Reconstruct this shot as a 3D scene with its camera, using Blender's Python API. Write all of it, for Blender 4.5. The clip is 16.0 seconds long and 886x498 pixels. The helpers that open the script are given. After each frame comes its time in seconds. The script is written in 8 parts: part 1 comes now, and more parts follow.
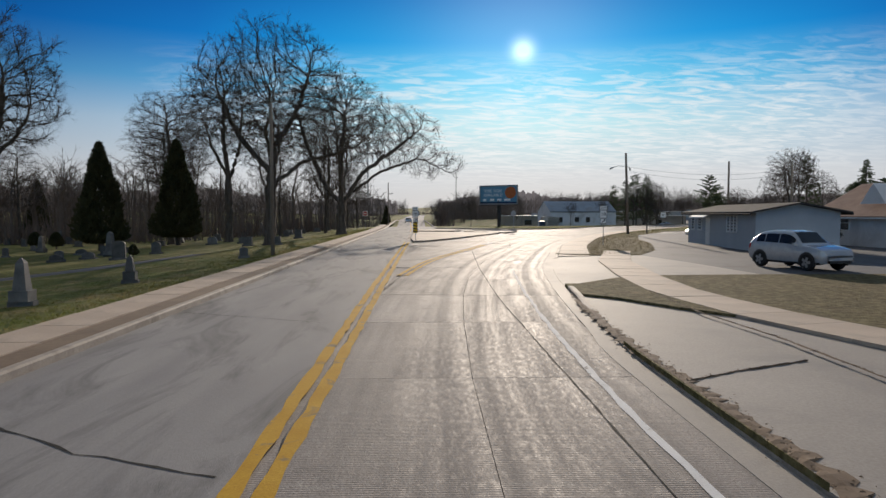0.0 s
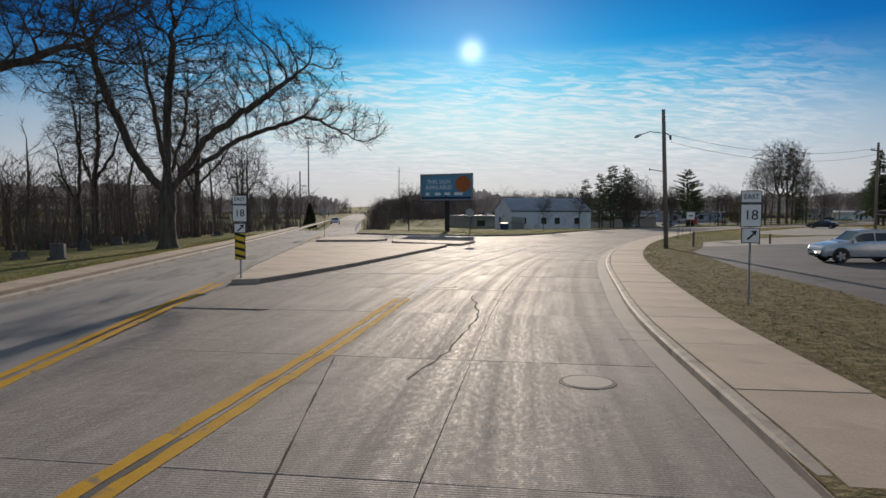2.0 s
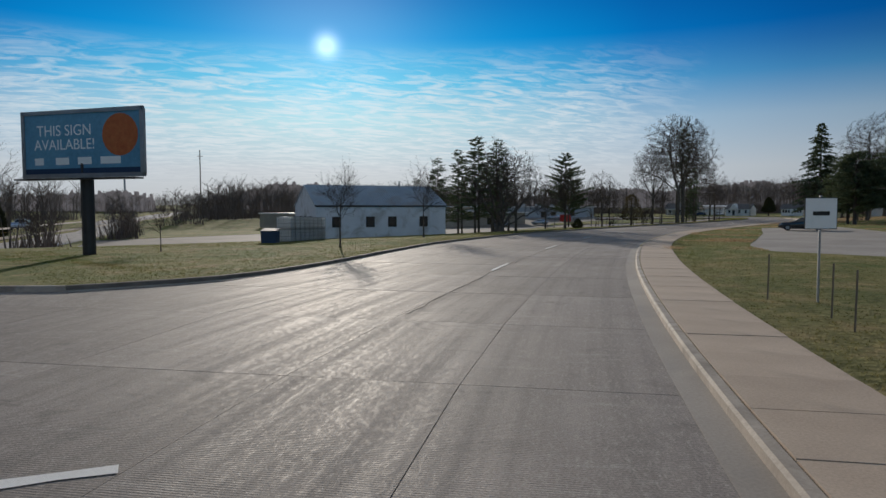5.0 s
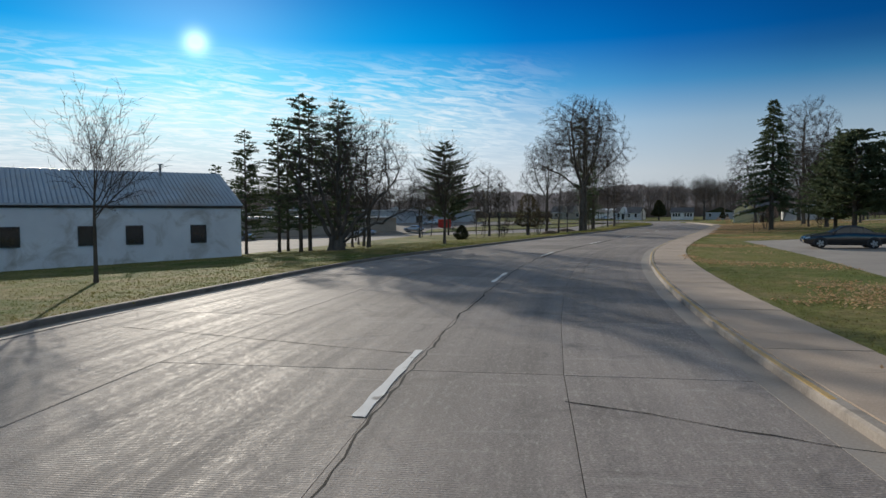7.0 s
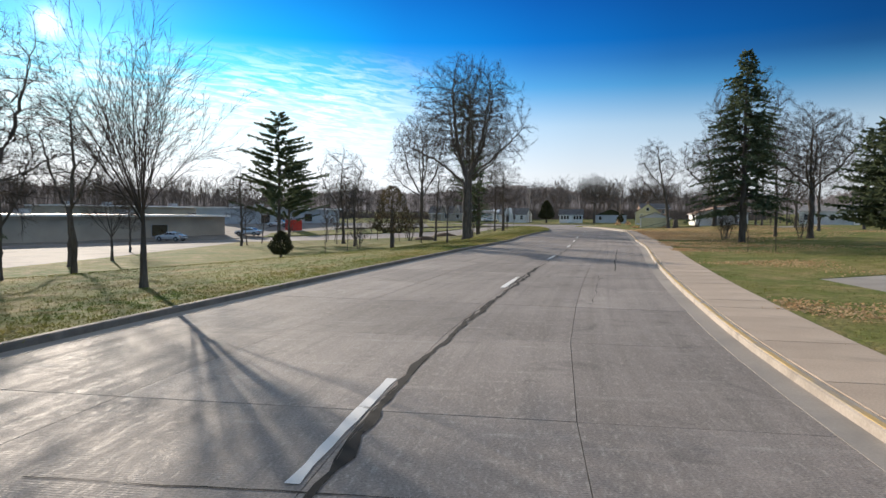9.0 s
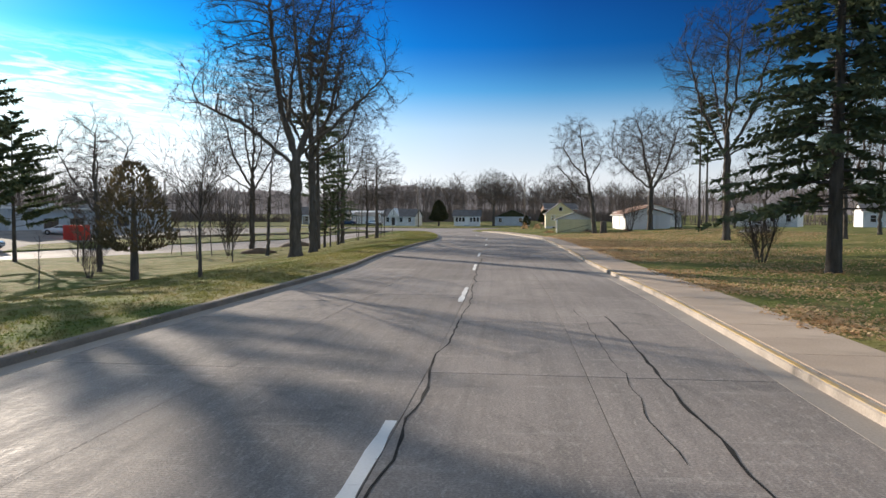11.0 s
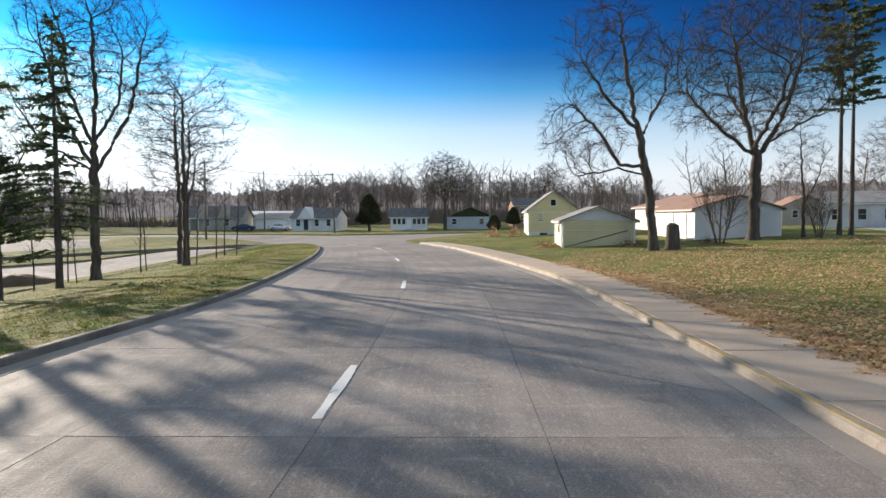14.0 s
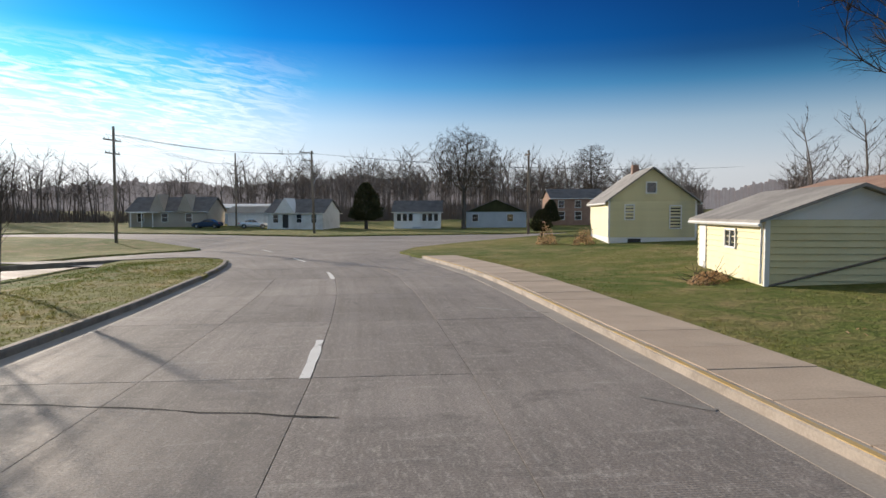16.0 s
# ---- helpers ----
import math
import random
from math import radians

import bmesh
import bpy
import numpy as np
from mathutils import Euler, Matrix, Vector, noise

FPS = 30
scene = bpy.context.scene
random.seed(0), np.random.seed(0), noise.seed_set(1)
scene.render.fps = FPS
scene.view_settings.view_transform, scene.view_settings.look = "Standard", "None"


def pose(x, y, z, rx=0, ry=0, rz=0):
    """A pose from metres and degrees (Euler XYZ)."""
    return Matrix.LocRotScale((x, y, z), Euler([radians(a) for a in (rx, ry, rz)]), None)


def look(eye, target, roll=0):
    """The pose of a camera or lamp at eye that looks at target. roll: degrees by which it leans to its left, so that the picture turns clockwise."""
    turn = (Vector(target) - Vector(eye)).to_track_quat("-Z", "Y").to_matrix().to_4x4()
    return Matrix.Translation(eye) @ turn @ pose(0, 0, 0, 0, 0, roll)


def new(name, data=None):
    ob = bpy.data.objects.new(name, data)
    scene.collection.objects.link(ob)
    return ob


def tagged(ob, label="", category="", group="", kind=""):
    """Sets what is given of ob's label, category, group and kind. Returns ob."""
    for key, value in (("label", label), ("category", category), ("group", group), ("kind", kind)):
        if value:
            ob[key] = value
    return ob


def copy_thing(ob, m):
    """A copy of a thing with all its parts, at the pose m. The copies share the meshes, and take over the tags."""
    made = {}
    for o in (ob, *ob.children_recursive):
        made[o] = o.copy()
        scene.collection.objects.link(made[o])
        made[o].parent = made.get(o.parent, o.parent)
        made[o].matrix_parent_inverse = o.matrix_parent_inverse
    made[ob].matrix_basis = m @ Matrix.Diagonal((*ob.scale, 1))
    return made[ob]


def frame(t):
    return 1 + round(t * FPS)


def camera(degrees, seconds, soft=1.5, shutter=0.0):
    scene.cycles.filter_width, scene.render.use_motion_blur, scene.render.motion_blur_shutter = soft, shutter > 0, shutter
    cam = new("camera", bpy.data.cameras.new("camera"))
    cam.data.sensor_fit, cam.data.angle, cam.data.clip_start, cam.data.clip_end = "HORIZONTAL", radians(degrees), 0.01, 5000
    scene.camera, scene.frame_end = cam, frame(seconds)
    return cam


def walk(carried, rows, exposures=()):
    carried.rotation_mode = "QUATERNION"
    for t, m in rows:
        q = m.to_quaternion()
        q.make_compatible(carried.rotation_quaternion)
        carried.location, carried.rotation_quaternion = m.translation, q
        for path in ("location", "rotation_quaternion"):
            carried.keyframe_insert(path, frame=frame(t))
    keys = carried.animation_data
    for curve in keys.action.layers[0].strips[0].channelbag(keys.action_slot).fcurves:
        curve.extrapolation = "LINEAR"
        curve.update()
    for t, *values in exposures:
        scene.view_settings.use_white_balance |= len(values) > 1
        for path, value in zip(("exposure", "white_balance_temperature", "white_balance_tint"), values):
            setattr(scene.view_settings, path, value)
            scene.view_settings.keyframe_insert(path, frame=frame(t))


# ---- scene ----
cam = camera(67.2, 16.0)
PATH = [
    (0, (7.131, -2.272, 2.451), (7.192, -0.276, 2.347), 0.0),
    (0.5, (7.669, 6.288, 2.45), (7.741, 8.284, 2.345), -0.0),
    (1, (8.458, 14.83, 2.472), (8.57, 16.824, 2.366), 0.3),
    (1.5, (9.639, 23.345, 2.474), (9.799, 25.335, 2.367), 0.2),
    (2, (11.128, 31.854, 2.478), (11.342, 33.84, 2.372), 0.2),
    (2.5, (12.822, 40.298, 2.466), (13.094, 42.277, 2.357), -0.2),
    (3, (14.91, 48.695, 2.457), (15.248, 50.663, 2.347), -0.1),
    (3.5, (17.57, 57.011, 2.453), (17.971, 58.967, 2.341), -0.1),
    (6, (36.44, 97.704, 2.434), (37.228, 99.539, 2.326), -0.3),
    (6.5, (40.553, 105.378, 2.43), (41.423, 107.176, 2.327), -0.4),
    (7, (44.953, 112.67, 2.429), (45.907, 114.425, 2.325), -0.2),
    (7.5, (49.687, 119.624, 2.432), (50.721, 121.333, 2.325), -0.0),
    (8, (54.752, 126.22, 2.46), (55.864, 127.879, 2.353), 0.3),
    (8.5, (60.109, 132.386, 2.471), (61.294, 133.994, 2.363), 0.4),
    (9, (65.617, 138.234, 2.467), (66.869, 139.79, 2.364), 0.5),
    (9.5, (71.561, 143.902, 2.449), (72.876, 145.405, 2.349), 0.3),
    (10, (77.852, 149.449, 2.393), (79.231, 150.894, 2.295), 0.2),
    (10.2, (80.489, 151.637, 2.381), (81.892, 153.059, 2.283), 0.3),
    (12.3, (109.641, 173.985, 2.457), (111.175, 175.264, 2.364), -0.3),
    (12.5, (112.299, 176.009, 2.457), (113.838, 177.283, 2.362), -0.3),
    (13, (118.72, 180.802, 2.457), (120.267, 182.066, 2.363), -0.3),
    (13.5, (125.033, 185.462, 2.459), (126.587, 186.718, 2.366), -0.4),
    (14, (131.181, 190.102, 2.462), (132.74, 191.351, 2.37), -0.4),
    (14.5, (137.144, 194.637, 2.483), (138.706, 195.883, 2.391), -0.6),
    (15, (142.886, 199.11, 2.487), (144.445, 200.359, 2.394), -0.5),
    (15.5, (148.309, 203.716, 2.457), (149.86, 204.975, 2.358), -0.1),
    (16, (153.529, 208.363, 2.425), (155.058, 209.649, 2.32), -0.1),
]
walk(cam, [(t, look(eye, target, roll)) for t, eye, target, roll in PATH],
     [(0, -0.2, 6250, 9), (2, -0.28, 6250, 9), (3.5, -0.42, 6150, 9), (6, -0.34, 5800, 4), (7, -0.1, 5850, 4), (8, 0.42, 5900, 5), (8.5, 0.68, 6000, 6), (9, 0.62, 6100, 7), (9.5, 0.5, 6200, 8), (12.5, 0.9, 6150, 7),
      (14.5, 0.92, 6150, 7), (15, 0.82, 6200, 8), (16, 0.42, 6200, 8)])

# ---- world, sun and exposure ----
SUN_AZ, SUN_EL = radians(8.5), radians(13.5)          # azimuth from +y towards +x
SUN_DIR = Vector((math.sin(SUN_AZ) * math.cos(SUN_EL), math.cos(SUN_AZ) * math.cos(SUN_EL), math.sin(SUN_EL)))
scene.view_settings.exposure = 0.0
lamp = bpy.data.lights.new("sun", "SUN")
lamp.energy, lamp.angle, lamp.color = 5.0, radians(0.6), (1.0, 0.83, 0.66)
new("sun", lamp).matrix_world = look(SUN_DIR * 500, (0, 0, 0))


class Net:
    """A short way to wire nodes."""

    def __init__(self, tree):
        self.t, self.n = tree, tree.nodes
        self.n.clear()

    def math(self, op, a, b=0.0, clamp=False):
        nd = self.n.new("ShaderNodeMath")
        nd.operation, nd.use_clamp = op, clamp
        for i, v in enumerate((a, b)):
            if isinstance(v, bpy.types.NodeSocket):
                self.t.links.new(v, nd.inputs[i])
            else:
                nd.inputs[i].default_value = v
        return nd.outputs[0]

    def mix(self, fac, a, b, mode="MIX"):
        nd = self.n.new("ShaderNodeMixRGB")
        nd.blend_type = mode
        for i, v in enumerate((fac, a, b)):
            if isinstance(v, bpy.types.NodeSocket):
                self.t.links.new(v, nd.inputs[i])
            else:
                nd.inputs[i].default_value = v if i == 0 else (*v, 1.0)
        return nd.outputs[0]

    def noise(self, vec, scale, detail=4.0, rough=0.55, dist=0.0):
        nd = self.n.new("ShaderNodeTexNoise")
        if vec:
            self.t.links.new(vec, nd.inputs["Vector"])
        nd.inputs["Scale"].default_value, nd.inputs["Detail"].default_value = scale, detail
        nd.inputs["Roughness"].default_value, nd.inputs["Distortion"].default_value = rough, dist
        return nd.outputs["Fac"]

    def ramp(self, fac, stops):
        nd = self.n.new("ShaderNodeValToRGB")
        self.t.links.new(fac, nd.inputs[0])
        el = nd.color_ramp.elements
        while len(el) < len(stops):
            el.new(0.5)
        for e, (p, c) in zip(el, stops):
            e.position, e.color = p, ((*c, 1.0) if not isinstance(c, float) else (c, c, c, 1.0))
        return nd.outputs[0]

    def stretch(self, vec, sx, sy, sz, rz=0.0):
        nd = self.n.new("ShaderNodeMapping")
        self.t.links.new(vec, nd.inputs["Vector"])
        nd.inputs["Scale"].default_value, nd.inputs["Rotation"].default_value = (sx, sy, sz), (0, 0, rz)
        return nd.outputs[0]


world = bpy.data.worlds.new("world")
scene.world = world
world.use_nodes = True
W = Net(world.node_tree)
sky = W.n.new("ShaderNodeTexSky")
sky.sky_type, sky.sun_disc, sky.sun_elevation, sky.sun_rotation = "NISHITA", False, SUN_EL, SUN_AZ
sky.air_density, sky.dust_density, sky.ozone_density = 1.0, 0.6, 2.0
way = W.n.new("ShaderNodeTexCoord").outputs["Generated"]
split = W.n.new("ShaderNodeSeparateXYZ")
W.t.links.new(way, split.inputs[0])
dot = W.n.new("ShaderNodeVectorMath")
dot.operation = "DOT_PRODUCT"
W.t.links.new(way, dot.inputs[0])
dot.inputs[1].default_value = SUN_DIR
up = split.outputs["Z"]
tone = W.ramp(up, [(0.0, (0.76, 0.74, 0.74)), (0.06, (0.80, 0.81, 0.83)), (0.13, (0.60, 0.76, 0.88)), (0.185, (0.16, 0.52, 0.84)), (0.245, (0.004, 0.27, 0.70)),
                   (0.31, (0.001, 0.15, 0.50)), (0.39, (0.004, 0.10, 0.34)), (0.52, (0.42, 0.45, 0.50)), (0.7, (0.66, 0.68, 0.70)), (1.0, (0.80, 0.80, 0.79))])
# thin broken cloud low over the horizon on the sunny side
flat = W.n.new("ShaderNodeVectorMath")
flat.operation = "DIVIDE"
W.t.links.new(way, flat.inputs[0])
lift = W.math("ADD", W.math("MAXIMUM", up, 0.0), 0.12)
trio = W.n.new("ShaderNodeCombineXYZ")
for i in range(3):
    W.t.links.new(lift, trio.inputs[i])
W.t.links.new(trio.outputs[0], flat.inputs[1])
cl = W.noise(W.stretch(flat.outputs[0], 1.0, 2.2, 1.0, 0.2), 5.5, 7.0, 0.6, 0.9)
cloud = W.ramp(cl, [(0.42, 0.0), (0.62, 1.0)])
away = W.math("SUBTRACT", 1.0, dot.outputs["Value"])
wide = W.math("MULTIPLY", away, 0.5)
near = W.ramp(away, [(0.0, 1.0), (0.065, 0.95), (0.14, 0.0)])
band = W.ramp(up, [(0.03, 0.0), (0.09, 1.0), (0.17, 0.9), (0.235, 0.0)])
veil = W.math("MULTIPLY", W.math("MULTIPLY", cloud, near), W.math("MULTIPLY", band, 0.75))
dim = W.ramp(wide, [(0.0, (1.2, 1.65, 1.35)), (0.02, (1.0, 1.3, 1.2)), (0.05, (0.66, 0.78, 0.90)), (0.10, (0.38, 0.48, 0.64)), (0.16, (0.22, 0.30, 0.42)), (0.25, (0.12, 0.17, 0.25)), (0.36, (0.07, 0.09, 0.13)), (0.46, (0.12, 0.14, 0.18)), (0.7, (0.9, 0.88, 0.84)), (1.0, (1.4, 1.28, 1.12))])
high = W.ramp(up, [(0.06, 0.0), (0.22, 1.0)])
col = W.mix(high, tone, W.mix(1.0, tone, dim, "MULTIPLY"))
low = W.ramp(wide, [(0.0, 1.0), (0.05, 0.97), (0.13, 0.74), (0.4, 0.56), (0.7, 0.8), (1.0, 1.0)])
col = W.mix(W.math("SUBTRACT", 1.0, high), col, W.mix(1.0, col, low, "MULTIPLY"))
col = W.mix(veil, col, (1.08, 1.06, 1.04))
glow = W.math("ADD", W.math("MULTIPLY", W.math("POWER", W.math("MAXIMUM", dot.outputs["Value"], 0.0), 120.0), 0.16),
              W.math("MULTIPLY", W.math("POWER", W.math("MAXIMUM", dot.outputs["Value"], 0.0), 9000.0), 1.1))
col = W.mix(1.0, col, W.mix(glow, (0, 0, 0), (1.0, 0.99, 0.96)), "ADD")
col = W.mix(1.0, col, W.mix(1.0, sky.outputs[0], (0.003, 0.003, 0.003), "MULTIPLY"), "ADD")
bg = W.n.new("ShaderNodeBackground")
W.t.links.new(col, bg.inputs["Color"])
bg.inputs["Strength"].default_value = 0.9
out = W.n.new("ShaderNodeOutputWorld")
W.t.links.new(bg.outputs[0], out.inputs["Surface"])


# ---- materials ----
def material(name, a, b, scale=1.0, rough=0.8, bump=0.2, fine=40.0, metal=0.0, stains=None, vary=0.0, where="Object",
             spec=0.4, stretch=(1, 1, 1), stain_scale=0.35, coat=0.0, stain_at=(0.5, 0.72), bump_dist=0.01, thin=0.0):
    m = bpy.data.materials.new(name)
    m.use_nodes = True
    N = Net(m.node_tree)
    vec = N.n.new("ShaderNodeTexCoord").outputs[where]
    vec = N.stretch(vec, *stretch)
    big, small = N.noise(vec, scale, 5.0), N.noise(vec, fine, 4.0, 0.6)
    c = N.mix(N.ramp(big, [(0.32, 0.0), (0.68, 1.0)]), a, b)
    c = N.mix(0.5, c, N.ramp(small, [(0.25, (0.35,) * 3), (0.75, (0.65,) * 3)]), "OVERLAY")
    if stains:
        c = N.mix(N.ramp(N.noise(vec, stain_scale, 6.0, 0.65, 0.8), [(stain_at[0], 0.0), (stain_at[1], 1.0)]), c, stains)
    if vary:
        info = N.n.new("ShaderNodeObjectInfo")
        k = N.math("ADD", 1.0 - vary / 2, N.math("MULTIPLY", info.outputs["Random"], vary))
        trio = N.n.new("ShaderNodeCombineXYZ")
        for i in range(3):
            N.t.links.new(k, trio.inputs[i])
        c = N.mix(1.0, c, trio.outputs[0], "MULTIPLY")
    p = N.n.new("ShaderNodeBsdfPrincipled")
    N.t.links.new(c, p.inputs["Base Color"])
    r = N.ramp(big, [(0.0, max(0.02, rough - 0.1)), (1.0, min(1.0, rough + 0.08))])
    N.t.links.new(r, p.inputs["Roughness"])
    p.inputs["Metallic"].default_value, p.inputs["Specular IOR Level"].default_value = metal, spec
    p.inputs["Coat Weight"].default_value = coat
    if bump:
        bp = N.n.new("ShaderNodeBump")
        bp.inputs["Strength"].default_value, bp.inputs["Distance"].default_value = bump, bump_dist
        N.t.links.new(small, bp.inputs["Height"])
        N.t.links.new(bp.outputs[0], p.inputs["Normal"])
    o = N.n.new("ShaderNodeOutputMaterial")
    if thin:                                     # light passes through thin leaves and blades
        tr, mx = N.n.new("ShaderNodeBsdfTranslucent"), N.n.new("ShaderNodeMixShader")
        N.t.links.new(c, tr.inputs["Color"])
        mx.inputs[0].default_value = thin
        N.t.links.new(p.outputs[0], mx.inputs[1])
        N.t.links.new(tr.outputs[0], mx.inputs[2])
        N.t.links.new(mx.outputs[0], o.inputs["Surface"])
    else:
        N.t.links.new(p.outputs[0], o.inputs["Surface"])
    return m




def road_concrete():
    """Grooved road concrete: worn wheel tracks, oil, patches of two sizes and fine cross grooves."""
    m = bpy.data.materials.new("road_concrete")
    m.use_nodes = True
    N = Net(m.node_tree)
    own = N.n.new("ShaderNodeTexCoord").outputs["Object"]
    geo = N.n.new("ShaderNodeNewGeometry").outputs["Position"]
    big, mid, fine = N.noise(geo, 0.22, 5.0), N.noise(geo, 1.3, 6.0, 0.65, 0.7), N.noise(geo, 34.0, 3.0, 0.6)
    grit = N.noise(N.stretch(own, 2.0, 0.7, 1.0), 7.0, 8.0, 0.75, 0.4)
    streak = N.noise(N.stretch(own, 2.3, 0.05, 1.0), 1.0, 4.0, 0.6)
    c = N.mix(N.ramp(big, [(0.36, 0.0), (0.64, 1.0)]), (0.262, 0.229, 0.208), (0.375, 0.328, 0.297))
    c = N.mix(N.ramp(streak, [(0.35, 0.0), (0.7, 0.6)]), c, (0.20, 0.185, 0.173))
    c = N.mix(N.ramp(grit, [(0.50, 0.0), (0.66, 0.8)]), c, (0.44, 0.40, 0.36))
    c = N.mix(N.ramp(N.noise(geo, 0.75, 6.0, 0.7, 1.2), [(0.56, 0.0), (0.72, 0.75)]), c, (0.16, 0.147, 0.14))
    scuff = N.noise(N.stretch(own, 0.25, 2.6, 1.0), 1.6, 6.0, 0.7, 0.6)
    c = N.mix(N.ramp(scuff, [(0.56, 0.0), (0.70, 0.55)]), c, (0.47, 0.43, 0.39))
    c = N.mix(0.8, c, N.ramp(fine, [(0.25, (0.28,) * 3), (0.75, (0.72,) * 3)]), "OVERLAY")
    info = N.n.new("ShaderNodeObjectInfo")
    k = N.math("ADD", 0.88, N.math("MULTIPLY", info.outputs["Random"], 0.24))
    trio = N.n.new("ShaderNodeCombineXYZ")
    for i in range(3):
        N.t.links.new(k, trio.inputs[i])
    c = N.mix(1.0, c, trio.outputs[0], "MULTIPLY")
    wave = N.n.new("ShaderNodeTexWave")
    wave.bands_direction = "Y"
    N.t.links.new(own, wave.inputs["Vector"])
    wave.inputs["Scale"].default_value, wave.inputs["Distortion"].default_value, wave.inputs["Detail"].default_value = 6.5, 0.6, 1.0
    groove = N.math("MULTIPLY", wave.outputs["Fac"], N.ramp(mid, [(0.3, 1.0), (0.65, 0.35)]))
    p = N.n.new("ShaderNodeBsdfPrincipled")
    c = N.mix(N.math("MULTIPLY", groove, 0.16), c, (0.12, 0.11, 0.105))
    N.t.links.new(c, p.inputs["Base Color"])
    N.t.links.new(N.ramp(N.math("ADD", N.math("MULTIPLY", grit, 0.6), N.math("MULTIPLY", streak, 0.4)), [(0.36, 0.58), (0.62, 0.92)]), p.inputs["Roughness"])
    p.inputs["Specular IOR Level"].default_value = 0.13
    bp = N.n.new("ShaderNodeBump")
    bp.inputs["Strength"].default_value, bp.inputs["Distance"].default_value = 0.45, 0.01
    N.t.links.new(N.math("ADD", N.math("MULTIPLY", groove, -0.6), fine), bp.inputs["Height"])
    N.t.links.new(bp.outputs[0], p.inputs["Normal"])
    o = N.n.new("ShaderNodeOutputMaterial")
    N.t.links.new(p.outputs[0], o.inputs["Surface"])
    return m


CONCRETE = road_concrete()
JOINT = material("joint_filler", (0.07, 0.065, 0.06), (0.12, 0.11, 0.10), 2.0, 0.85)
TAR = material("crack_tar", (0.02, 0.02, 0.02), (0.045, 0.043, 0.04), 3.0, 0.9, 0.3, spec=0.1)
OLDROAD = material("old_asphalt", (0.25, 0.24, 0.24), (0.34, 0.325, 0.315), 0.3, 0.85, 0.5, 30.0, stains=(0.12, 0.118, 0.118), spec=0.2, stretch=(3, 0.6, 1))
LOT = material("lot_asphalt", (0.075, 0.077, 0.085), (0.12, 0.12, 0.125), 0.3, 0.8, 0.5, 30.0, stains=(0.05, 0.05, 0.052))
LOTCON = material("lot_concrete", (0.31, 0.275, 0.24), (0.40, 0.36, 0.32), 0.2, 0.8, 0.3, 25.0, stains=(0.26, 0.24, 0.22))
LOTGREY = material("worn_grey_lot", (0.22, 0.20, 0.18), (0.29, 0.265, 0.24), 0.12, 0.9, 0.3, 25.0, stains=(0.16, 0.15, 0.14), spec=0.15)
WALK = material("sidewalk_concrete", (0.43, 0.335, 0.255), (0.53, 0.425, 0.33), 0.6, 0.82, 0.35, 28.0, stains=(0.30, 0.24, 0.19), vary=0.14)
KERB = material("kerb_concrete", (0.34, 0.29, 0.24), (0.46, 0.40, 0.34), 1.2, 0.8, 0.4, 25.0, stains=(0.18, 0.155, 0.13), stain_scale=0.9)
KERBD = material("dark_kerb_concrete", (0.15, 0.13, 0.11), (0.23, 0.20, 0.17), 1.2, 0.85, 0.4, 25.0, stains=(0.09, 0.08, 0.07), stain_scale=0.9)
KERBY = material("yellow_kerb_paint", (0.56, 0.37, 0.12), (0.50, 0.37, 0.18), 1.5, 0.8, 0.4, 25.0, stains=(0.34, 0.29, 0.23), stain_scale=0.8, stain_at=(0.5, 0.66))


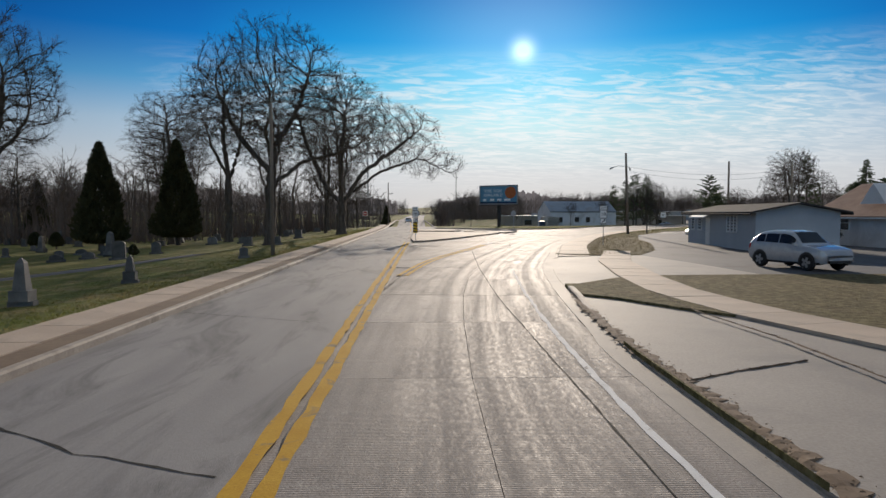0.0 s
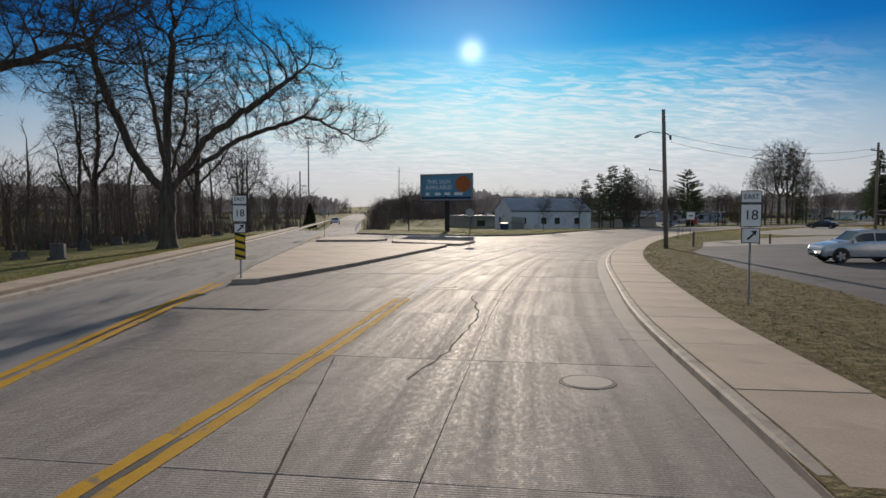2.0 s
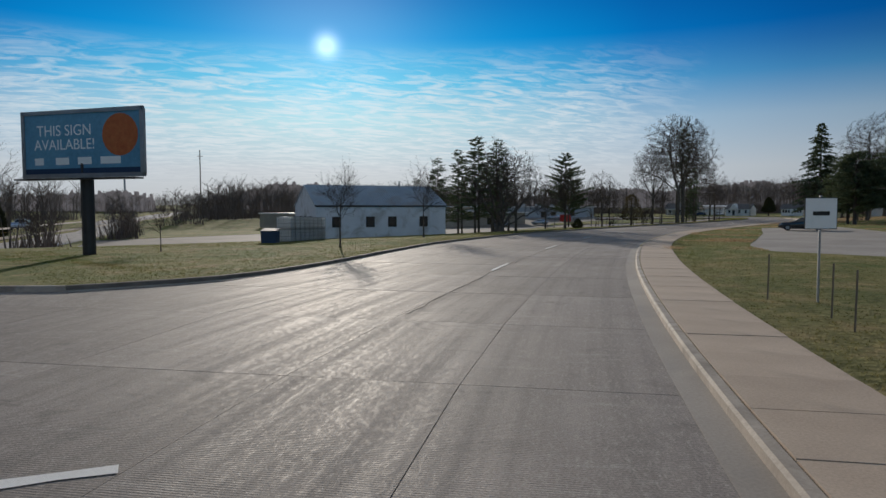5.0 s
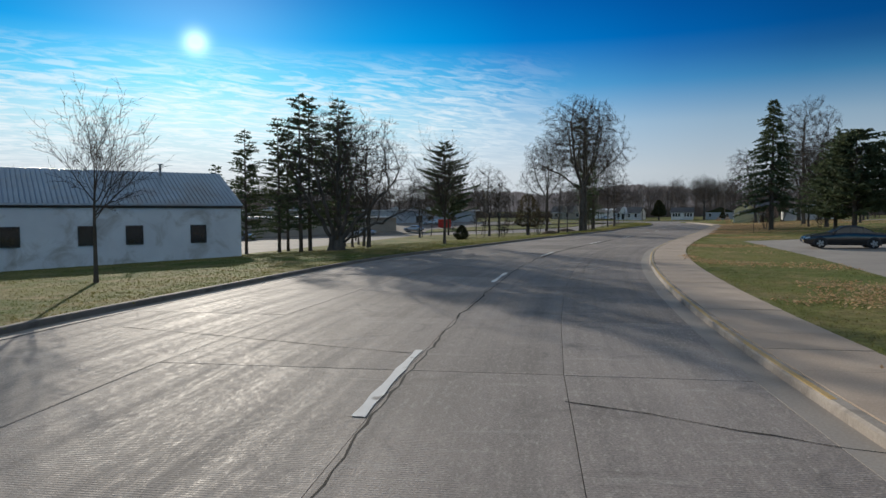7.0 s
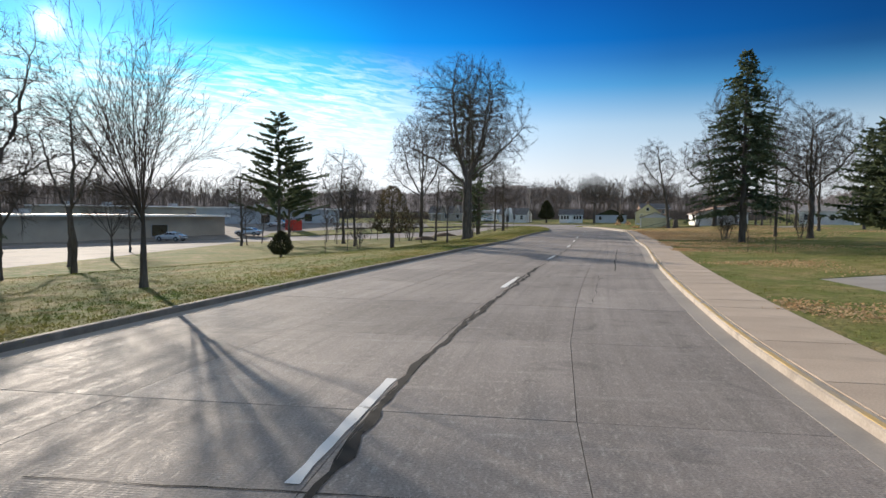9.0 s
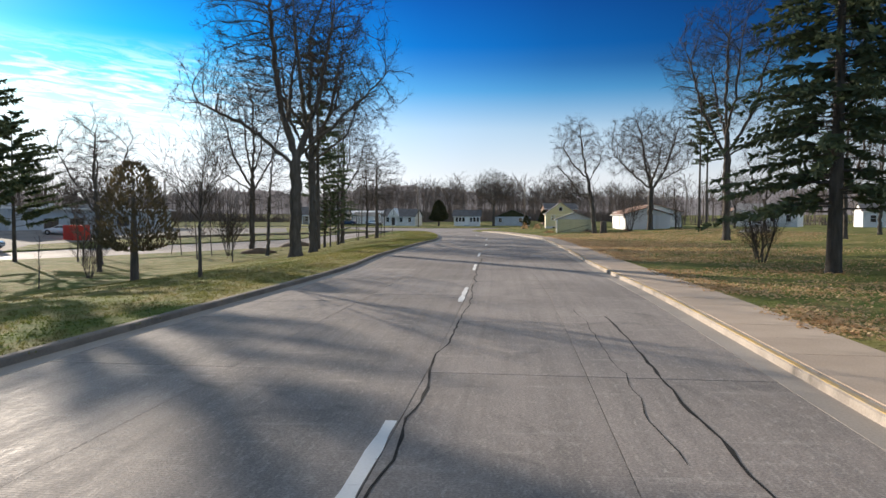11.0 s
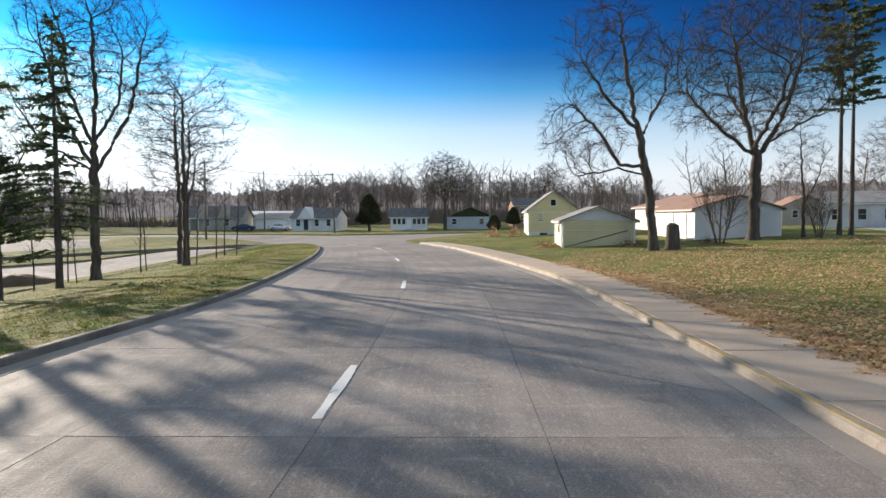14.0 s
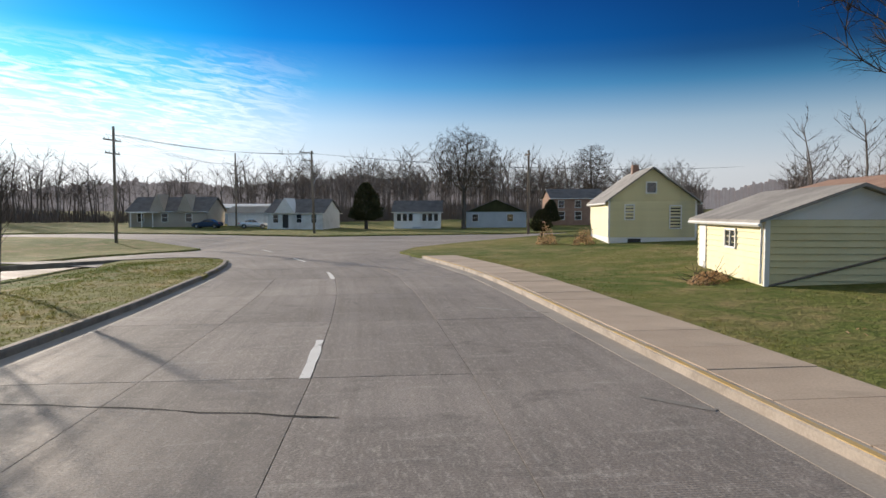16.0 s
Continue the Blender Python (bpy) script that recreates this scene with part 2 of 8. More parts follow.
def lawn(name, thin=0.0):
    """Winter grass: green and straw patches, drier and browner towards the lots in the south."""
    m = bpy.data.materials.new(name)
    m.use_nodes = True
    N = Net(m.node_tree)
    geo = N.n.new("ShaderNodeNewGeometry").outputs["Position"]
    axes = N.n.new("ShaderNodeSeparateXYZ")
    N.t.links.new(geo, axes.inputs[0])
    big, mid, small = N.noise(geo, 0.09, 4.0), N.noise(geo, 0.55, 6.0, 0.65, 0.6), N.noise(geo, 5.0, 5.0, 0.65)
    c = N.mix(N.ramp(big, [(0.36, 0.0), (0.64, 1.0)]), (0.105, 0.145, 0.034), (0.21, 0.20, 0.062))
    c = N.mix(N.ramp(mid, [(0.46, 0.0), (0.66, 0.85)]), c, (0.31, 0.245, 0.115))
    dry = N.ramp(N.math("ADD", N.math("MULTIPLY", axes.outputs["Y"], 0.004), N.math("MULTIPLY", mid, 0.25)), [(0.36, 0.85), (0.58, 0.0)])
    dry = N.math("MULTIPLY", dry, N.ramp(N.math("MULTIPLY", axes.outputs["X"], 0.02), [(0.1, 0.15), (0.26, 1.0)]))
    c = N.mix(dry, c, N.mix(N.ramp(small, [(0.35, 0.0), (0.6, 1.0)]), (0.085, 0.07, 0.038), (0.20, 0.155, 0.085)))
    c = N.mix(0.75, c, N.ramp(small, [(0.25, (0.28,) * 3), (0.75, (0.72,) * 3)]), "OVERLAY")
    p = N.n.new("ShaderNodeBsdfPrincipled")
    N.t.links.new(c, p.inputs["Base Color"])
    p.inputs["Roughness"].default_value, p.inputs["Specular IOR Level"].default_value = 0.95, 0.1
    o = N.n.new("ShaderNodeOutputMaterial")
    if thin:
        tr, mx = N.n.new("ShaderNodeBsdfTranslucent"), N.n.new("ShaderNodeMixShader")
        N.t.links.new(c, tr.inputs["Color"])
        mx.inputs[0].default_value = thin
        N.t.links.new(p.outputs[0], mx.inputs[1])
        N.t.links.new(tr.outputs[0], mx.inputs[2])
        N.t.links.new(mx.outputs[0], o.inputs["Surface"])
    else:
        bp = N.n.new("ShaderNodeBump")
        bp.inputs["Strength"].default_value, bp.inputs["Distance"].default_value = 1.0, 0.10
        N.t.links.new(small, bp.inputs["Height"])
        N.t.links.new(bp.outputs[0], p.inputs["Normal"])
        N.t.links.new(p.outputs[0], o.inputs["Surface"])
    return m


GRASS = lawn("winter_lawn")
YELLOW = material("yellow_line_paint", (0.62, 0.36, 0.03), (0.55, 0.30, 0.025), 2.0, 0.88, 0.3, 30.0, stains=(0.24, 0.20, 0.15), stain_scale=1.9, stain_at=(0.57, 0.68), spec=0.12)
WHITE = material("white_line_paint", (0.84, 0.83, 0.81), (0.78, 0.77, 0.75), 2.0, 0.88, 0.3, 30.0, stains=(0.30, 0.28, 0.26), stain_scale=2.6, stain_at=(0.6, 0.68), spec=0.25)
FADED = material("faded_line_paint", (0.40, 0.385, 0.36), (0.33, 0.315, 0.29), 2.0, 0.88, 0.3, 30.0, stains=(0.26, 0.24, 0.22), stain_scale=1.6, stain_at=(0.42, 0.55), spec=0.12)
BARK = material("grey_bark", (0.068, 0.058, 0.05), (0.145, 0.125, 0.105), 1.5, 0.95, 0.9, 14.0, stretch=(3, 3, 0.6), spec=0.1, bump_dist=0.04)
TWIG = material("bare_twigs", (0.062, 0.050, 0.042), (0.105, 0.086, 0.072), 1.0, 0.95, 0.0, 10.0, spec=0.1)
RIDGE = material("far_woods_haze_glow", (0.15, 0.125, 0.115), (0.25, 0.215, 0.20), 0.03, 0.95, 0.0, 0.35, spec=0.0)
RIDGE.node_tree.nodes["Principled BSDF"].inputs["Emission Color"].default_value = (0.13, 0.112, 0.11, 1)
RIDGE.node_tree.nodes["Principled BSDF"].inputs["Emission Strength"].default_value = 1.0      # the haze of the distance, painted in as a faint glow
WOODS = material("far_woods", (0.115, 0.094, 0.08), (0.19, 0.155, 0.135), 0.08, 0.95, 0.0, 3.0, spec=0.05)
NEEDLE = material("conifer_needles", (0.075, 0.10, 0.055), (0.13, 0.155, 0.085), 0.8, 0.85, 0.0, 8.0, spec=0.2, thin=0.3)
CEDAR = material("cedar_foliage", (0.040, 0.045, 0.022), (0.075, 0.07, 0.034), 0.8, 0.9, 0.0, 8.0, spec=0.1)
STONE = material("gravestone_granite", (0.07, 0.069, 0.067), (0.16, 0.155, 0.15), 1.5, 0.7, 0.4, 40.0, vary=0.7)
YSIDE = material("yellow_siding", (0.66, 0.59, 0.33), (0.73, 0.66, 0.40), 0.6, 0.6, 0.1, 30.0, stains=(0.55, 0.51, 0.32), vary=0.06)
WSIDE = material("white_siding", (0.72, 0.71, 0.70), (0.80, 0.79, 0.78), 0.6, 0.6, 0.1, 30.0, stains=(0.58, 0.56, 0.54))
GSIDE = material("grey_blue_siding", (0.38, 0.41, 0.45), (0.46, 0.49, 0.52), 0.6, 0.65, 0.1, 30.0)
SHEDW = material("white_sheet_metal", (0.58, 0.60, 0.64), (0.68, 0.70, 0.73), 0.5, 0.5, 0.15, 20.0, stains=(0.38, 0.37, 0.36), stain_scale=0.6)
METROOF = material("galvanised_roof", (0.28, 0.32, 0.37), (0.38, 0.42, 0.47), 0.4, 0.35, 0.1, 20.0, metal=0.6, stains=(0.3, 0.27, 0.25))
SHINGLE = material("grey_shingles", (0.12, 0.11, 0.105), (0.20, 0.185, 0.175), 1.0, 0.9, 0.6, 12.0)
DARKROOF = material("dark_shingles", (0.045, 0.043, 0.042), (0.085, 0.08, 0.078), 1.0, 0.95, 0.6, 12.0, spec=0.1)
BROWNROOF = material("brown_shingles", (0.27, 0.16, 0.115), (0.37, 0.235, 0.17), 1.0, 0.9, 0.6, 12.0)
BEIGE = material("beige_block", (0.33, 0.29, 0.24), (0.42, 0.37, 0.31), 0.3, 0.85, 0.2, 15.0)
GLASS = material("window_glass", (0.015, 0.018, 0.022), (0.03, 0.035, 0.04), 0.5, 0.08, 0.0, 5.0, spec=0.8)
TRIM = material("white_trim", (0.74, 0.74, 0.73), (0.80, 0.80, 0.79), 1.0, 0.5, 0.05, 20.0)
POLE = material("weathered_pole", (0.16, 0.13, 0.10), (0.27, 0.23, 0.19), 0.8, 0.95, 0.6, 20.0, stretch=(4, 4, 0.5), spec=0.1)
STEEL = material("galvanised_steel", (0.30, 0.31, 0.32), (0.40, 0.41, 0.42), 1.0, 0.45, 0.1, 20.0, metal=0.8)
DARK = material("dark_metal", (0.02, 0.02, 0.022), (0.04, 0.04, 0.042), 1.0, 0.5, 0.1, 20.0)
RUBBER = material("tyre_rubber", (0.015, 0.015, 0.015), (0.03, 0.03, 0.03), 2.0, 0.9, 0.3, 30.0)
SILVER = material("silver_car_paint", (0.50, 0.52, 0.55), (0.55, 0.57, 0.60), 0.5, 0.25, 0.0, 5.0, metal=0.3, coat=0.6)
BLACKCAR = material("black_car_paint", (0.012, 0.013, 0.015), (0.02, 0.021, 0.024), 0.5, 0.2, 0.0, 5.0, coat=0.8)
RED = material("red_steel", (0.42, 0.03, 0.02), (0.50, 0.05, 0.03), 1.0, 0.6, 0.1, 15.0)
BLUE = material("blue_steel", (0.012, 0.035, 0.085), (0.02, 0.05, 0.11), 1.0, 0.6, 0.1, 15.0)
BILLB = material("billboard_blue", (0.10, 0.26, 0.42), (0.15, 0.34, 0.50), 0.3, 0.6, 0.0, 5.0)
BLACK = material("black_paint", (0.012, 0.012, 0.012), (0.02, 0.02, 0.02), 1.0, 0.6, 0.0, 5.0)
LEAF = material("fallen_leaves", (0.42, 0.25, 0.12), (0.74, 0.55, 0.34), 2.0, 0.9, 0.0, 8.0, spec=0.1, thin=0.4)
DRYLEAF = material("dull_dry_leaves", (0.085, 0.07, 0.04), (0.15, 0.12, 0.07), 1.0, 0.9, 0.0, 8.0, spec=0.1, thin=0.3)
EARTH = material("bare_earth", (0.13, 0.085, 0.055), (0.2, 0.14, 0.09), 0.8, 0.95, 0.8, 8.0)


# ---- mesh building ----
class Mesh:
    def __init__(self):
        self.v, self.f = [], []

    def add(self, verts, faces):
        n = len(self.v)
        self.v += [tuple(p) for p in verts]
        self.f += [tuple(n + i for i in f) for f in faces]
        return self

    def box(self, x, y, z, w, d, h, rz=0.0, taper=1.0):
        """A block standing on z, with its top drawn in by taper."""
        c, s = math.cos(rz), math.sin(rz)
        pts = []
        for k, zz in ((1.0, z), (taper, z + h)):
            for a, b in ((-1, -1), (1, -1), (1, 1), (-1, 1)):
                px, py = a * w / 2 * k, b * d / 2 * k
                pts.append((x + px * c - py * s, y + px * s + py * c, zz))
        return self.add(pts, [(3, 2, 1, 0), (4, 5, 6, 7), (0, 1, 5, 4), (1, 2, 6, 5), (2, 3, 7, 6), (3, 0, 4, 7)])

    def tube(self, path, radii, sides=6, close=True):
        path = [Vector(p) for p in path]
        rings = []
        for i, p in enumerate(path):
            d = (path[min(i + 1, len(path) - 1)] - path[max(i - 1, 0)])
            if d.length < 1e-9:
                d = Vector((0, 0, 1))
            d.normalize()
            a = d.cross(Vector((0, 0, 1)) if abs(d.z) < 0.9 else Vector((1, 0, 0))).normalized()
            b = d.cross(a)
            r = radii[i] if hasattr(radii, "__len__") else radii
            rings.append([p + (a * math.cos(2 * math.pi * k / sides) + b * math.sin(2 * math.pi * k / sides)) * r for k in range(sides)])
        n = len(path)
        faces = [(i * sides + k, i * sides + (k + 1) % sides, (i + 1) * sides + (k + 1) % sides, (i + 1) * sides + k)
                 for i in range(n - 1) for k in range(sides)]
        if close:
            faces += [tuple(range(sides))[::-1], tuple((n - 1) * sides + k for k in range(sides))]
        return self.add([p for r in rings for p in r], faces)

    def prism(self, outline, z0, z1):
        """An upright block over a flat outline (counter-clockwise)."""
        n = len(outline)
        pts = [(x, y, z0) for x, y in outline] + [(x, y, z1) for x, y in outline]
        return self.add(pts, [tuple(range(n))[::-1], tuple(range(n, 2 * n))] + [(i, (i + 1) % n, n + (i + 1) % n, n + i) for i in range(n)])

    def data(self, name, mat, smooth=False):
        me = bpy.data.meshes.new(name)
        me.from_pydata(self.v, [], self.f)
        if mat:
            me.materials.append(mat)
        if smooth:
            me.polygons.foreach_set("use_smooth", [True] * len(me.polygons))
        return me


def part(name, mesh, mat, parent=None, label="", at=None, smooth=False):
    me = mesh.data(name, mat, smooth) if isinstance(mesh, Mesh) else mesh
    ob = new(name, me)
    if parent:
        ob.parent = parent
    if at is not None:
        ob.matrix_basis = at
    return tagged(ob, label)


def thing(name, label, category, at=None, group="", kind=""):
    ob = new(name)
    ob.empty_display_size = 0.2
    if at is not None:
        ob.matrix_basis = at
    return tagged(ob, label, category, group, kind)


def smooth_line(pts, step=1.0):
    """A Catmull-Rom line through pts, at about even steps."""
    p = [Vector(q) for q in pts]
    p = [p[0] * 2 - p[1]] + p + [p[-1] * 2 - p[-2]]
    res = []
    for i in range(1, len(p) - 2):
        n = max(1, int((p[i + 1] - p[i]).length / step))
        for k in range(n):
            t = k / n
            a, b, c, d = p[i - 1], p[i], p[i + 1], p[i + 2]
            res.append(0.5 * ((2 * b) + (c - a) * t + (2 * a - 5 * b + 4 * c - d) * t * t + (3 * b - a - 3 * c + d) * t ** 3))
    return [tuple(q) for q in res + [p[-2]]]


def offset(line, d):
    """The line moved d to its left."""
    res = []
    for i, p in enumerate(line):
        a, b = Vector(line[max(i - 1, 0)]), Vector(line[min(i + 1, len(line) - 1)])
        t = (b - a).normalized()
        res.append((p[0] - t.y * d, p[1] + t.x * d))
    return res


# ---- plan: kerb lines and regions ----
RIGHT_KERB = smooth_line([(10.4, -60), (10.5, -20), (10.7, 6), (11.1, 12), (12, 20.6), (12.9, 27), (14, 32.5), (15.3, 38.2), (17.2, 46.4), (19.3, 53.4),
                          (21.6, 60.6), (24, 67.2), (26.6, 73.4), (30.97, 82.62), (36.46, 92.49), (43.07, 103.22), (49.12, 112.16), (54.91, 120.08), (61.23,
                          127.67), (68.55, 135.58), (76.18, 142.83), (83.01, 148.43), (90.02, 153.84), (98.23, 159.94), (110.23, 168.63), (118.42, 175.03),
                          (124.43, 179.63), (133.83, 186.63), (145.83, 195.82), (152.61, 201.22), (158.33, 206.67), (165.63, 214.34), (174.16, 223.79),
                          (180.6, 232.6)], 1.5)
LEFT_KERB = smooth_line([(23.6, 104.9), (28.2, 106.8), (32.2, 111.4), (37, 119), (43, 128.2), (49, 135.2), (57.61, 144.39), (66.8, 151.96), (80.82,
                          162.64), (95.94, 173.51), (109.76, 183.17), (118.6, 190.4), (126.01, 195.98), (135.03, 202.76), (142.92, 208.21), (151.79,
                          215.97), (160.33, 224.26), (166.6, 231)], 1.5)
LEFT_NOSE = smooth_line([(166.6, 231), (170.4, 235.6), (172.6, 239.4), (171.6, 241.9), (167.6, 242.6), (160, 242.2), (150, 240.2), (120, 234)], 1.0)
CENTRE = smooth_line([(5.7, -60), (5.7, 6), (5.75, 16), (6.2, 23), (7.75, 33.8), (10.7, 45.5), (13.3, 56), (16.7, 66), (20.7, 75.3), (24.8, 83.7),
                      (30.4, 94), (36.8, 103.8), (41, 110.2), (49.6, 122.3), (60.8, 135.9), (71.6, 146.6), (85, 157.2), (97.3, 166.2), (109.5, 175.4),
                      (127.1, 189.2), (139.3, 198.4), (151.2, 208), (162.1, 218.6), (172, 230.2), (178.4, 242.4)], 1.5)
OLD_LEFT = [(1.0, -60), (1.0, 60), (0.8, 110), (-1.5, 200), (-3, 300), (-1, 640)]
OLD_RIGHT = [(9.5, 640), (7.5, 300), (8.5, 200), (9.4, 113)]
ROAD_POLY = (OLD_LEFT[::-1] + RIGHT_KERB
             + [(183.2, 236.8), (187.6, 239.6), (193, 239.6), (210, 235.4), (240, 225.6), (320, 196), (323, 204), (243, 236), (228, 250.6), (206, 262.2),
                (199.4, 265.4), (197, 281), (191, 298), (162, 312), (60, 338), (57, 327), (150, 301), (178, 287), (184, 273), (184.4, 262), (180, 257.6),
                (166, 255.4), (120, 249), (60, 235), (61, 229)] + LEFT_NOSE[::-1] + LEFT_KERB[::-1]
             + [(18, 106.6), (13.5, 109.4), (10.2, 112)] + OLD_RIGHT[::-1])
APRON = [(11.2, 20.0), (11.9, 26.2), (13.2, 32.6), (14.8, 37), (16.2, 36), (19.6, 35.6), (20.2, 29), (20.4, 23.2), (15.7, 23), (14.2, 22), (12.4, 20.0)]
PAD = [(10.4, -6), (10.9, 12), (11.6, 17.4), (12.6, 16.2), (13.6, 14.2), (14.5, 12.8), (16, 7), (17.6, 0), (18, -6)]
LOT_A = [(20.4, 23.2), (20.2, 29), (19.6, 35.6), (22.4, 41), (25.4, 50.5), (27.4, 59.8), (31.4, 72.2), (35.6, 79), (46, 83), (58, 72), (44, 40), (40, 22), (25.4, 23.2)]
LOT_B = [(31.4, 72.2), (35.6, 79), (39.6, 86.6), (52, 96.6), (80, 112), (96, 100), (70, 76), (58, 72), (46, 83)]
LOT_C = [(57.6, 111.6), (61, 117), (77.5, 133), (92.6, 149), (101, 146), (88, 128), (74, 108), (60, 104)]
STRIP_LOT = [(14, 134), (20, 146), (34, 146), (36, 168), (58, 184), (80, 206), (100, 228), (118, 254), (140, 262), (164, 266), (172, 278), (152, 288), (135, 300), (90, 262), (50, 222), (10, 190)]
CEM_DRIVE = [(-60, 8), (-24, 15), (-14, 22.5), (-9.6, 32), (-7.6, 45), (-9.2, 45.6), (-12, 33), (-16, 25), (-26, 18), (-60, 11.6)]
DRIVE_R = [(168, 186), (240, 206), (240, 204), (170, 183)]


def inside(poly, x, y):
    """Whether points lie in a polygon."""
    hit = np.zeros(len(x), bool)
    n = len(poly)
    for i in range(n):
        (x1, y1), (x2, y2) = poly[i], poly[(i + 1) % n]
        if y1 == y2:
            continue
        hit ^= ((y1 > y) != (y2 > y)) & (x < (x2 - x1) * (y - y1) / (y2 - y1) + x1)
    return hit


AXIS = np.array(CENTRE[::4] + [CENTRE[-1]])


def to_axis(x, y):
    """Signed distance from the road's centre line (left positive) and the nearest place along it."""
    best, side, along = np.full(len(x), 1e9), np.zeros(len(x)), np.zeros(len(x))
    for i in range(len(AXIS) - 1):
        a, b = AXIS[i], AXIS[i + 1]
        d = b - a
        t = np.clip(((x - a[0]) * d[0] + (y - a[1]) * d[1]) / (d @ d), 0, 1)
        px, py = x - a[0] - t * d[0], y - a[1] - t * d[1]
        r = np.hypot(px, py)
        nearer = r < best
        best = np.where(nearer, r, best)
        side = np.where(nearer, np.sign(d[0] * py - d[1] * px), side)
        along = np.where(nearer, i + t, along)
    return best * side, along / (len(AXIS) - 1)


def heights(x, y):
    """The lie of the land, without the kerb step."""
    x, y = np.asarray(x, float), np.asarray(y, float)
    d, s = to_axis(x, y)
    z = np.zeros(len(x))
    left = np.clip(d - 8.5, 0, None)
    later = np.clip((y - 130) / 40, 0, 1)
    z -= later * np.minimum(left * (0.06 + 0.07 * np.clip((y - 178) / 22, 0, 1)), 1.9) * np.clip(1.3 - np.clip(y - 236, 0, None) / 30, 0, 1).clip(0, 1)
    west = np.clip(-1.0 - x, 0, None) * (1 - later)
    z -= np.minimum(west * 0.06, 1.5)
    right = np.clip(-d - 9.5, 0, None)
    z += np.clip((s - 0.55) / 0.2, 0, 1) * np.minimum(right * 0.045, 0.9) * np.clip((252 - y) / 16, 0, 1)
    # the land climbs far off
    far = np.clip(np.hypot(x - 60, y - 120) - 230, 0, None)
    z += far * 0.03 * np.clip(0.6 + 0.4 * np.sin(x * 0.006 + 1.0) * np.cos(y * 0.005), 0, 2) * (far < 1e9) - np.clip(far - 500, 0, None) * 0.028
    z += np.clip(far, 0, 60) / 60 * 1.2 * np.sin(x * 0.031) * np.sin(y * 0.027 + 1)
    return z


def height(x, y):
    return float(heights([x], [y])[0])


OLD_POLY = OLD_LEFT[::-1] + [(5.5, -60), (5.5, 30), (5.6, 57), (5.4, 100), (9.4, 113)] + OLD_RIGHT[::-1][1:]
REGIONS = [("old", OLD_POLY), ("road", ROAD_POLY), ("apron", APRON), ("lot_a", LOT_A), ("lot_b", LOT_B), ("lot_c", LOT_C), ("strip", STRIP_LOT), ("cem", CEM_DRIVE), ("drive", DRIVE_R), ("pad", PAD)]


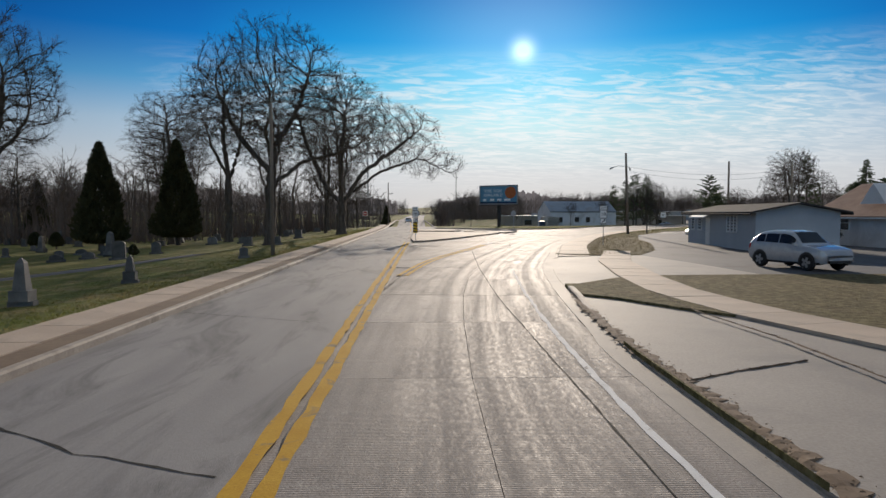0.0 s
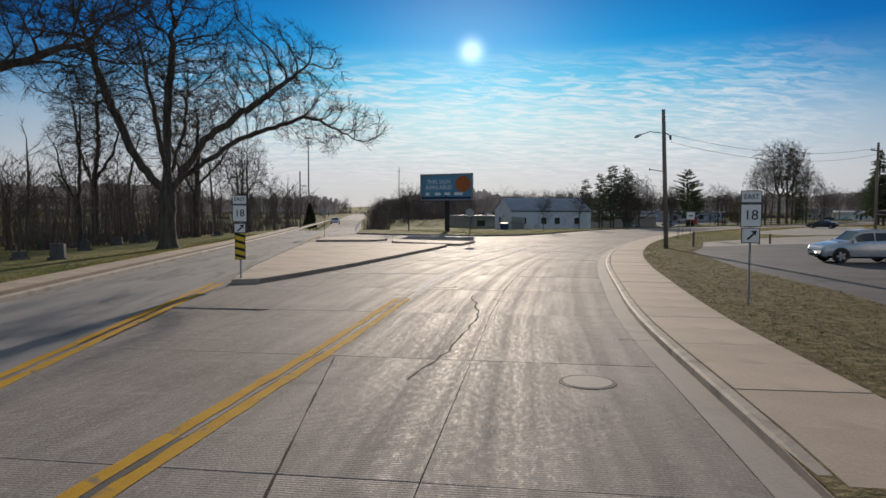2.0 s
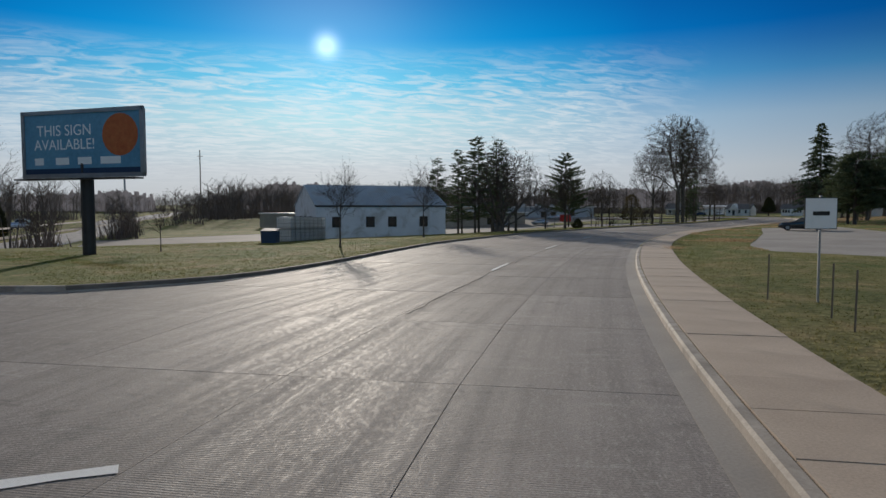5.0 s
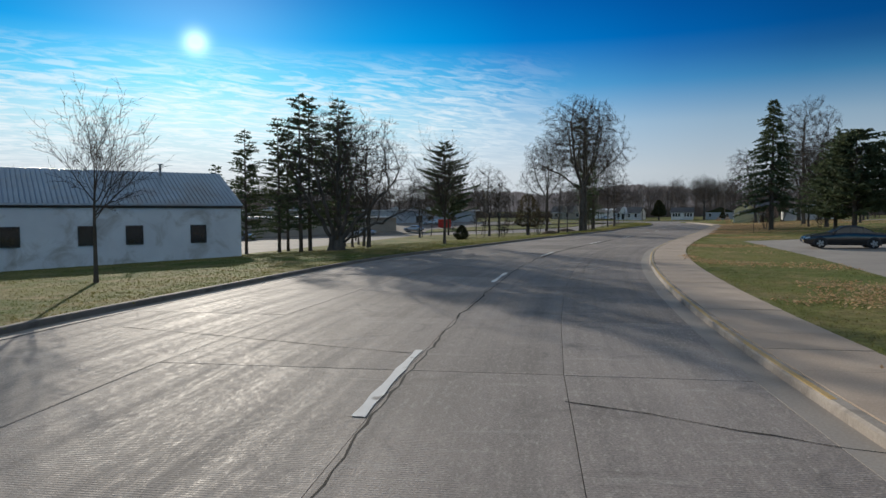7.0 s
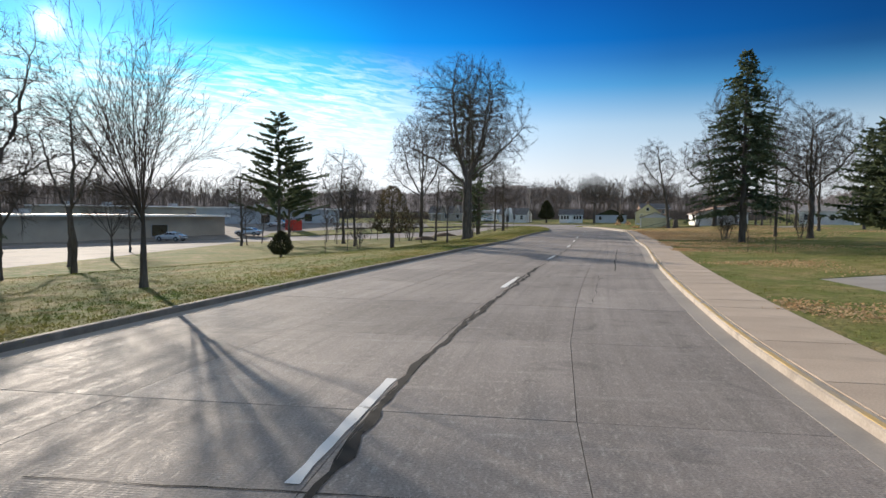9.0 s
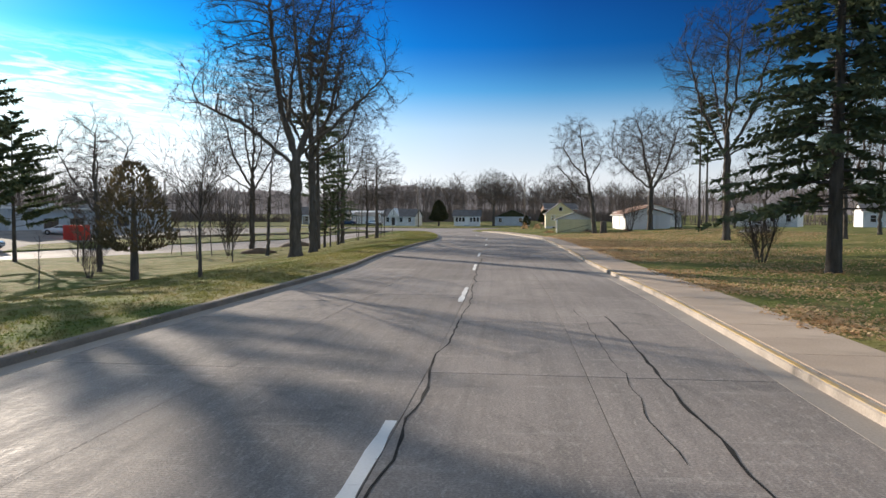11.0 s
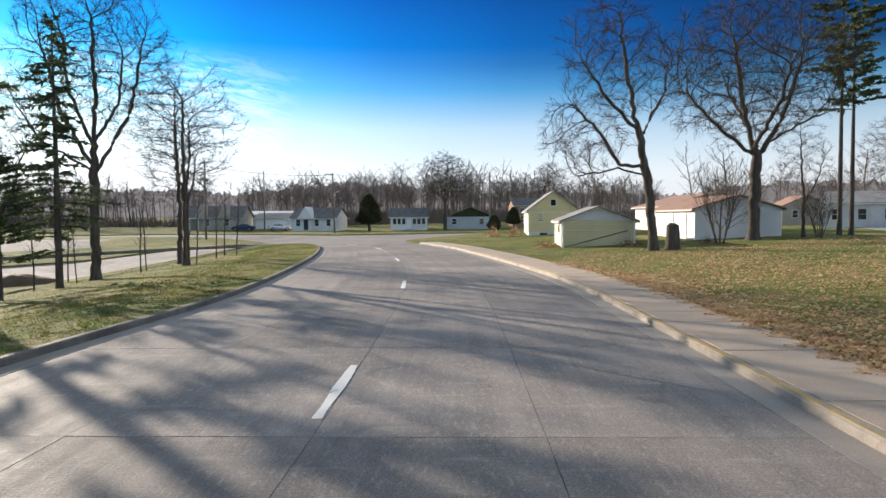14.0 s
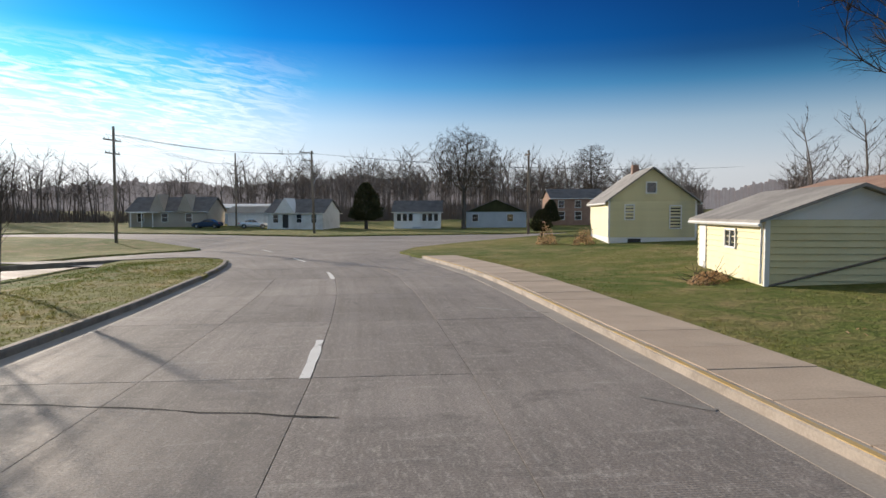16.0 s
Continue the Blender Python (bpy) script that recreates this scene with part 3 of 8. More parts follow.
def lay_ground():
    rng = random.Random(3)
    pts, edges = [], []
    for name, poly in REGIONS:
        n0 = len(pts)
        line = []
        for i, p in enumerate(poly):
            q = poly[(i + 1) % len(poly)]
            k = max(1, int(math.dist(p, q) / 6))
            line += [(p[0] + (q[0] - p[0]) * j / k, p[1] + (q[1] - p[1]) * j / k) for j in range(k)]
        pts += line
        edges += [(n0 + i, n0 + (i + 1) % len(line)) for i in range(len(line))]
    grid = []
    for step, x0, x1, y0, y1 in ((4.0, -60, 260, -60, 340), (16.0, -320, 560, -240, 720), (90.0, -2400, 2600, -2200, 2800)):
        nx, ny = int((x1 - x0) / step), int((y1 - y0) / step)
        for i in range(nx + 1):
            for j in range(ny + 1):
                x, y = x0 + i * step + rng.uniform(-.2, .2) * step, y0 + j * step + rng.uniform(-.2, .2) * step
                if step > 5 and -60 < x < 260 and -60 < y < 340 or step > 20 and -320 < x < 560 and -240 < y < 720:
                    continue
                grid.append((x, y))
    pts += grid
    from mathutils.geometry import delaunay_2d_cdt
    vs, _, fs, *_ = delaunay_2d_cdt([Vector(p) for p in pts], edges, [], 0, 0.001)
    xy = np.array([tuple(v) for v in vs])
    zz = heights(xy[:, 0], xy[:, 1])
    cen = np.array([xy[list(f)].mean(0) for f in fs])
    owner = np.full(len(fs), -1)
    for k, (name, poly) in enumerate(REGIONS):
        owner[(owner < 0) & inside(poly, cen[:, 0], cen[:, 1])] = k
    made = {}
    for k, (obj, label, cat, mat, lift) in enumerate([
            ("ground", "patchy winter lawn, green and straw brown", "ground", GRASS, 0.12),
            ("road", "worn grey asphalt road along the cemetery", "road", OLDROAD, 0.0),
            ("road", "grey concrete road that bends away", "road", CONCRETE, -0.03),
            ("driveway", "cracked concrete driveway apron beside the road", "driveway", LOTCON, 0.10),
            ("parking_lot", "dark asphalt lot in front of a low office", "parking lot", LOT, 0.10),
            ("parking_lot", "pale concrete lot beside the road", "parking lot", LOTCON, 0.10),
            ("parking_lot", "pale concrete lot with a black saloon", "parking lot", LOTCON, 0.10),
            ("parking_lot", "wide worn grey lot behind the trees", "parking lot", LOTGREY, 0.09),
            ("cemetery_drive", "narrow bluish asphalt lane between graves", "lane", LOT, 0.10),
            ("driveway", "pale concrete drive across the lawn", "driveway", LOTCON, 0.13),
            ("driveway", "stained concrete pad with dirt along its edge", "driveway", LOTCON, 0.05)]):
        sel = [f for f, o in zip(fs, owner) if o == k - 1]
        used = sorted({i for f in sel for i in f})
        idx = {v: i for i, v in enumerate(used)}
        m = Mesh()
        m.v = [(float(xy[i, 0]), float(xy[i, 1]), float(zz[i] + lift)) for i in used]
        if k == 3:                                # the apron dips to the gutter
            rk = np.array(RIGHT_KERB)
            m.v = [(x, y, 0.012 + 0.09 * min(1.0, max(0.0, float(np.hypot(rk[:, 0] - x, rk[:, 1] - y).min()) - 0.3) / 2.5)) for x, y, _ in m.v]
        m.f = [tuple(idx[i] for i in f) for f in sel]
        # a short skirt closes the step at each edge
        once = {}
        for f in m.f:
            for a, b in zip(f, f[1:] + f[:1]):
                once[tuple(sorted((a, b)))] = None if tuple(sorted((a, b))) in once else (a, b)
        for e in [e for e in once.values() if e]:
            (x1, y1, z1), (x2, y2, z2) = m.v[e[0]], m.v[e[1]]
            m.add([(x1, y1, z1), (x2, y2, z2), (x2, y2, z2 - 0.3), (x1, y1, z1 - 0.3)], [(1, 0, 3, 2)])
        made[k] = tagged(part(obj, m, mat), label, cat, kind="structure")
    return made


GROUND = lay_ground()


def ribbon(line, a, b, z0, z1, close=True):
    """A strip between two offsets of a line, from z0 to z1."""
    la, lb = offset(line, a), offset(line, b)
    m = Mesh()
    for p, q in zip(la, lb):
        m.v += [(*p, z0), (*p, z1), (*q, z1), (*q, z0)]
    for i in range(len(line) - 1):
        k = 4 * i
        m.f += [(k + 1, k + 5, k + 6, k + 2), (k, k + 4, k + 5, k + 1), (k + 2, k + 6, k + 7, k + 3)]
    m.f += [(0, 1, 2, 3), (len(m.v) - 1, len(m.v) - 2, len(m.v) - 3, len(m.v) - 4)]
    return m


def stretch_of(line, test):
    return [p for p in line if test(p)]


def structure(name, mesh, mat, label, category):
    return tagged(part(name, mesh, mat), label, category, kind="structure")


# kerbs: a low stone with a sloped gutter
def kerb(line, side, mat, label, h=0.15, dip=None):
    m = Mesh()
    prof = [(-0.008, -0.1), (-0.008, h - 0.03), (0.035, h), (0.17, h), (0.17, -0.1)]
    lines = [offset(line, -side * u) if side < 0 else offset(line, u) for u, _ in prof]
    n = len(prof)
    for i in range(len(line)):
        low = 1.0 if dip is None else dip(line[i])
        m.v += [(*lines[k][i], prof[k][1] * low if prof[k][1] > 0 else prof[k][1]) for k in range(n)]
    for i in range(len(line) - 1):
        for k in range(n - 1):
            q = (i * n + k, (i + 1) * n + k, (i + 1) * n + k + 1, i * n + k + 1)
            m.f.append(q)
    return structure("kerb", m, mat, label, "kerb")



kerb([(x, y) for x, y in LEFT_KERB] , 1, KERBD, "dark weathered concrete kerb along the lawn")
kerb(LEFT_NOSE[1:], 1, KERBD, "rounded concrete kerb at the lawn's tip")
kerb([(9.4, 113), (10.2, 112), (13.5, 109.4), (18, 106.6), (23.6, 104.9)], 1, KERB, "concrete kerb round the billboard lawn")
RK_A = stretch_of(RIGHT_KERB, lambda p: 34 < p[1] < 118)
RK_B = stretch_of(RIGHT_KERB, lambda p: p[1] >= 117)
RK_0 = stretch_of(RIGHT_KERB, lambda p: p[1] <= 20)


def ramp_up(p):
    """The kerb and sidewalk rise from the driveway over five metres."""
    return min(1.0, max(0.12, (p[1] - 33.0) / 5.5))


def kerb_right(line, mat, label, dip=None):
    return kerb(line[::-1], 1, mat, label, dip=dip)


kerb_right(RK_0, KERB, "worn low concrete kerb before the driveway", lambda p: 0.3 + 0.7 * min(1.0, max(0.0, (p[1] - 14.5) / 2.0)))
kerb_right(RK_A, KERB, "pale concrete kerb beside the sidewalk", ramp_up)
kerb_right(RK_B, KERB, "worn concrete kerb beside the sidewalk")
structure("kerb_paint", ribbon(RK_B[::-1], 0.022, 0.105, 0.12, 0.1535), KERBY, "faded yellow paint along the kerb's edge", "kerb paint")
OLD_L = smooth_line(OLD_LEFT, 4.0)
kerb(OLD_L, 1, KERB, "concrete kerb along the cemetery verge")
kerb(smooth_line(OLD_RIGHT, 4.0)[::-1][::-1], 1, KERB, "concrete kerb of the straight road")


# ---- road surface: slabs, gutters, paint and cracks ----
def gap_to(line, p):
    """Distance from a point to a line of points."""
    a = np.array(line)
    best = 1e9
    for i in range(len(a) - 1):
        d = a[i + 1] - a[i]
        t = np.clip(((p[0] - a[i][0]) * d[0] + (p[1] - a[i][1]) * d[1]) / max(d @ d, 1e-9), 0, 1)
        best = min(best, math.hypot(*(np.array(p) - a[i] - t * d)))
    return best


def even(line, step):
    """The line again, at even steps."""
    res, left = [line[0]], step
    for p, q in zip(line, line[1:]):
        L = math.dist(p, q)
        while L >= left and L > 0:
            k = left / L
            p = (p[0] + (q[0] - p[0]) * k, p[1] + (q[1] - p[1]) * k)
            res.append(p)
            L, left = math.dist(p, q), step
        left -= L
    return res


def normal_at(line, i):
    a, b = Vector(line[max(i - 1, 0)]), Vector(line[min(i + 1, len(line) - 1)])
    t = (b - a).normalized()
    return Vector((-t.y, t.x))


ROAD = GROUND[2]
STATIONS = [p for p in even(CENTRE, 5.2) if p[1] > -30]


def slabs():
    rng = random.Random(8)
    rows = []
    for i, p in enumerate(STATIONS):
        n = normal_at(STATIONS, i)
        r = gap_to(RIGHT_KERB, p) - 0.42
        l = gap_to(LEFT_KERB, p) - 0.42 if p[1] > 98 else 0.0
        cols = [-r, -r * 0.47, 0.0]
        if l > 3:
            cols += [l * 0.5, l]
        elif 24 < p[1] <= 98 and n.x < -0.05:         # the gore between the two roads
            w = min((p[0] - 5.6) / -n.x, (103 - p[1]) / max(n.y, 0.05), 26)
            if w > 0.6:
                cols += [w * (k + 1) / max(1, round(w / 4)) for k in range(max(1, round(w / 4)))]
        rows.append([(p[0] + n.x * c, p[1] + n.y * c) for c in cols])
    for a, b in zip(rows, rows[1:]):
        for k in range(min(len(a), len(b)) - 1):
            q = [a[k], b[k], b[k + 1], a[k + 1]]
            cx, cy = sum(x for x, _ in q) / 4, sum(y for _, y in q) / 4
            z = rng.uniform(-0.003, 0.003)
            pts, low = [], []
            for x, y in q:
                d = math.hypot(x - cx, y - cy)
                s = 1 - 0.012 / d
                pts.append((((x - cx) * s), ((y - cy) * s), z))
                low.append(((x - cx), (y - cy), -0.028))
            ang = math.atan2(b[k][1] - a[k][1], b[k][0] - a[k][0]) - math.pi / 2
            ca, sa = math.cos(-ang), math.sin(-ang)
            own = [(x * ca - y * sa, x * sa + y * ca, zz) for x, y, zz in low + pts]
            m = Mesh().add(own, [(7, 6, 5, 4), (0, 1, 5, 4), (1, 2, 6, 5), (2, 3, 7, 6), (3, 0, 4, 7)])
            part("slab", m, CONCRETE, ROAD, at=pose(cx, cy, 0, 0, 0, math.degrees(ang)))


slabs()
structure("gutter", ribbon([p for p in RIGHT_KERB if p[1] > -40][::-1], -0.42, 0.0, -0.05, 0.004), LOTCON, "pale concrete gutter strip", "gutter")
structure("gutter", ribbon(LEFT_KERB, -0.42, 0.0, -0.05, 0.004), LOTCON, "pale concrete gutter strip", "gutter")


def paint(line, width, mat, label, shift=0.0, z=0.006, ragged=0.022, seed=1):
    """A painted stripe along a line, with slightly uneven edges."""
    rng = random.Random(seed)
    line = even(line, 0.5) if len(line) < 400 else line
    la, lb = offset(line, shift + width / 2), offset(line, shift - width / 2)
    m = Mesh()
    for p, q in zip(la, lb):
        a, b = rng.uniform(-ragged, ragged), rng.uniform(-ragged, ragged)
        m.v += [(p[0] + a, p[1] + b, z), (q[0] + b, q[1] + a, z)]
    m.f = [(2 * i, 2 * i + 1, 2 * i + 3, 2 * i + 2) for i in range(len(line) - 1)]
    return structure("road_marking", m, mat, label, "road marking")


def crack(line, width, label, seed, z=0.0045, wander=0.05, mat=TAR):
    rng = random.Random(seed)
    line = even(line, 0.35)
    m = Mesh()
    drift = 0.0
    for i, p in enumerate(line):
        n = normal_at(line, i)
        drift = drift * 0.8 + rng.uniform(-wander, wander)
        w = width * rng.uniform(0.35, 1.3)
        m.v += [(p[0] + n.x * (drift + w / 2), p[1] + n.y * (drift + w / 2), z), (p[0] + n.x * (drift - w / 2), p[1] + n.y * (drift - w / 2), z)]
    m.f = [(2 * i, 2 * i + 1, 2 * i + 3, 2 * i + 2) for i in range(len(line) - 1)]
    return tagged(part("tar_crack", m, mat), label, "crack", kind="structure")


YLINE = [(5.4, -60), (5.45, 20), (5.6, 56)]
for sh in (0.0, -0.3):
    paint(YLINE, 0.19, YELLOW, "worn double yellow line on the straight road", sh, z=0.007)
YB = [p for p in CENTRE if 23 < p[1] < 52.5]
crack([p for p in offset(CENTRE, 0.03) if -50 < p[1] < 40], 0.10, "dark worn joint between the yellow lines", 21, wander=0.012, mat=JOINT)
for sh in (0.18, -0.12):
    paint(YB, 0.19, YELLOW, "worn double yellow line bending to the right", sh, z=0.008)
paint([(5.4, 92), (5.2, 113), (3.4, 200), (2, 300), (3, 600)], 0.13, YELLOW, "thin yellow centre line far up the hill", z=0.011)
paint(smooth_line([(12.5, 52.8), (13.1, 55.3), (13.8, 57.6), (15.8, 63.1), (17.1, 66.5), (18.7, 70.2), (20.5, 74.7), (22.8, 80.6), (25.4, 86.5)], 0.5), 0.22, WHITE, "worn white line beside the gore")
paint([(9.68, -30), (9.7, 6), (9.8, 9.6), (9.98, 13.4), (10.3, 18), (10.69, 22.7), (11.1, 27)], 0.10, WHITE, "worn white edge line")
for a, b in (((9.4, 59.75), (14.4, 59.2)), ((13.3, 67.3), (17.3, 66.8)), ((14.9, 74.5), (19.8, 74.2)), ((19.0, 82.3), (24.1, 81.6)), ((21.3, 88.2), (27.4, 88.6)), ((17.4, 79.5), (25.0, 71.1)), ((18.7, 81.3), (25.8, 72.9))):
    paint([a, b], 0.22, WHITE, "worn white cross line in the gore", z=0.0075)
for a, b in (((167.2, 218.8), (167.7, 216.6)), ((155.8, 206.7), (155.3, 204.3)), ((161.9, 212.0), (161.9, 210.8)), ((124.0, 181.7), (123.7, 179.7)), ((132.8, 188.4), (132.3, 186.0)), ((141.1, 195.0), (140.8, 192.6))):
    paint([a, b], 0.13, FADED, "thin worn white cross line", z=0.0075)
paint([(150.5, 202.5), (151.3, 203.1), (153.3, 204.9), (156.3, 207.4)], 0.12, FADED, "faded white lane line")
paint([(117.8, 177.4), (121.5, 179.9), (127, 184.2)], 0.10, FADED, "faded white lane line")
run = even([p for p in CENTRE if p[1] > 88] + [(181.6, 249.5)], 0.25)
for k, q in enumerate(((41, 110.4), (50.6, 123.6), (60.8, 136), (71.6, 146.7), (85, 157.2), (97.3, 166.2), (109.5, 175.4), (118.6, 182.4), (127.2, 189.2), (139.3, 198.4),
                       (151.2, 208), (162.1, 218.6), (172, 230.2), (176.6, 238.6), (180.6, 247.5))):
    end = min(range(len(run)), key=lambda i: math.dist(run[i], q))
    beg = max(0, end - (18 if k < 9 else 14))
    paint(run[beg:end + 1], 0.15, WHITE, "worn white lane dash", 0.10, seed=k + 20, z=0.008)


crack([p for p in offset(CENTRE, -0.10) if 96 < p[1] < 186], 0.04, "dark tarred joint along the road's middle", 3)
crack([p for p in offset(CENTRE, -0.16) if 142 < p[1] < 160], 0.14, "wide band of black crack filler", 4, z=0.0075)
for lo, hi in ((133, 139), (150, 156), (162, 170)):
    crack([p for p in offset(CENTRE, -3.0) if lo < p[1] < hi], 0.014, "thin tarred crack in the concrete", 5 + lo, wander=0.05)
for k, (w, *pts) in enumerate(((0.045, (14.2, 51.8), (13.7, 47.7), (12.6, 43.8), (11.5, 41.4)),
                              (0.04, (1.3, 6.2), (3.6, 4.6), (5.3, 3.9)), (0.025, (1.2, 14.5), (5.2, 12.6)), (0.05, (44.5, 115.8), (46.1, 114.4), (48.2, 112.0)),
                              (0.03, (50.4, 119.4), (51.3, 117.6), (52.3, 115.9)), (0.035, (36.6, 116.2), (40.3, 113.9), (41.3, 111.5)), (0.03, (57.5, 131.0), (63.5, 126.3)),
                              (0.03, (45.6, 128.8), (50.2, 122.8)), (0.05, (85.7, 156.6), (86.8, 155.0), (89.2, 152.9)), (0.03, (79.7, 160.5), (80.1, 156.2)),
                              (0.03, (107.0, 173.2), (99.6, 178.4)), (0.04, (115.2, 187.6), (116.3, 183.0), (117.2, 180.9)), (0.03, (121.0, 190.4), (121.5, 186.7)),
                              (0.045, (155.2, 220.0), (157.4, 216.5), (158.8, 214.2)), (0.03, (66.4, 145.4), (72.0, 139.8)), (0.04, (16.0, 44.5), (17.0, 44.2)))):
    crack(list(pts), w, "thin dark crack across the pavement", 30 + k, wander=0.02 if len(pts) == 2 else 0.05)


def dirt(line, width, seed, z):
    """A ragged strip of brown dirt and dead leaves along an edge."""
    rng = random.Random(seed)
    line = even(line, 0.12)
    m = Mesh()
    for i, p in enumerate(line):
        n = normal_at(line, i)
        a, b = width * rng.uniform(0.2, 1.0), width * rng.uniform(0.2, 1.0)
        m.v += [(p[0] + n.x * a, p[1] + n.y * a, z), (p[0], p[1], z + 0.006 + 0.016 * rng.random()), (p[0] - n.x * b, p[1] - n.y * b, z)]
    m.f = [q for i in range(len(line) - 1) for q in ((3 * i, 3 * i + 1, 3 * i + 4, 3 * i + 3), (3 * i + 1, 3 * i + 2, 3 * i + 5, 3 * i + 4))]
    for k in range(int(len(line) * 5)):
        p = line[rng.randrange(len(line))]
        x, y = p[0] + rng.gauss(0, width * 0.6), p[1] + rng.gauss(0, width * 0.6)
        r = rng.uniform(0.008, 0.024)
        a = rng.uniform(0, 6.28)
        m.add([(x + r * math.cos(a), y + r * math.sin(a), z + 0.002), (x + r * math.cos(a + 2.1), y + r * math.sin(a + 2.1), z + 0.016), (x + r * math.cos(a + 4.2), y + r * math.sin(a + 4.2), z + 0.01)], [(0, 1, 2)])
    return tagged(part("dirt_strip", m, EARTH), "ragged strip of brown dirt along the concrete", "dirt", kind="stuff")


dirt([(11.75, 17.6), (11.3, 14.3), (10.98, 10.4), (10.9, 8), (10.85, 2), (10.8, -4)], 0.22, 1, 0.055)
dirt([(10.95, 7.1), (11.9, 7.65), (13.5, 8.4)], 0.05, 2, 0.056)
dirt([(14.0, 17.5), (13.75, 13.2), (13.9, 10), (13.75, 7), (13.6, 2)], 0.05, 3, 0.115)


crack([(9.3, -20), (9.33, 11), (9.36, 17.4), (9.7, 27.8), (10.1, 36), (10.5, 43.5)], 0.03, "straight dark joint in the traffic lane", 71, wander=0.006)


crack([(106.2, 168.3), (95.4, 160.4), (90.1, 156.4)], 0.05, "dark filled crack in the traffic lane", 72, wander=0.03)


def lid(x, y, r, label):
    t = thing("manhole_cover", label, "manhole cover", pose(x, y, 0.0))
    ring = [(r * math.cos(a * math.pi / 10), r * math.sin(a * math.pi / 10)) for a in range(20)]
    part("rim", Mesh().prism([(1.18 * a, 1.18 * b) for a, b in ring], -0.01, 0.006), JOINT, t)
    part("cover", Mesh().prism(ring, -0.01, 0.010), LOTCON, t)


lid(14.3, 41.3, 0.36, "pale round utility cover in the traffic lane")
lid(13.6, 54.2, 0.36, "pale round utility cover set in the road")
lid(23.2, 84.6, 0.3, "small round utility cover set in the road")


# traffic islands of pale concrete
def island(outline, label):
    m = Mesh()
    n = len(outline)
    inner = []
    cx, cy = sum(x for x, _ in outline) / n, sum(y for _, y in outline) / n
    for x, y in outline:
        d = math.hypot(x - cx, y - cy)
        inner.append((cx + (x - cx) * (1 - 0.05 / d), cy + (y - cy) * (1 - 0.05 / d)))
    m.v = [(x, y, -0.1) for x, y in outline] + [(x, y, 0.13) for x, y in outline] + [(x, y, 0.165) for x, y in inner]
    for i in range(n):
        j = (i + 1) % n
        m.f += [(i, j, n + j, n + i), (n + i, n + j, 2 * n + j, 2 * n + i)]
    m.f.append(tuple(range(2 * n, 3 * n)))
    return structure("traffic_island", m, WALK, label, "traffic island")


island([(6.3, 55.6), (7.2, 55.9), (8.4, 58.4), (10.6, 63.8), (12.2, 68.2), (13.9, 73), (15.6, 77.6), (16.8, 81.4), (16.2, 82.4), (11, 84.6), (6.2, 86), (6.0, 75), (6.0, 62)],
       "long pale concrete island with a dark kerb face")
island([(6.4, 90.6), (11.6, 91.0), (12.6, 93.2), (9.4, 97.6), (6.6, 98.6)], "small three-sided concrete island")
island([(12.9, 87.4), (17.5, 82.9), (18.2, 83.2), (19.9, 88.0), (20.2, 90.4), (19.2, 93.4), (14.2, 94.6), (13.0, 92)], "concrete island with a signpost")


# sidewalks, slab by slab
def sidewalk(line, a, b, length, name, label, z=0.155, dip=None):
    base = structure(name, ribbon([p for p in line if dip is None or dip(p) >= 1.0], a + 0.01, b - 0.01, -0.05, z - 0.03), KERB, label, "sidewalk")
    rng = random.Random(len(line))
    st = even(line, length)
    for i in range(len(st) - 1):
        n0, n1 = normal_at(st, i), normal_at(st, i + 1)
        q = [(st[i][0] + n0.x * a, st[i][1] + n0.y * a), (st[i + 1][0] + n1.x * a, st[i + 1][1] + n1.y * a),
             (st[i + 1][0] + n1.x * b, st[i + 1][1] + n1.y * b), (st[i][0] + n0.x * b, st[i][1] + n0.y * b)]
        cx, cy = sum(x for x, _ in q) / 4, sum(y for _, y in q) / 4
        dz = rng.uniform(-0.006, 0.006)
        low = [((x - cx) * 0.995, (y - cy) * 0.995, -0.07 if dip is None else -z - 0.05) for x, y in q]
        drop = [0.0] * 4 if dip is None else [(max(dip(st[k]), least) - 1.0) * z for k, least in ((i, 0.1), (i + 1, 0.1), (i + 1, 0.5), (i, 0.5))]
        top = [((x - cx) * 0.988, (y - cy) * 0.988, dz + e) for (x, y), e in zip(q, drop)]
        m = Mesh().add(low + top, [(4, 5, 6, 7), (0, 1, 5, 4), (1, 2, 6, 5), (2, 3, 7, 6), (3, 0, 4, 7)] if a < b else [(7, 6, 5, 4), (4, 5, 1, 0), (5, 6, 2, 1), (6, 7, 3, 2), (7, 4, 0, 3)])
        part("slab", m, WALK, base, at=pose(cx, cy, z))
    return base


WALK_LINE = [p for p in RIGHT_KERB if p[1] > 33][::-1]
sidewalk(WALK_LINE, 0.19, 1.95, 1.6, "pavement", "warm grey concrete sidewalk beside the kerb", dip=ramp_up)
sidewalk([p for p in OLD_L if -30 < p[1] < 150], 0.75, 1.95, 1.8, "pavement", "pale concrete sidewalk along the cemetery")
structure("verge", ribbon([p for p in OLD_L if -40 < p[1] < 260], 0.17, 0.75, 0.0, 0.135), EARTH, "narrow strip of brown winter verge", "verge")
sidewalk([(19.2, -4), (17.6, 3), (16.4, 8), (15.2, 13), (14.8, 17.5), (15.4, 23), (16.8, 31), (19.6, 40)], -0.8, 0.8, 1.6, "pavement", "old concrete path across the drive", z=0.13)


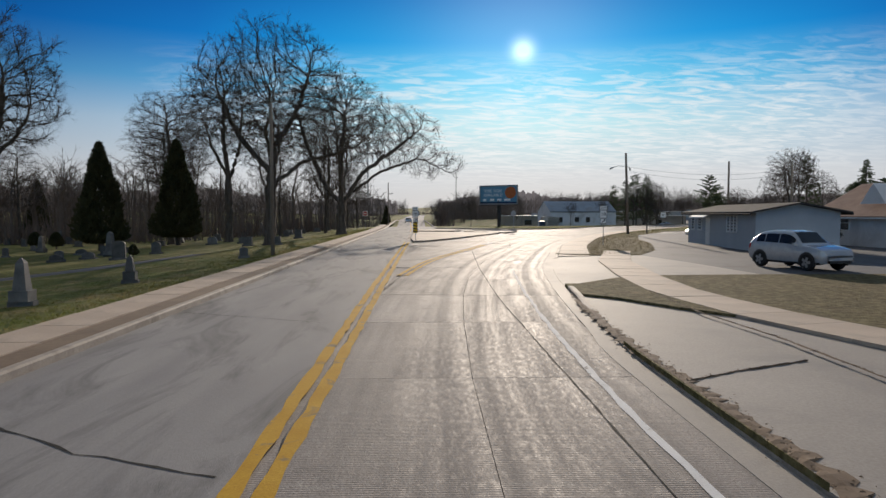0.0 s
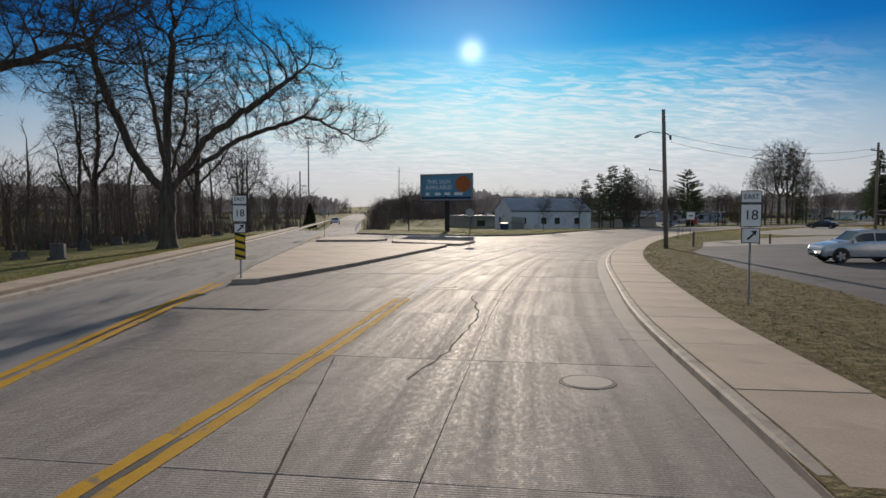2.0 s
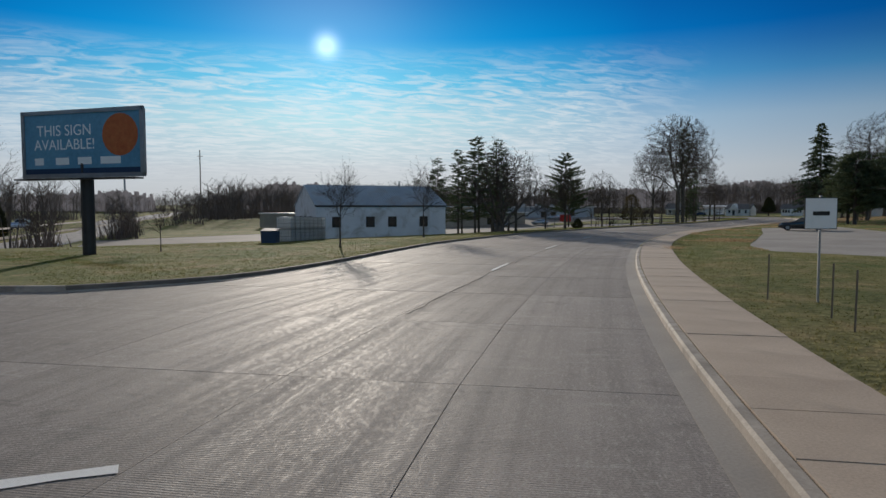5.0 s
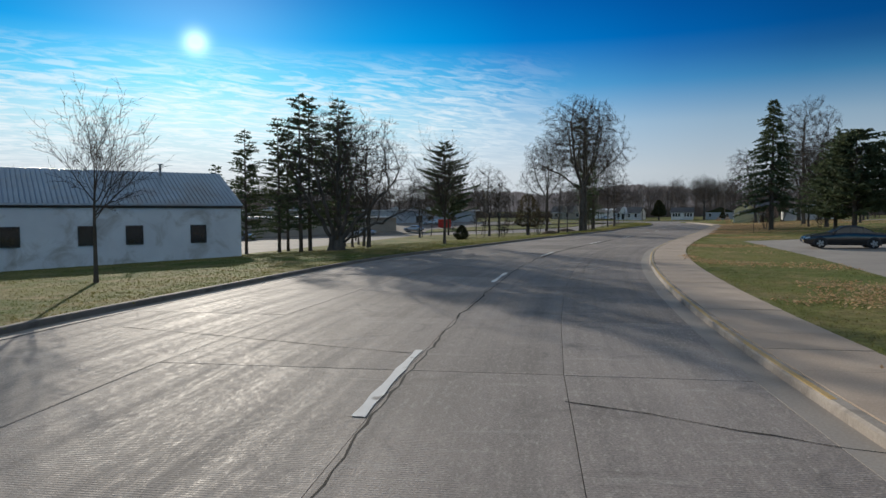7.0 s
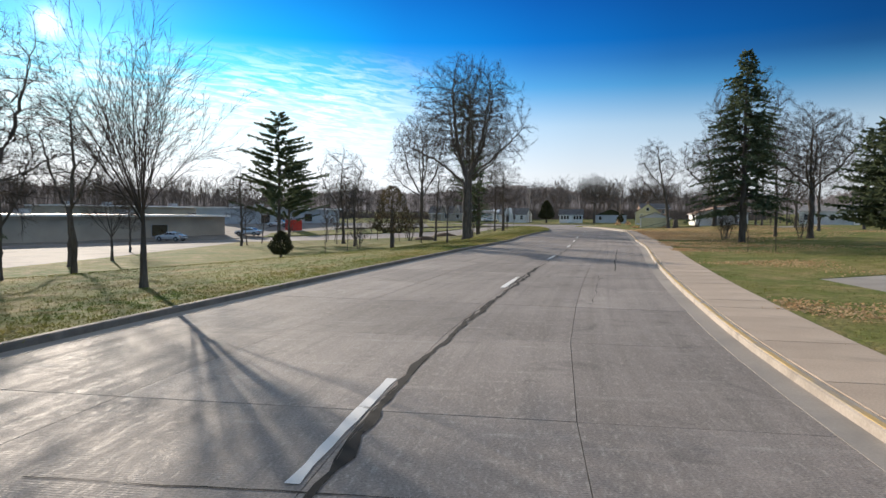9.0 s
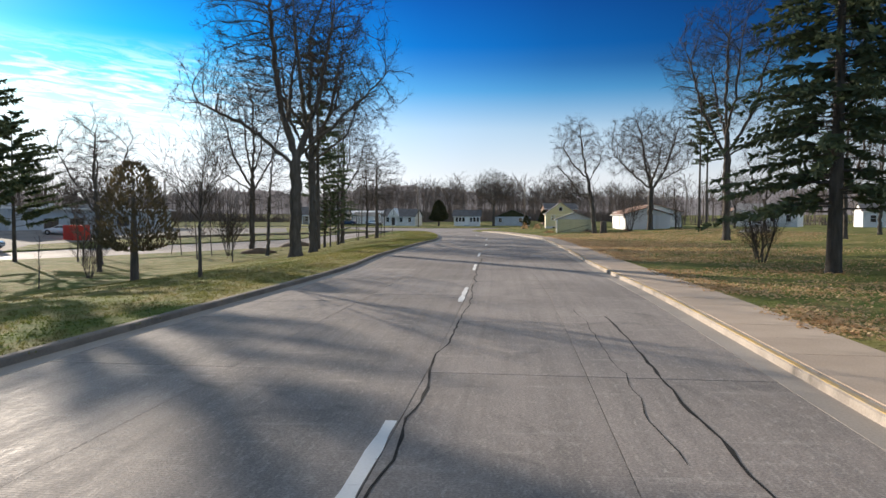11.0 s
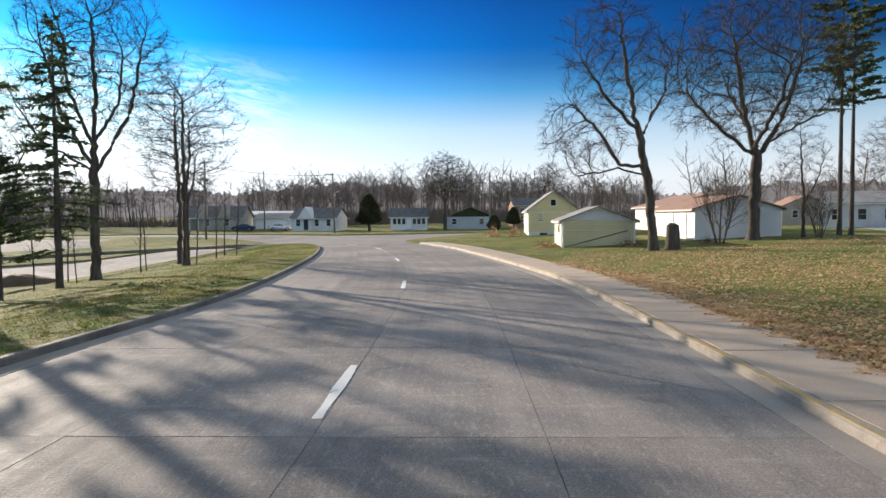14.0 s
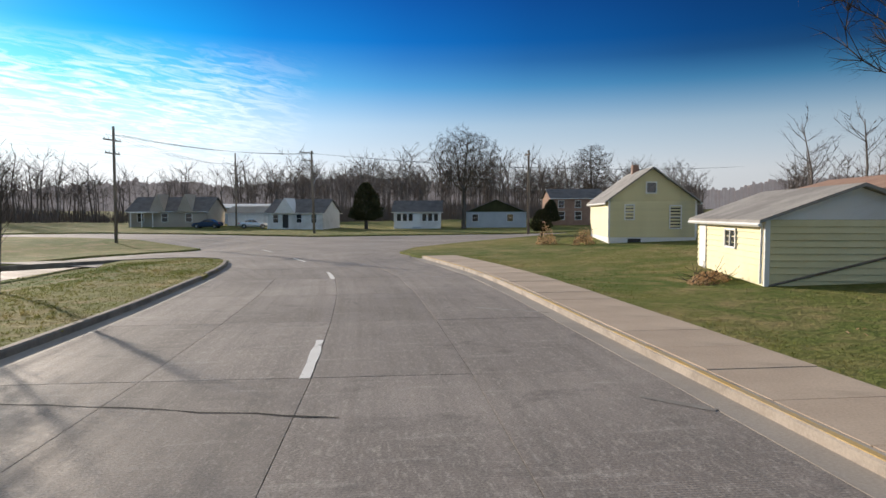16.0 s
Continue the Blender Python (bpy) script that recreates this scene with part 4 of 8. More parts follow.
# ---- trees ----
def turned(d, angle, rng):
    axis = d.orthogonal().normalized()
    axis.rotate(Matrix.Rotation(rng.uniform(0, 2 * math.pi), 3, d))
    v = d.copy()
    v.rotate(Matrix.Rotation(angle, 3, axis))
    return v


def grow(m, p, d, length, r, lev, rng, spec):
    if lev >= spec["levels"]:                    # the finest twigs: slim blades that bend once
        w = turned(d, radians(90), rng) * r
        q = p + d * length * 0.55
        d = (d + Vector((rng.gauss(0, 0.25), rng.gauss(0, 0.25), rng.gauss(0, 0.25)))).normalized()
        m[1].add([p - w, p + w, q + w * 0.6, q + d * length * 0.5, q - w * 0.6], [(0, 1, 2, 4), (4, 2, 3)])
        return
    n = (5, 8, 5, 3, 2, 2)[lev]
    pts, rad = [p], [r]
    wob, up = spec["wobble"] * (0.35 if lev == 0 else 1.0), spec["up"][min(lev, len(spec["up"]) - 1)]
    for i in range(n):
        d = (d + Vector((rng.gauss(0, wob), rng.gauss(0, wob), rng.gauss(0, wob) + up))).normalized()
        p = p + d * (length / n)
        pts.append(p)
        rad.append(r * (1 - (1 - spec["taper"]) * (i + 1) / n))
    m[min(lev, 1)].tube(pts, rad, (9, 6, 4, 3, 3, 3)[lev], close=False)
    kids = spec["kids"][lev]
    for k in range(kids):
        t = spec["start"][min(lev, len(spec["start"]) - 1)]
        t = t + (1 - t) * (k + rng.random()) / kids
        if k == kids - 1:
            t = 1.0
        i = min(int(t * n), n - 1)
        q = pts[i].lerp(pts[i + 1], t * n - i)
        dd = (pts[i + 1] - pts[i]).normalized()
        ang = radians(rng.uniform(*spec["angle"])) * (0.45 if k == kids - 1 else 1.0)
        scale = rng.uniform(0.72, 1.0) * spec["shrink"][min(lev, len(spec["shrink"]) - 1)]
        grow(m, q, turned(dd, ang, rng), length * scale, max(rad[i] * rng.uniform(*spec.get("thin", (0.46, 0.66))), spec.get("fine", 0.007)), lev + 1, rng, spec)


def bare_tree(name, label, seed, spec, category="tree"):
    rng = random.Random(seed)
    m = [Mesh(), Mesh()]
    h = spec["trunk"]
    t = thing(name, label, category)
    if spec.get("stems", 1) == 1:
        r = spec["r"]
        m[0].tube([(0, 0, -0.4), (0, 0, 0.0), (0, 0, 0.35), (0, 0, 0.9)], [r * 1.7, r * 1.5, r * 1.15, r], 9, close=False)
        grow(m, Vector((0, 0, 0.85)), Vector((rng.uniform(-.06, .06), rng.uniform(-.06, .06), 1)).normalized(), h, r, 0, rng, spec)
    else:
        for k in range(spec["stems"]):
            a = 2 * math.pi * k / spec["stems"] + rng.uniform(-.4, .4)
            grow(m, Vector((0.12 * math.cos(a), 0.12 * math.sin(a), -0.2)), Vector((0.28 * math.cos(a), 0.28 * math.sin(a), 1)).normalized(), h, spec["r"], 0, rng, spec)
    part("trunk", m[0], BARK, t, smooth=True)
    part("crown", m[1], TWIG, t, "bare winter branches and twigs")
    ups = sorted(v[2] for v in m[1].v)
    return t, ups[int(len(ups) * 0.985)]


def crown_tree(name, label, seed, r, limbs, blobs, buds=1100, step=0.40, reach=5.0, kill=0.62, twigs=6, twig=0.95, tip=0.013, category="tree"):
    """A bare tree grown towards buds that are strewn through its crown. limbs: lines of the trunk and main boughs, each starting on an
    earlier one; blobs: the crown's lobes (centre and half sizes)."""
    gen, rng = np.random.default_rng(seed), random.Random(seed)
    # buds, thicker towards each lobe's outside
    vol = np.array([b[3] * b[4] * b[5] for b in blobs])
    pts = []
    for b, n in zip(blobs, (buds * 2.3 * vol / vol.sum()).astype(int) + 20):
        d = gen.normal(size=(n, 3))
        d /= np.linalg.norm(d, axis=1)[:, None]
        f = (0.12 + 0.88 * gen.random(n) ** 0.5)[:, None]
        lump = 1 + 0.16 * np.sin(d[:, :1] * 5 + seed) * np.cos(d[:, 2:] * 6 + d[:, 1:2] * 4)
        pts.append(np.array(b[:3]) + d * f * lump * np.array(b[3:6]))
    buds_at = np.concatenate(pts)
    pos, par = [], []
    for line in limbs:
        q = np.array(line[0], float)
        near = -1
        if pos:
            near = int(np.argmin(np.linalg.norm(np.array(pos) - q, axis=1)))
        for a, b in zip(line, line[1:]):
            a, b = np.array(a, float), np.array(b, float)
            n = max(1, int(np.linalg.norm(b - a) / step))
            for k in range(n):
                w = gen.normal(size=3) * (0.05 if pos else 0.0)
                pos.append(a + (b - a) * (k + 1) / n + w if (pos or near >= 0) else a)
                par.append(near)
                near = len(pos) - 1
    P = np.zeros((9000, 3))
    n = len(pos)
    P[:n] = pos
    D = np.linalg.norm(buds_at[:, None] - P[None, :n], axis=2)
    own, gap = D.argmin(1), D.min(1)
    kids = {}
    for _ in range(90):
        live = (gap < reach) & (gap > kill)
        if not live.any() or n > 8000:
            break
        pull = {}
        for i, k in zip(np.nonzero(live)[0], own[live]):
            v = buds_at[i] - P[k]
            pull.setdefault(int(k), []).append(v / np.linalg.norm(v))
        first = n
        for k, vs in pull.items():
            if kids.get(k, 0) >= 3:
                continue
            d = np.sum(vs, axis=0) / len(vs)
            back = P[k] - P[par[k]] if par[k] >= 0 else np.array([0, 0, 1.0])
            d = d + 0.75 * back / (np.linalg.norm(back) + 1e-6) + gen.normal(size=3) * 0.15
            P[n] = P[k] + d / np.linalg.norm(d) * step
            par.append(k)
            kids[k] = kids.get(k, 0) + 1
            n += 1
        if n == first:
            break
        D = np.linalg.norm(buds_at[:, None] - P[None, first:n], axis=2)
        j, g = D.argmin(1), D.min(1)
        own, gap = np.where(g < gap, j + first, own), np.minimum(g, gap)
    child = [[] for _ in range(n)]
    for k in range(n):
        if par[k] >= 0:
            child[par[k]].append(k)
    tips = np.zeros(n)
    for k in range(n - 1, -1, -1):
        tips[k] = max(1.0, tips[k])
        if par[k] >= 0:
            tips[par[k]] += tips[k]
    bend = math.log(tips[0]) / math.log(r / tip)
    R = tip * tips ** (1 / bend)
    wood, fine = Mesh(), Mesh()
    V = [Vector(p) for p in P[:n]]
    base = V[0]
    wood.tube([base + Vector((0, 0, -0.5)), base, base + Vector((0, 0, 0.3)), base + Vector((0, 0, 0.9))], [r * 1.75, r * 1.5, r * 1.18, r], 10, close=False)
    starts = [(-1, 0)]
    while starts:
        p, k = starts.pop()
        line, rad = ([V[p]], [min(R[p], R[k] * 1.15)]) if p >= 0 else ([], [])
        while True:
            line.append(V[k])
            rad.append(R[k])
            if not child[k]:
                break
            nxt = max(child[k], key=lambda c: tips[c])
            starts += [(k, c) for c in child[k] if c != nxt]
            k = nxt
        rad[-1] *= 0.6
        if len(line) > 1:
            big = max(rad)
            (wood if big > 0.09 else fine).tube(line, rad, 9 if big > 0.2 else 6 if big > 0.07 else 4 if big > 0.03 else 3, close=False)
    for k in range(n):
        if R[k] > tip * 2.6 or par[k] < 0:
            continue
        along = (V[k] - V[par[k]]).normalized()
        for _ in range(twigs + (2 if not child[k] else 0)):
            d = turned(along, radians(rng.uniform(15, 62)), rng)
            d = (d + Vector((0, 0, 0.18))).normalized()
            L = twig * rng.uniform(0.45, 1.2)
            w = turned(d, radians(90), rng) * tip * 0.62
            q = V[k] + d * L * 0.5
            e = q + turned(d, radians(rng.uniform(5, 30)), rng) * L * 0.5
            fine.add([V[k] - w, V[k] + w, q + w * 0.7, e, q - w * 0.7], [(0, 1, 2, 4), (4, 2, 3)])
            for _ in range(2):
                g = q + turned(d, radians(rng.uniform(30, 60)), rng) * L * 0.4
                fine.add([q - w * 0.6, q + w * 0.6, g], [(0, 1, 2)])
    t = thing(name, label, category)
    part("trunk", wood, BARK, t, smooth=True)
    part("crown", fine, TWIG, t, "bare winter branches and twigs")
    ups = sorted(v[2] for v in fine.v)
    return t, ups[int(len(ups) * 0.992)]


VASE = dict(thin=(0.40, 0.56), fine=0.006, trunk=1.3, r=0.09, levels=5, kids=(9, 6, 5, 4, 4), start=(0.55, 0.2, 0.15, 0.1), angle=(26, 52), shrink=(2.7, 0.6, 0.62, 0.6, 0.6), wobble=0.05, up=(0, 0.05, 0.04, 0.03), taper=0.4)
ELM = dict(thin=(0.40, 0.55), trunk=1.3, r=0.085, levels=4, kids=(13, 9, 7, 6), start=(0.6, 0.15, 0.15, 0.1), angle=(16, 46), shrink=(2.9, 0.56, 0.52, 0.5), wobble=0.03, up=(0, 0.012, 0.01, 0.01), taper=0.35, fine=0.005)
YOUNG = dict(thin=(0.40, 0.58), trunk=2.4, r=0.06, levels=4, kids=(11, 6, 5, 4), start=(0.42, 0.2, 0.15, 0.1), angle=(28, 55), shrink=(0.9, 0.6, 0.6, 0.6), wobble=0.06, up=(0, 0.09, 0.06, 0.05), taper=0.4)
CLUMP = dict(trunk=2.4, r=0.035, levels=3, kids=(5, 5, 4), start=(0.35, 0.25, 0.15), angle=(18, 45), shrink=(0.8, 0.62, 0.6), wobble=0.09, up=(0.04, 0.06, 0.05), taper=0.5, stems=9)

KINDS = {}
for key, name, label, seed, spec in (
        ("vase_a", "tree", "bare tree with fine upswept branches on the lawn", 31, VASE), ("elm", "elm_tree", "bare elm that opens into a wide fan of twigs", 34, ELM),
        ("young_a", "young_tree", "young bare tree on the lawn", 41, YOUNG), ("clump", "shrub", "bare brown shrub with many thin stems", 61, CLUMP)):
    KINDS[key] = bare_tree(name, label, seed, spec, "shrub" if key == "clump" else "tree")

KINDS["oak_a"] = crown_tree("oak_tree", "broad bare oak with heavy spreading limbs", 11, 0.46,
    [[(0, 0, 0), (0.1, 0, 4.6), (0.4, 0.1, 8), (0.1, 0, 12.5)], [(0.1, 0, 4.9), (2.8, 0.5, 7), (6.8, 0, 8.2)], [(0.2, 0, 6), (-2.4, -0.5, 9), (-4, 0, 12.5)],
     [(0.1, 0, 5.4), (0.6, 2.8, 8), (0.5, 4.6, 10.5)], [(0.2, 0, 6.4), (0, -2.6, 9), (0.6, -4.2, 11)], [(0.4, 0.1, 8), (2.4, 0.4, 11.5), (3.2, 0, 14)]],
    [(0.3, 0, 12.8, 6.2, 5.8, 5.8), (6.2, 0, 9.2, 4.2, 3.8, 2.8), (-3.6, 0, 11.5, 4, 4, 4)], 1500, tip=0.016)
KINDS["oak_b"] = crown_tree("oak_tree", "large bare oak leaning its limbs over the verge", 23, 0.52,
    [[(0, 0, 0), (0, 0, 3.8), (0, 0.3, 9), (0.5, 0, 14)], [(0, 0, 3.6), (-2, 0, 6), (-4, 0.5, 10.5), (-5, 0, 14)], [(0.1, 0, 3.5), (2.5, -0.5, 7), (6.6, -0.6, 10), (9, 0, 12)],
     [(0, 0, 3.9), (4.4, 0.8, 7.2), (9, 0.5, 8.8), (12.6, 0, 7.0)], [(0, 0.1, 4.4), (0.4, 3, 8), (0.2, 4.6, 11)], [(0, 0.1, 4.6), (0.2, -3, 8.6), (0, -4.4, 11)]],
    [(-0.2, 0, 13, 6.2, 5.8, 5.4), (6.4, 0, 11.2, 4.8, 4.4, 3.8), (10.4, 0.3, 8.0, 4.2, 3, 1.7), (-5, 0, 12.6, 3.8, 4, 4)], 1700, tip=0.017)
KINDS["tall_a"] = crown_tree("tree", "tall bare tree with a thick grey trunk", 5, 0.38,
    [[(0, 0, 0), (0.1, 0, 6.5), (-0.3, 0.2, 11), (-0.2, 0, 16)], [(0.1, 0, 6.3), (1.6, 0.5, 10), (2.0, 0.4, 14.5)], [(0, 0, 7), (-1.8, -0.4, 10), (-2.6, 0, 13)]],
    [(0, 0, 13.6, 4.4, 4.2, 6.0)], 1000, tip=0.015)
KINDS["tall_b"] = crown_tree("tree", "tall bare tree that forks high up", 17, 0.36,
    [[(0, 0, 0), (-0.1, 0, 5.4), (0.3, 0, 10), (0.2, 0.3, 15)], [(-0.1, 0, 5.2), (-2.0, 0.3, 8.5), (-3.2, 0, 12.5)], [(0, 0, 6.4), (2.6, -0.4, 9), (4.2, 0, 11.5)]],
    [(0, 0, 12.6, 5.2, 5, 6.2)], 1100, tip=0.015)
KINDS["grand_a"] = crown_tree("tree", "very tall bare tree with two upright leaders and a broad crown", 41, 0.42,
    [[(0, 0, 0), (0, 0, 7.2), (-1.3, 0.2, 12), (-1.8, 0, 18.5)], [(0, 0, 6.8), (1.7, 0, 11.5), (2.8, 0.5, 18)], [(0, 0, 6.6), (-3.6, 0.2, 9.6), (-7.0, 0, 11.2)],
     [(0, 0, 7.1), (3.4, -1.0, 10), (6.4, -0.6, 13)], [(-0.6, 0, 9.6), (-0.8, 3.2, 13), (-0.6, 4.4, 16)], [(0.8, 0, 9.4), (0.8, -3.2, 13), (0.6, -4.4, 16)]],
    [(0, 0, 15.6, 6.8, 6.2, 6.6), (-5.6, 0, 12, 3.4, 3.8, 3.0), (4.8, 0, 12.6, 3.4, 3.4, 3.2)], 1300, step=0.42, tip=0.015, twigs=5)
KINDS["grand_b"] = crown_tree("tree", "tall bare tree with a straight trunk and upswept limbs", 47, 0.33,
    [[(0, 0, 0), (0.1, 0, 8.2), (0.3, 0, 13), (0.2, 0, 19)], [(0.1, 0, 8), (-2.2, 0.2, 12), (-3.4, 0, 17)], [(0.1, 0, 7.6), (2.6, 0.4, 12), (3.8, 0, 17)],
     [(0.1, 0, 7.8), (-3.4, -0.6, 10), (-5.2, 0, 12.5)], [(0.2, 0, 10), (0.6, 3, 13), (0.6, 4, 17)], [(0.2, 0, 9.4), (0, -3, 13), (0.2, -4, 16.5)]],
    [(0.2, 0, 16, 5.8, 5.4, 6.6), (-4, 0, 12, 3, 3, 2.8)], 900, step=0.42, tip=0.015, twigs=5)
KINDS["round"] = crown_tree("oak_tree", "round-crowned bare oak with a forked trunk", 53, 0.36,
    [[(0, 0, 0), (0.1, 0, 5.6), (-0.8, 0.1, 9), (-1.4, 0, 13)], [(0.1, 0, 5.3), (1.8, 0, 8), (3.2, 0, 12.5)], [(0, 0, 5.6), (-2.8, 0.3, 8), (-4.8, 0, 10)], [(0.6, 0, 6.4), (3.8, -0.4, 8.2), (5.2, 0, 8.6)],
     [(0.2, 0, 6), (0.4, 3, 9), (0.2, 4.6, 11)], [(0, 0, 6.2), (0.2, -3, 9), (0, -4.6, 11)]],
    [(0, 0, 11.2, 6.1, 6, 5.0)], 1500, tip=0.014)
KINDS["bent"] = crown_tree("tree", "bare tree leaning away with long drooping limbs to one side", 59, 0.28,
    [[(0, 0, 0), (-0.3, 0, 4), (-1.1, 0, 8), (-1.9, 0, 12), (-2.2, 0, 15)], [(-0.4, 0, 4.6), (-2.2, 0.2, 5.2), (-5.2, 0, 4.6)], [(-0.5, 0, 5.2), (-2.0, 0.4, 5.4), (-3.6, 0, 7.6), (-5.4, 0, 9.4)],
     [(-1.0, 0, 7.4), (-3.2, -0.4, 9.6), (-4.6, 0, 12)], [(-0.9, 0, 7), (0.6, 0.4, 9.6), (1.2, 0, 12)]],
    [(-2.6, 0, 11.6, 3.2, 3.2, 4.2), (-4.2, 0, 7.2, 2.8, 3.0, 2.8), (0.2, 0, 11, 1.8, 2.2, 2.8)], 1000, step=0.38, tip=0.013)
KINDS["slim_a"] = crown_tree("tree", "slender bare tree with many fine twigs", 51, 0.17,
    [[(0, 0, 0), (0.1, 0, 4), (-0.1, 0.1, 8), (0, 0, 11)], [(0.1, 0, 3.6), (1.2, 0.2, 6), (1.8, 0, 8.5)]], [(0, 0, 7.8, 2.8, 2.8, 4.4)], 520, step=0.36, tip=0.011, twig=0.75)
KINDS["slim_b"] = crown_tree("tree", "slender bare tree with short limbs", 57, 0.16,
    [[(0, 0, 0), (-0.1, 0, 4), (0.2, 0, 8), (0.1, 0, 11)], [(-0.1, 0, 3.2), (-1.2, 0.2, 5.4), (-1.9, 0, 8)]], [(0, 0, 8, 2.4, 2.4, 4.2), (-1.2, 0, 6, 1.8, 1.8, 2.2)], 480, step=0.36, tip=0.011, twig=0.75)
KINDS["fork"] = crown_tree("tree", "light bare tree that forks low into upswept boughs", 67, 0.19,
    [[(0, 0, 0), (0, 0, 3.4), (-0.3, 0, 7), (-0.2, 0, 10)], [(0, 0, 3.2), (1.3, 0, 6), (2.4, 0, 9.4)], [(0, 0, 3.8), (-1.6, 0.2, 6), (-2.8, 0, 8.4)]], [(0, 0, 8, 3.6, 3.4, 4.0)], 620, step=0.36, tip=0.011, twig=0.8)
KINDS["multi"] = crown_tree("shrub", "large dark shrub of many leaning stems", 71, 0.40,
    [[(0, 0, 0), (0.1, 0, 1.5), (0.2, 0, 5)], [(0, 0, 0.1), (1.2, 0.2, 1.8), (3.4, 0, 4)], [(0, 0, 0.1), (-1.0, 0.3, 2), (-2.6, 0, 4.8)], [(0, 0, 0.2), (0.5, 1.2, 2), (0.8, 3, 4.6)],
     [(0, 0, 0.2), (0.3, -1.2, 2), (0.4, -2.8, 4.6)], [(0, 0, 0.3), (2.0, -0.8, 1.4), (4.6, -0.6, 2.6)], [(0, 0, 0.3), (-0.4, -0.6, 2.2), (-1.2, -1, 5.5)]],
    [(0.2, 0, 5, 4, 4, 3.2), (3.6, 0, 3.2, 2.4, 2.4, 1.6)], 1300, step=0.34, kill=0.6, tip=0.012, twig=0.6, twigs=5, category="shrub")

USED = set()


def stand(kind, x, y, h, turn=0.0, lean=0.0, label="", group=""):
    """Stands a tree of a kind at a place with a height; the first of a kind is the original."""
    ob, top = KINDS[kind]
    s = h / top
    z = height(x, y) + 0.10
    m = Matrix.Translation((x, y, z)) @ Euler((radians(lean), 0, radians(turn))).to_matrix().to_4x4() @ Matrix.Scale(s, 4)
    if kind in USED:
        keep = ob.matrix_basis.copy()
        ob.matrix_basis = Matrix.Identity(4)
        t = copy_thing(ob, m)
        ob.matrix_basis = keep
    else:
        t = ob
        USED.add(kind)
        t.matrix_basis = m
    if label:
        tagged(t, label)
    return t


PLANTED = []


def plant(kind, x, y, h, turn=0.0, lean=0.0, label=""):
    PLANTED.append((kind, x, y, h, turn, lean, label))


# cemetery side
plant("oak_a", -6.0, 55.6, 18.6, 8)
plant("oak_b", -2.8, 79.6, 19.0, 0)
plant("tall_a", -15.2, 75.2, 20.5, 40)
plant("tall_b", -23.5, 80, 18, 100)
plant("oak_a", -22, 42, 17, 150)
plant("tall_b", -30, 98, 17, 60)
plant("tall_a", -17, 104, 18, 210)
plant("tall_b", -9, 112, 17, 10)
plant("slim_a", -6.5, 92, 14, 30)
plant("slim_b", -12, 88, 13, 60)
plant("slim_a", -5, 122, 13, 130)
plant("fork", -8, 133, 14, 220)
plant("tall_b", -40, 62, 17, 330)
plant("slim_a", -44, 84, 14, 130)
# billboard lawn and the white shed
plant("young_a", 16.2, 122.5, 6.4, 10)
plant("young_a", 24.8, 123.5, 2.9, 50)
plant("young_a", 35.3, 124.0, 5.2, 90)
plant("young_a", 45.4, 139.4, 6.6, 170)
plant("slim_b", 65.4, 170, 13.2, 80)
plant("fork", 67.5, 168, 10.8, 20)
plant("multi", 62.0, 161.0, 10.4, -25)
plant("slim_b", 69, 176, 9, 200)
# lawn with the elm
plant("elm", 71.7, 161.6, 8.4, 0)
plant("fork", 75.4, 196, 13.6, 130)
plant("vase_a", 79.4, 201, 8.6, 40)
plant("slim_a", 84, 214, 7.0, 15)
plant("slim_a", 99, 221, 10.8, 15)
plant("fork", 114, 221, 13.2, -40)
plant("slim_a", 111, 213, 10.5, 75)
plant("grand_b", 133.8, 229.0, 20.5, -44)
plant("grand_a", 122.0, 203.6, 23.0, -44)
plant("grand_b", 129.6, 211.6, 24.0, 100)
plant("young_a", 105.6, 187.3, 6.8, 45)
plant("clump", 108.5, 208, 3.4, 30)
plant("slim_b", 142, 226, 11, 180)
plant("grand_b", 149.6, 232.0, 18.8, -50)
plant("fork", 155.0, 231.0, 13.0, 50)
plant("slim_b", 157.2, 235.6, 13.0, 200)
plant("slim_b", 131.0, 221.5, 12.6, 60, 3)
plant("young_a", 122.6, 214, 5.2, 10)
plant("clump", 128.6, 225, 5.6, 0)
# right lawn
plant("round", 128.8, 164.2, 11.6, 15)
plant("grand_b", 149.2, 180.6, 20.0, 130)
plant("round", 180.7, 202.2, 16.6, -50)
plant("bent", 171.2, 205.6, 15.4, -51)
plant("fork", 193.5, 195.0, 9.0, 0)
plant("slim_a", 178, 190.8, 4.5, 0)
plant("clump", 176.6, 203.2, 5.4, 20)
plant("slim_b", 183.4, 199.6, 8.5, 90, -6)
plant("clump", 182.0, 198.4, 4.0, 120)
plant("slim_a", 150, 172, 12, 60)
plant("slim_b", 132.5, 169.0, 10.5, 130)
plant("fork", 158, 166, 13, 60)
plant("slim_b", 164, 172, 12, 200)
plant("fork", 174.0, 185.0, 11, 90)
plant("round", 234.4, 272.2, 15, 60)
plant("tall_b", 268, 268, 14, 60)
plant("clump", 125.6, 170.6, 3.2, 200)
plant("clump", 128.2, 171.6, 2.6, 100)
plant("clump", 128.6, 165.0, 2.4, 10)
for kx in PLANTED:
    stand(*kx)
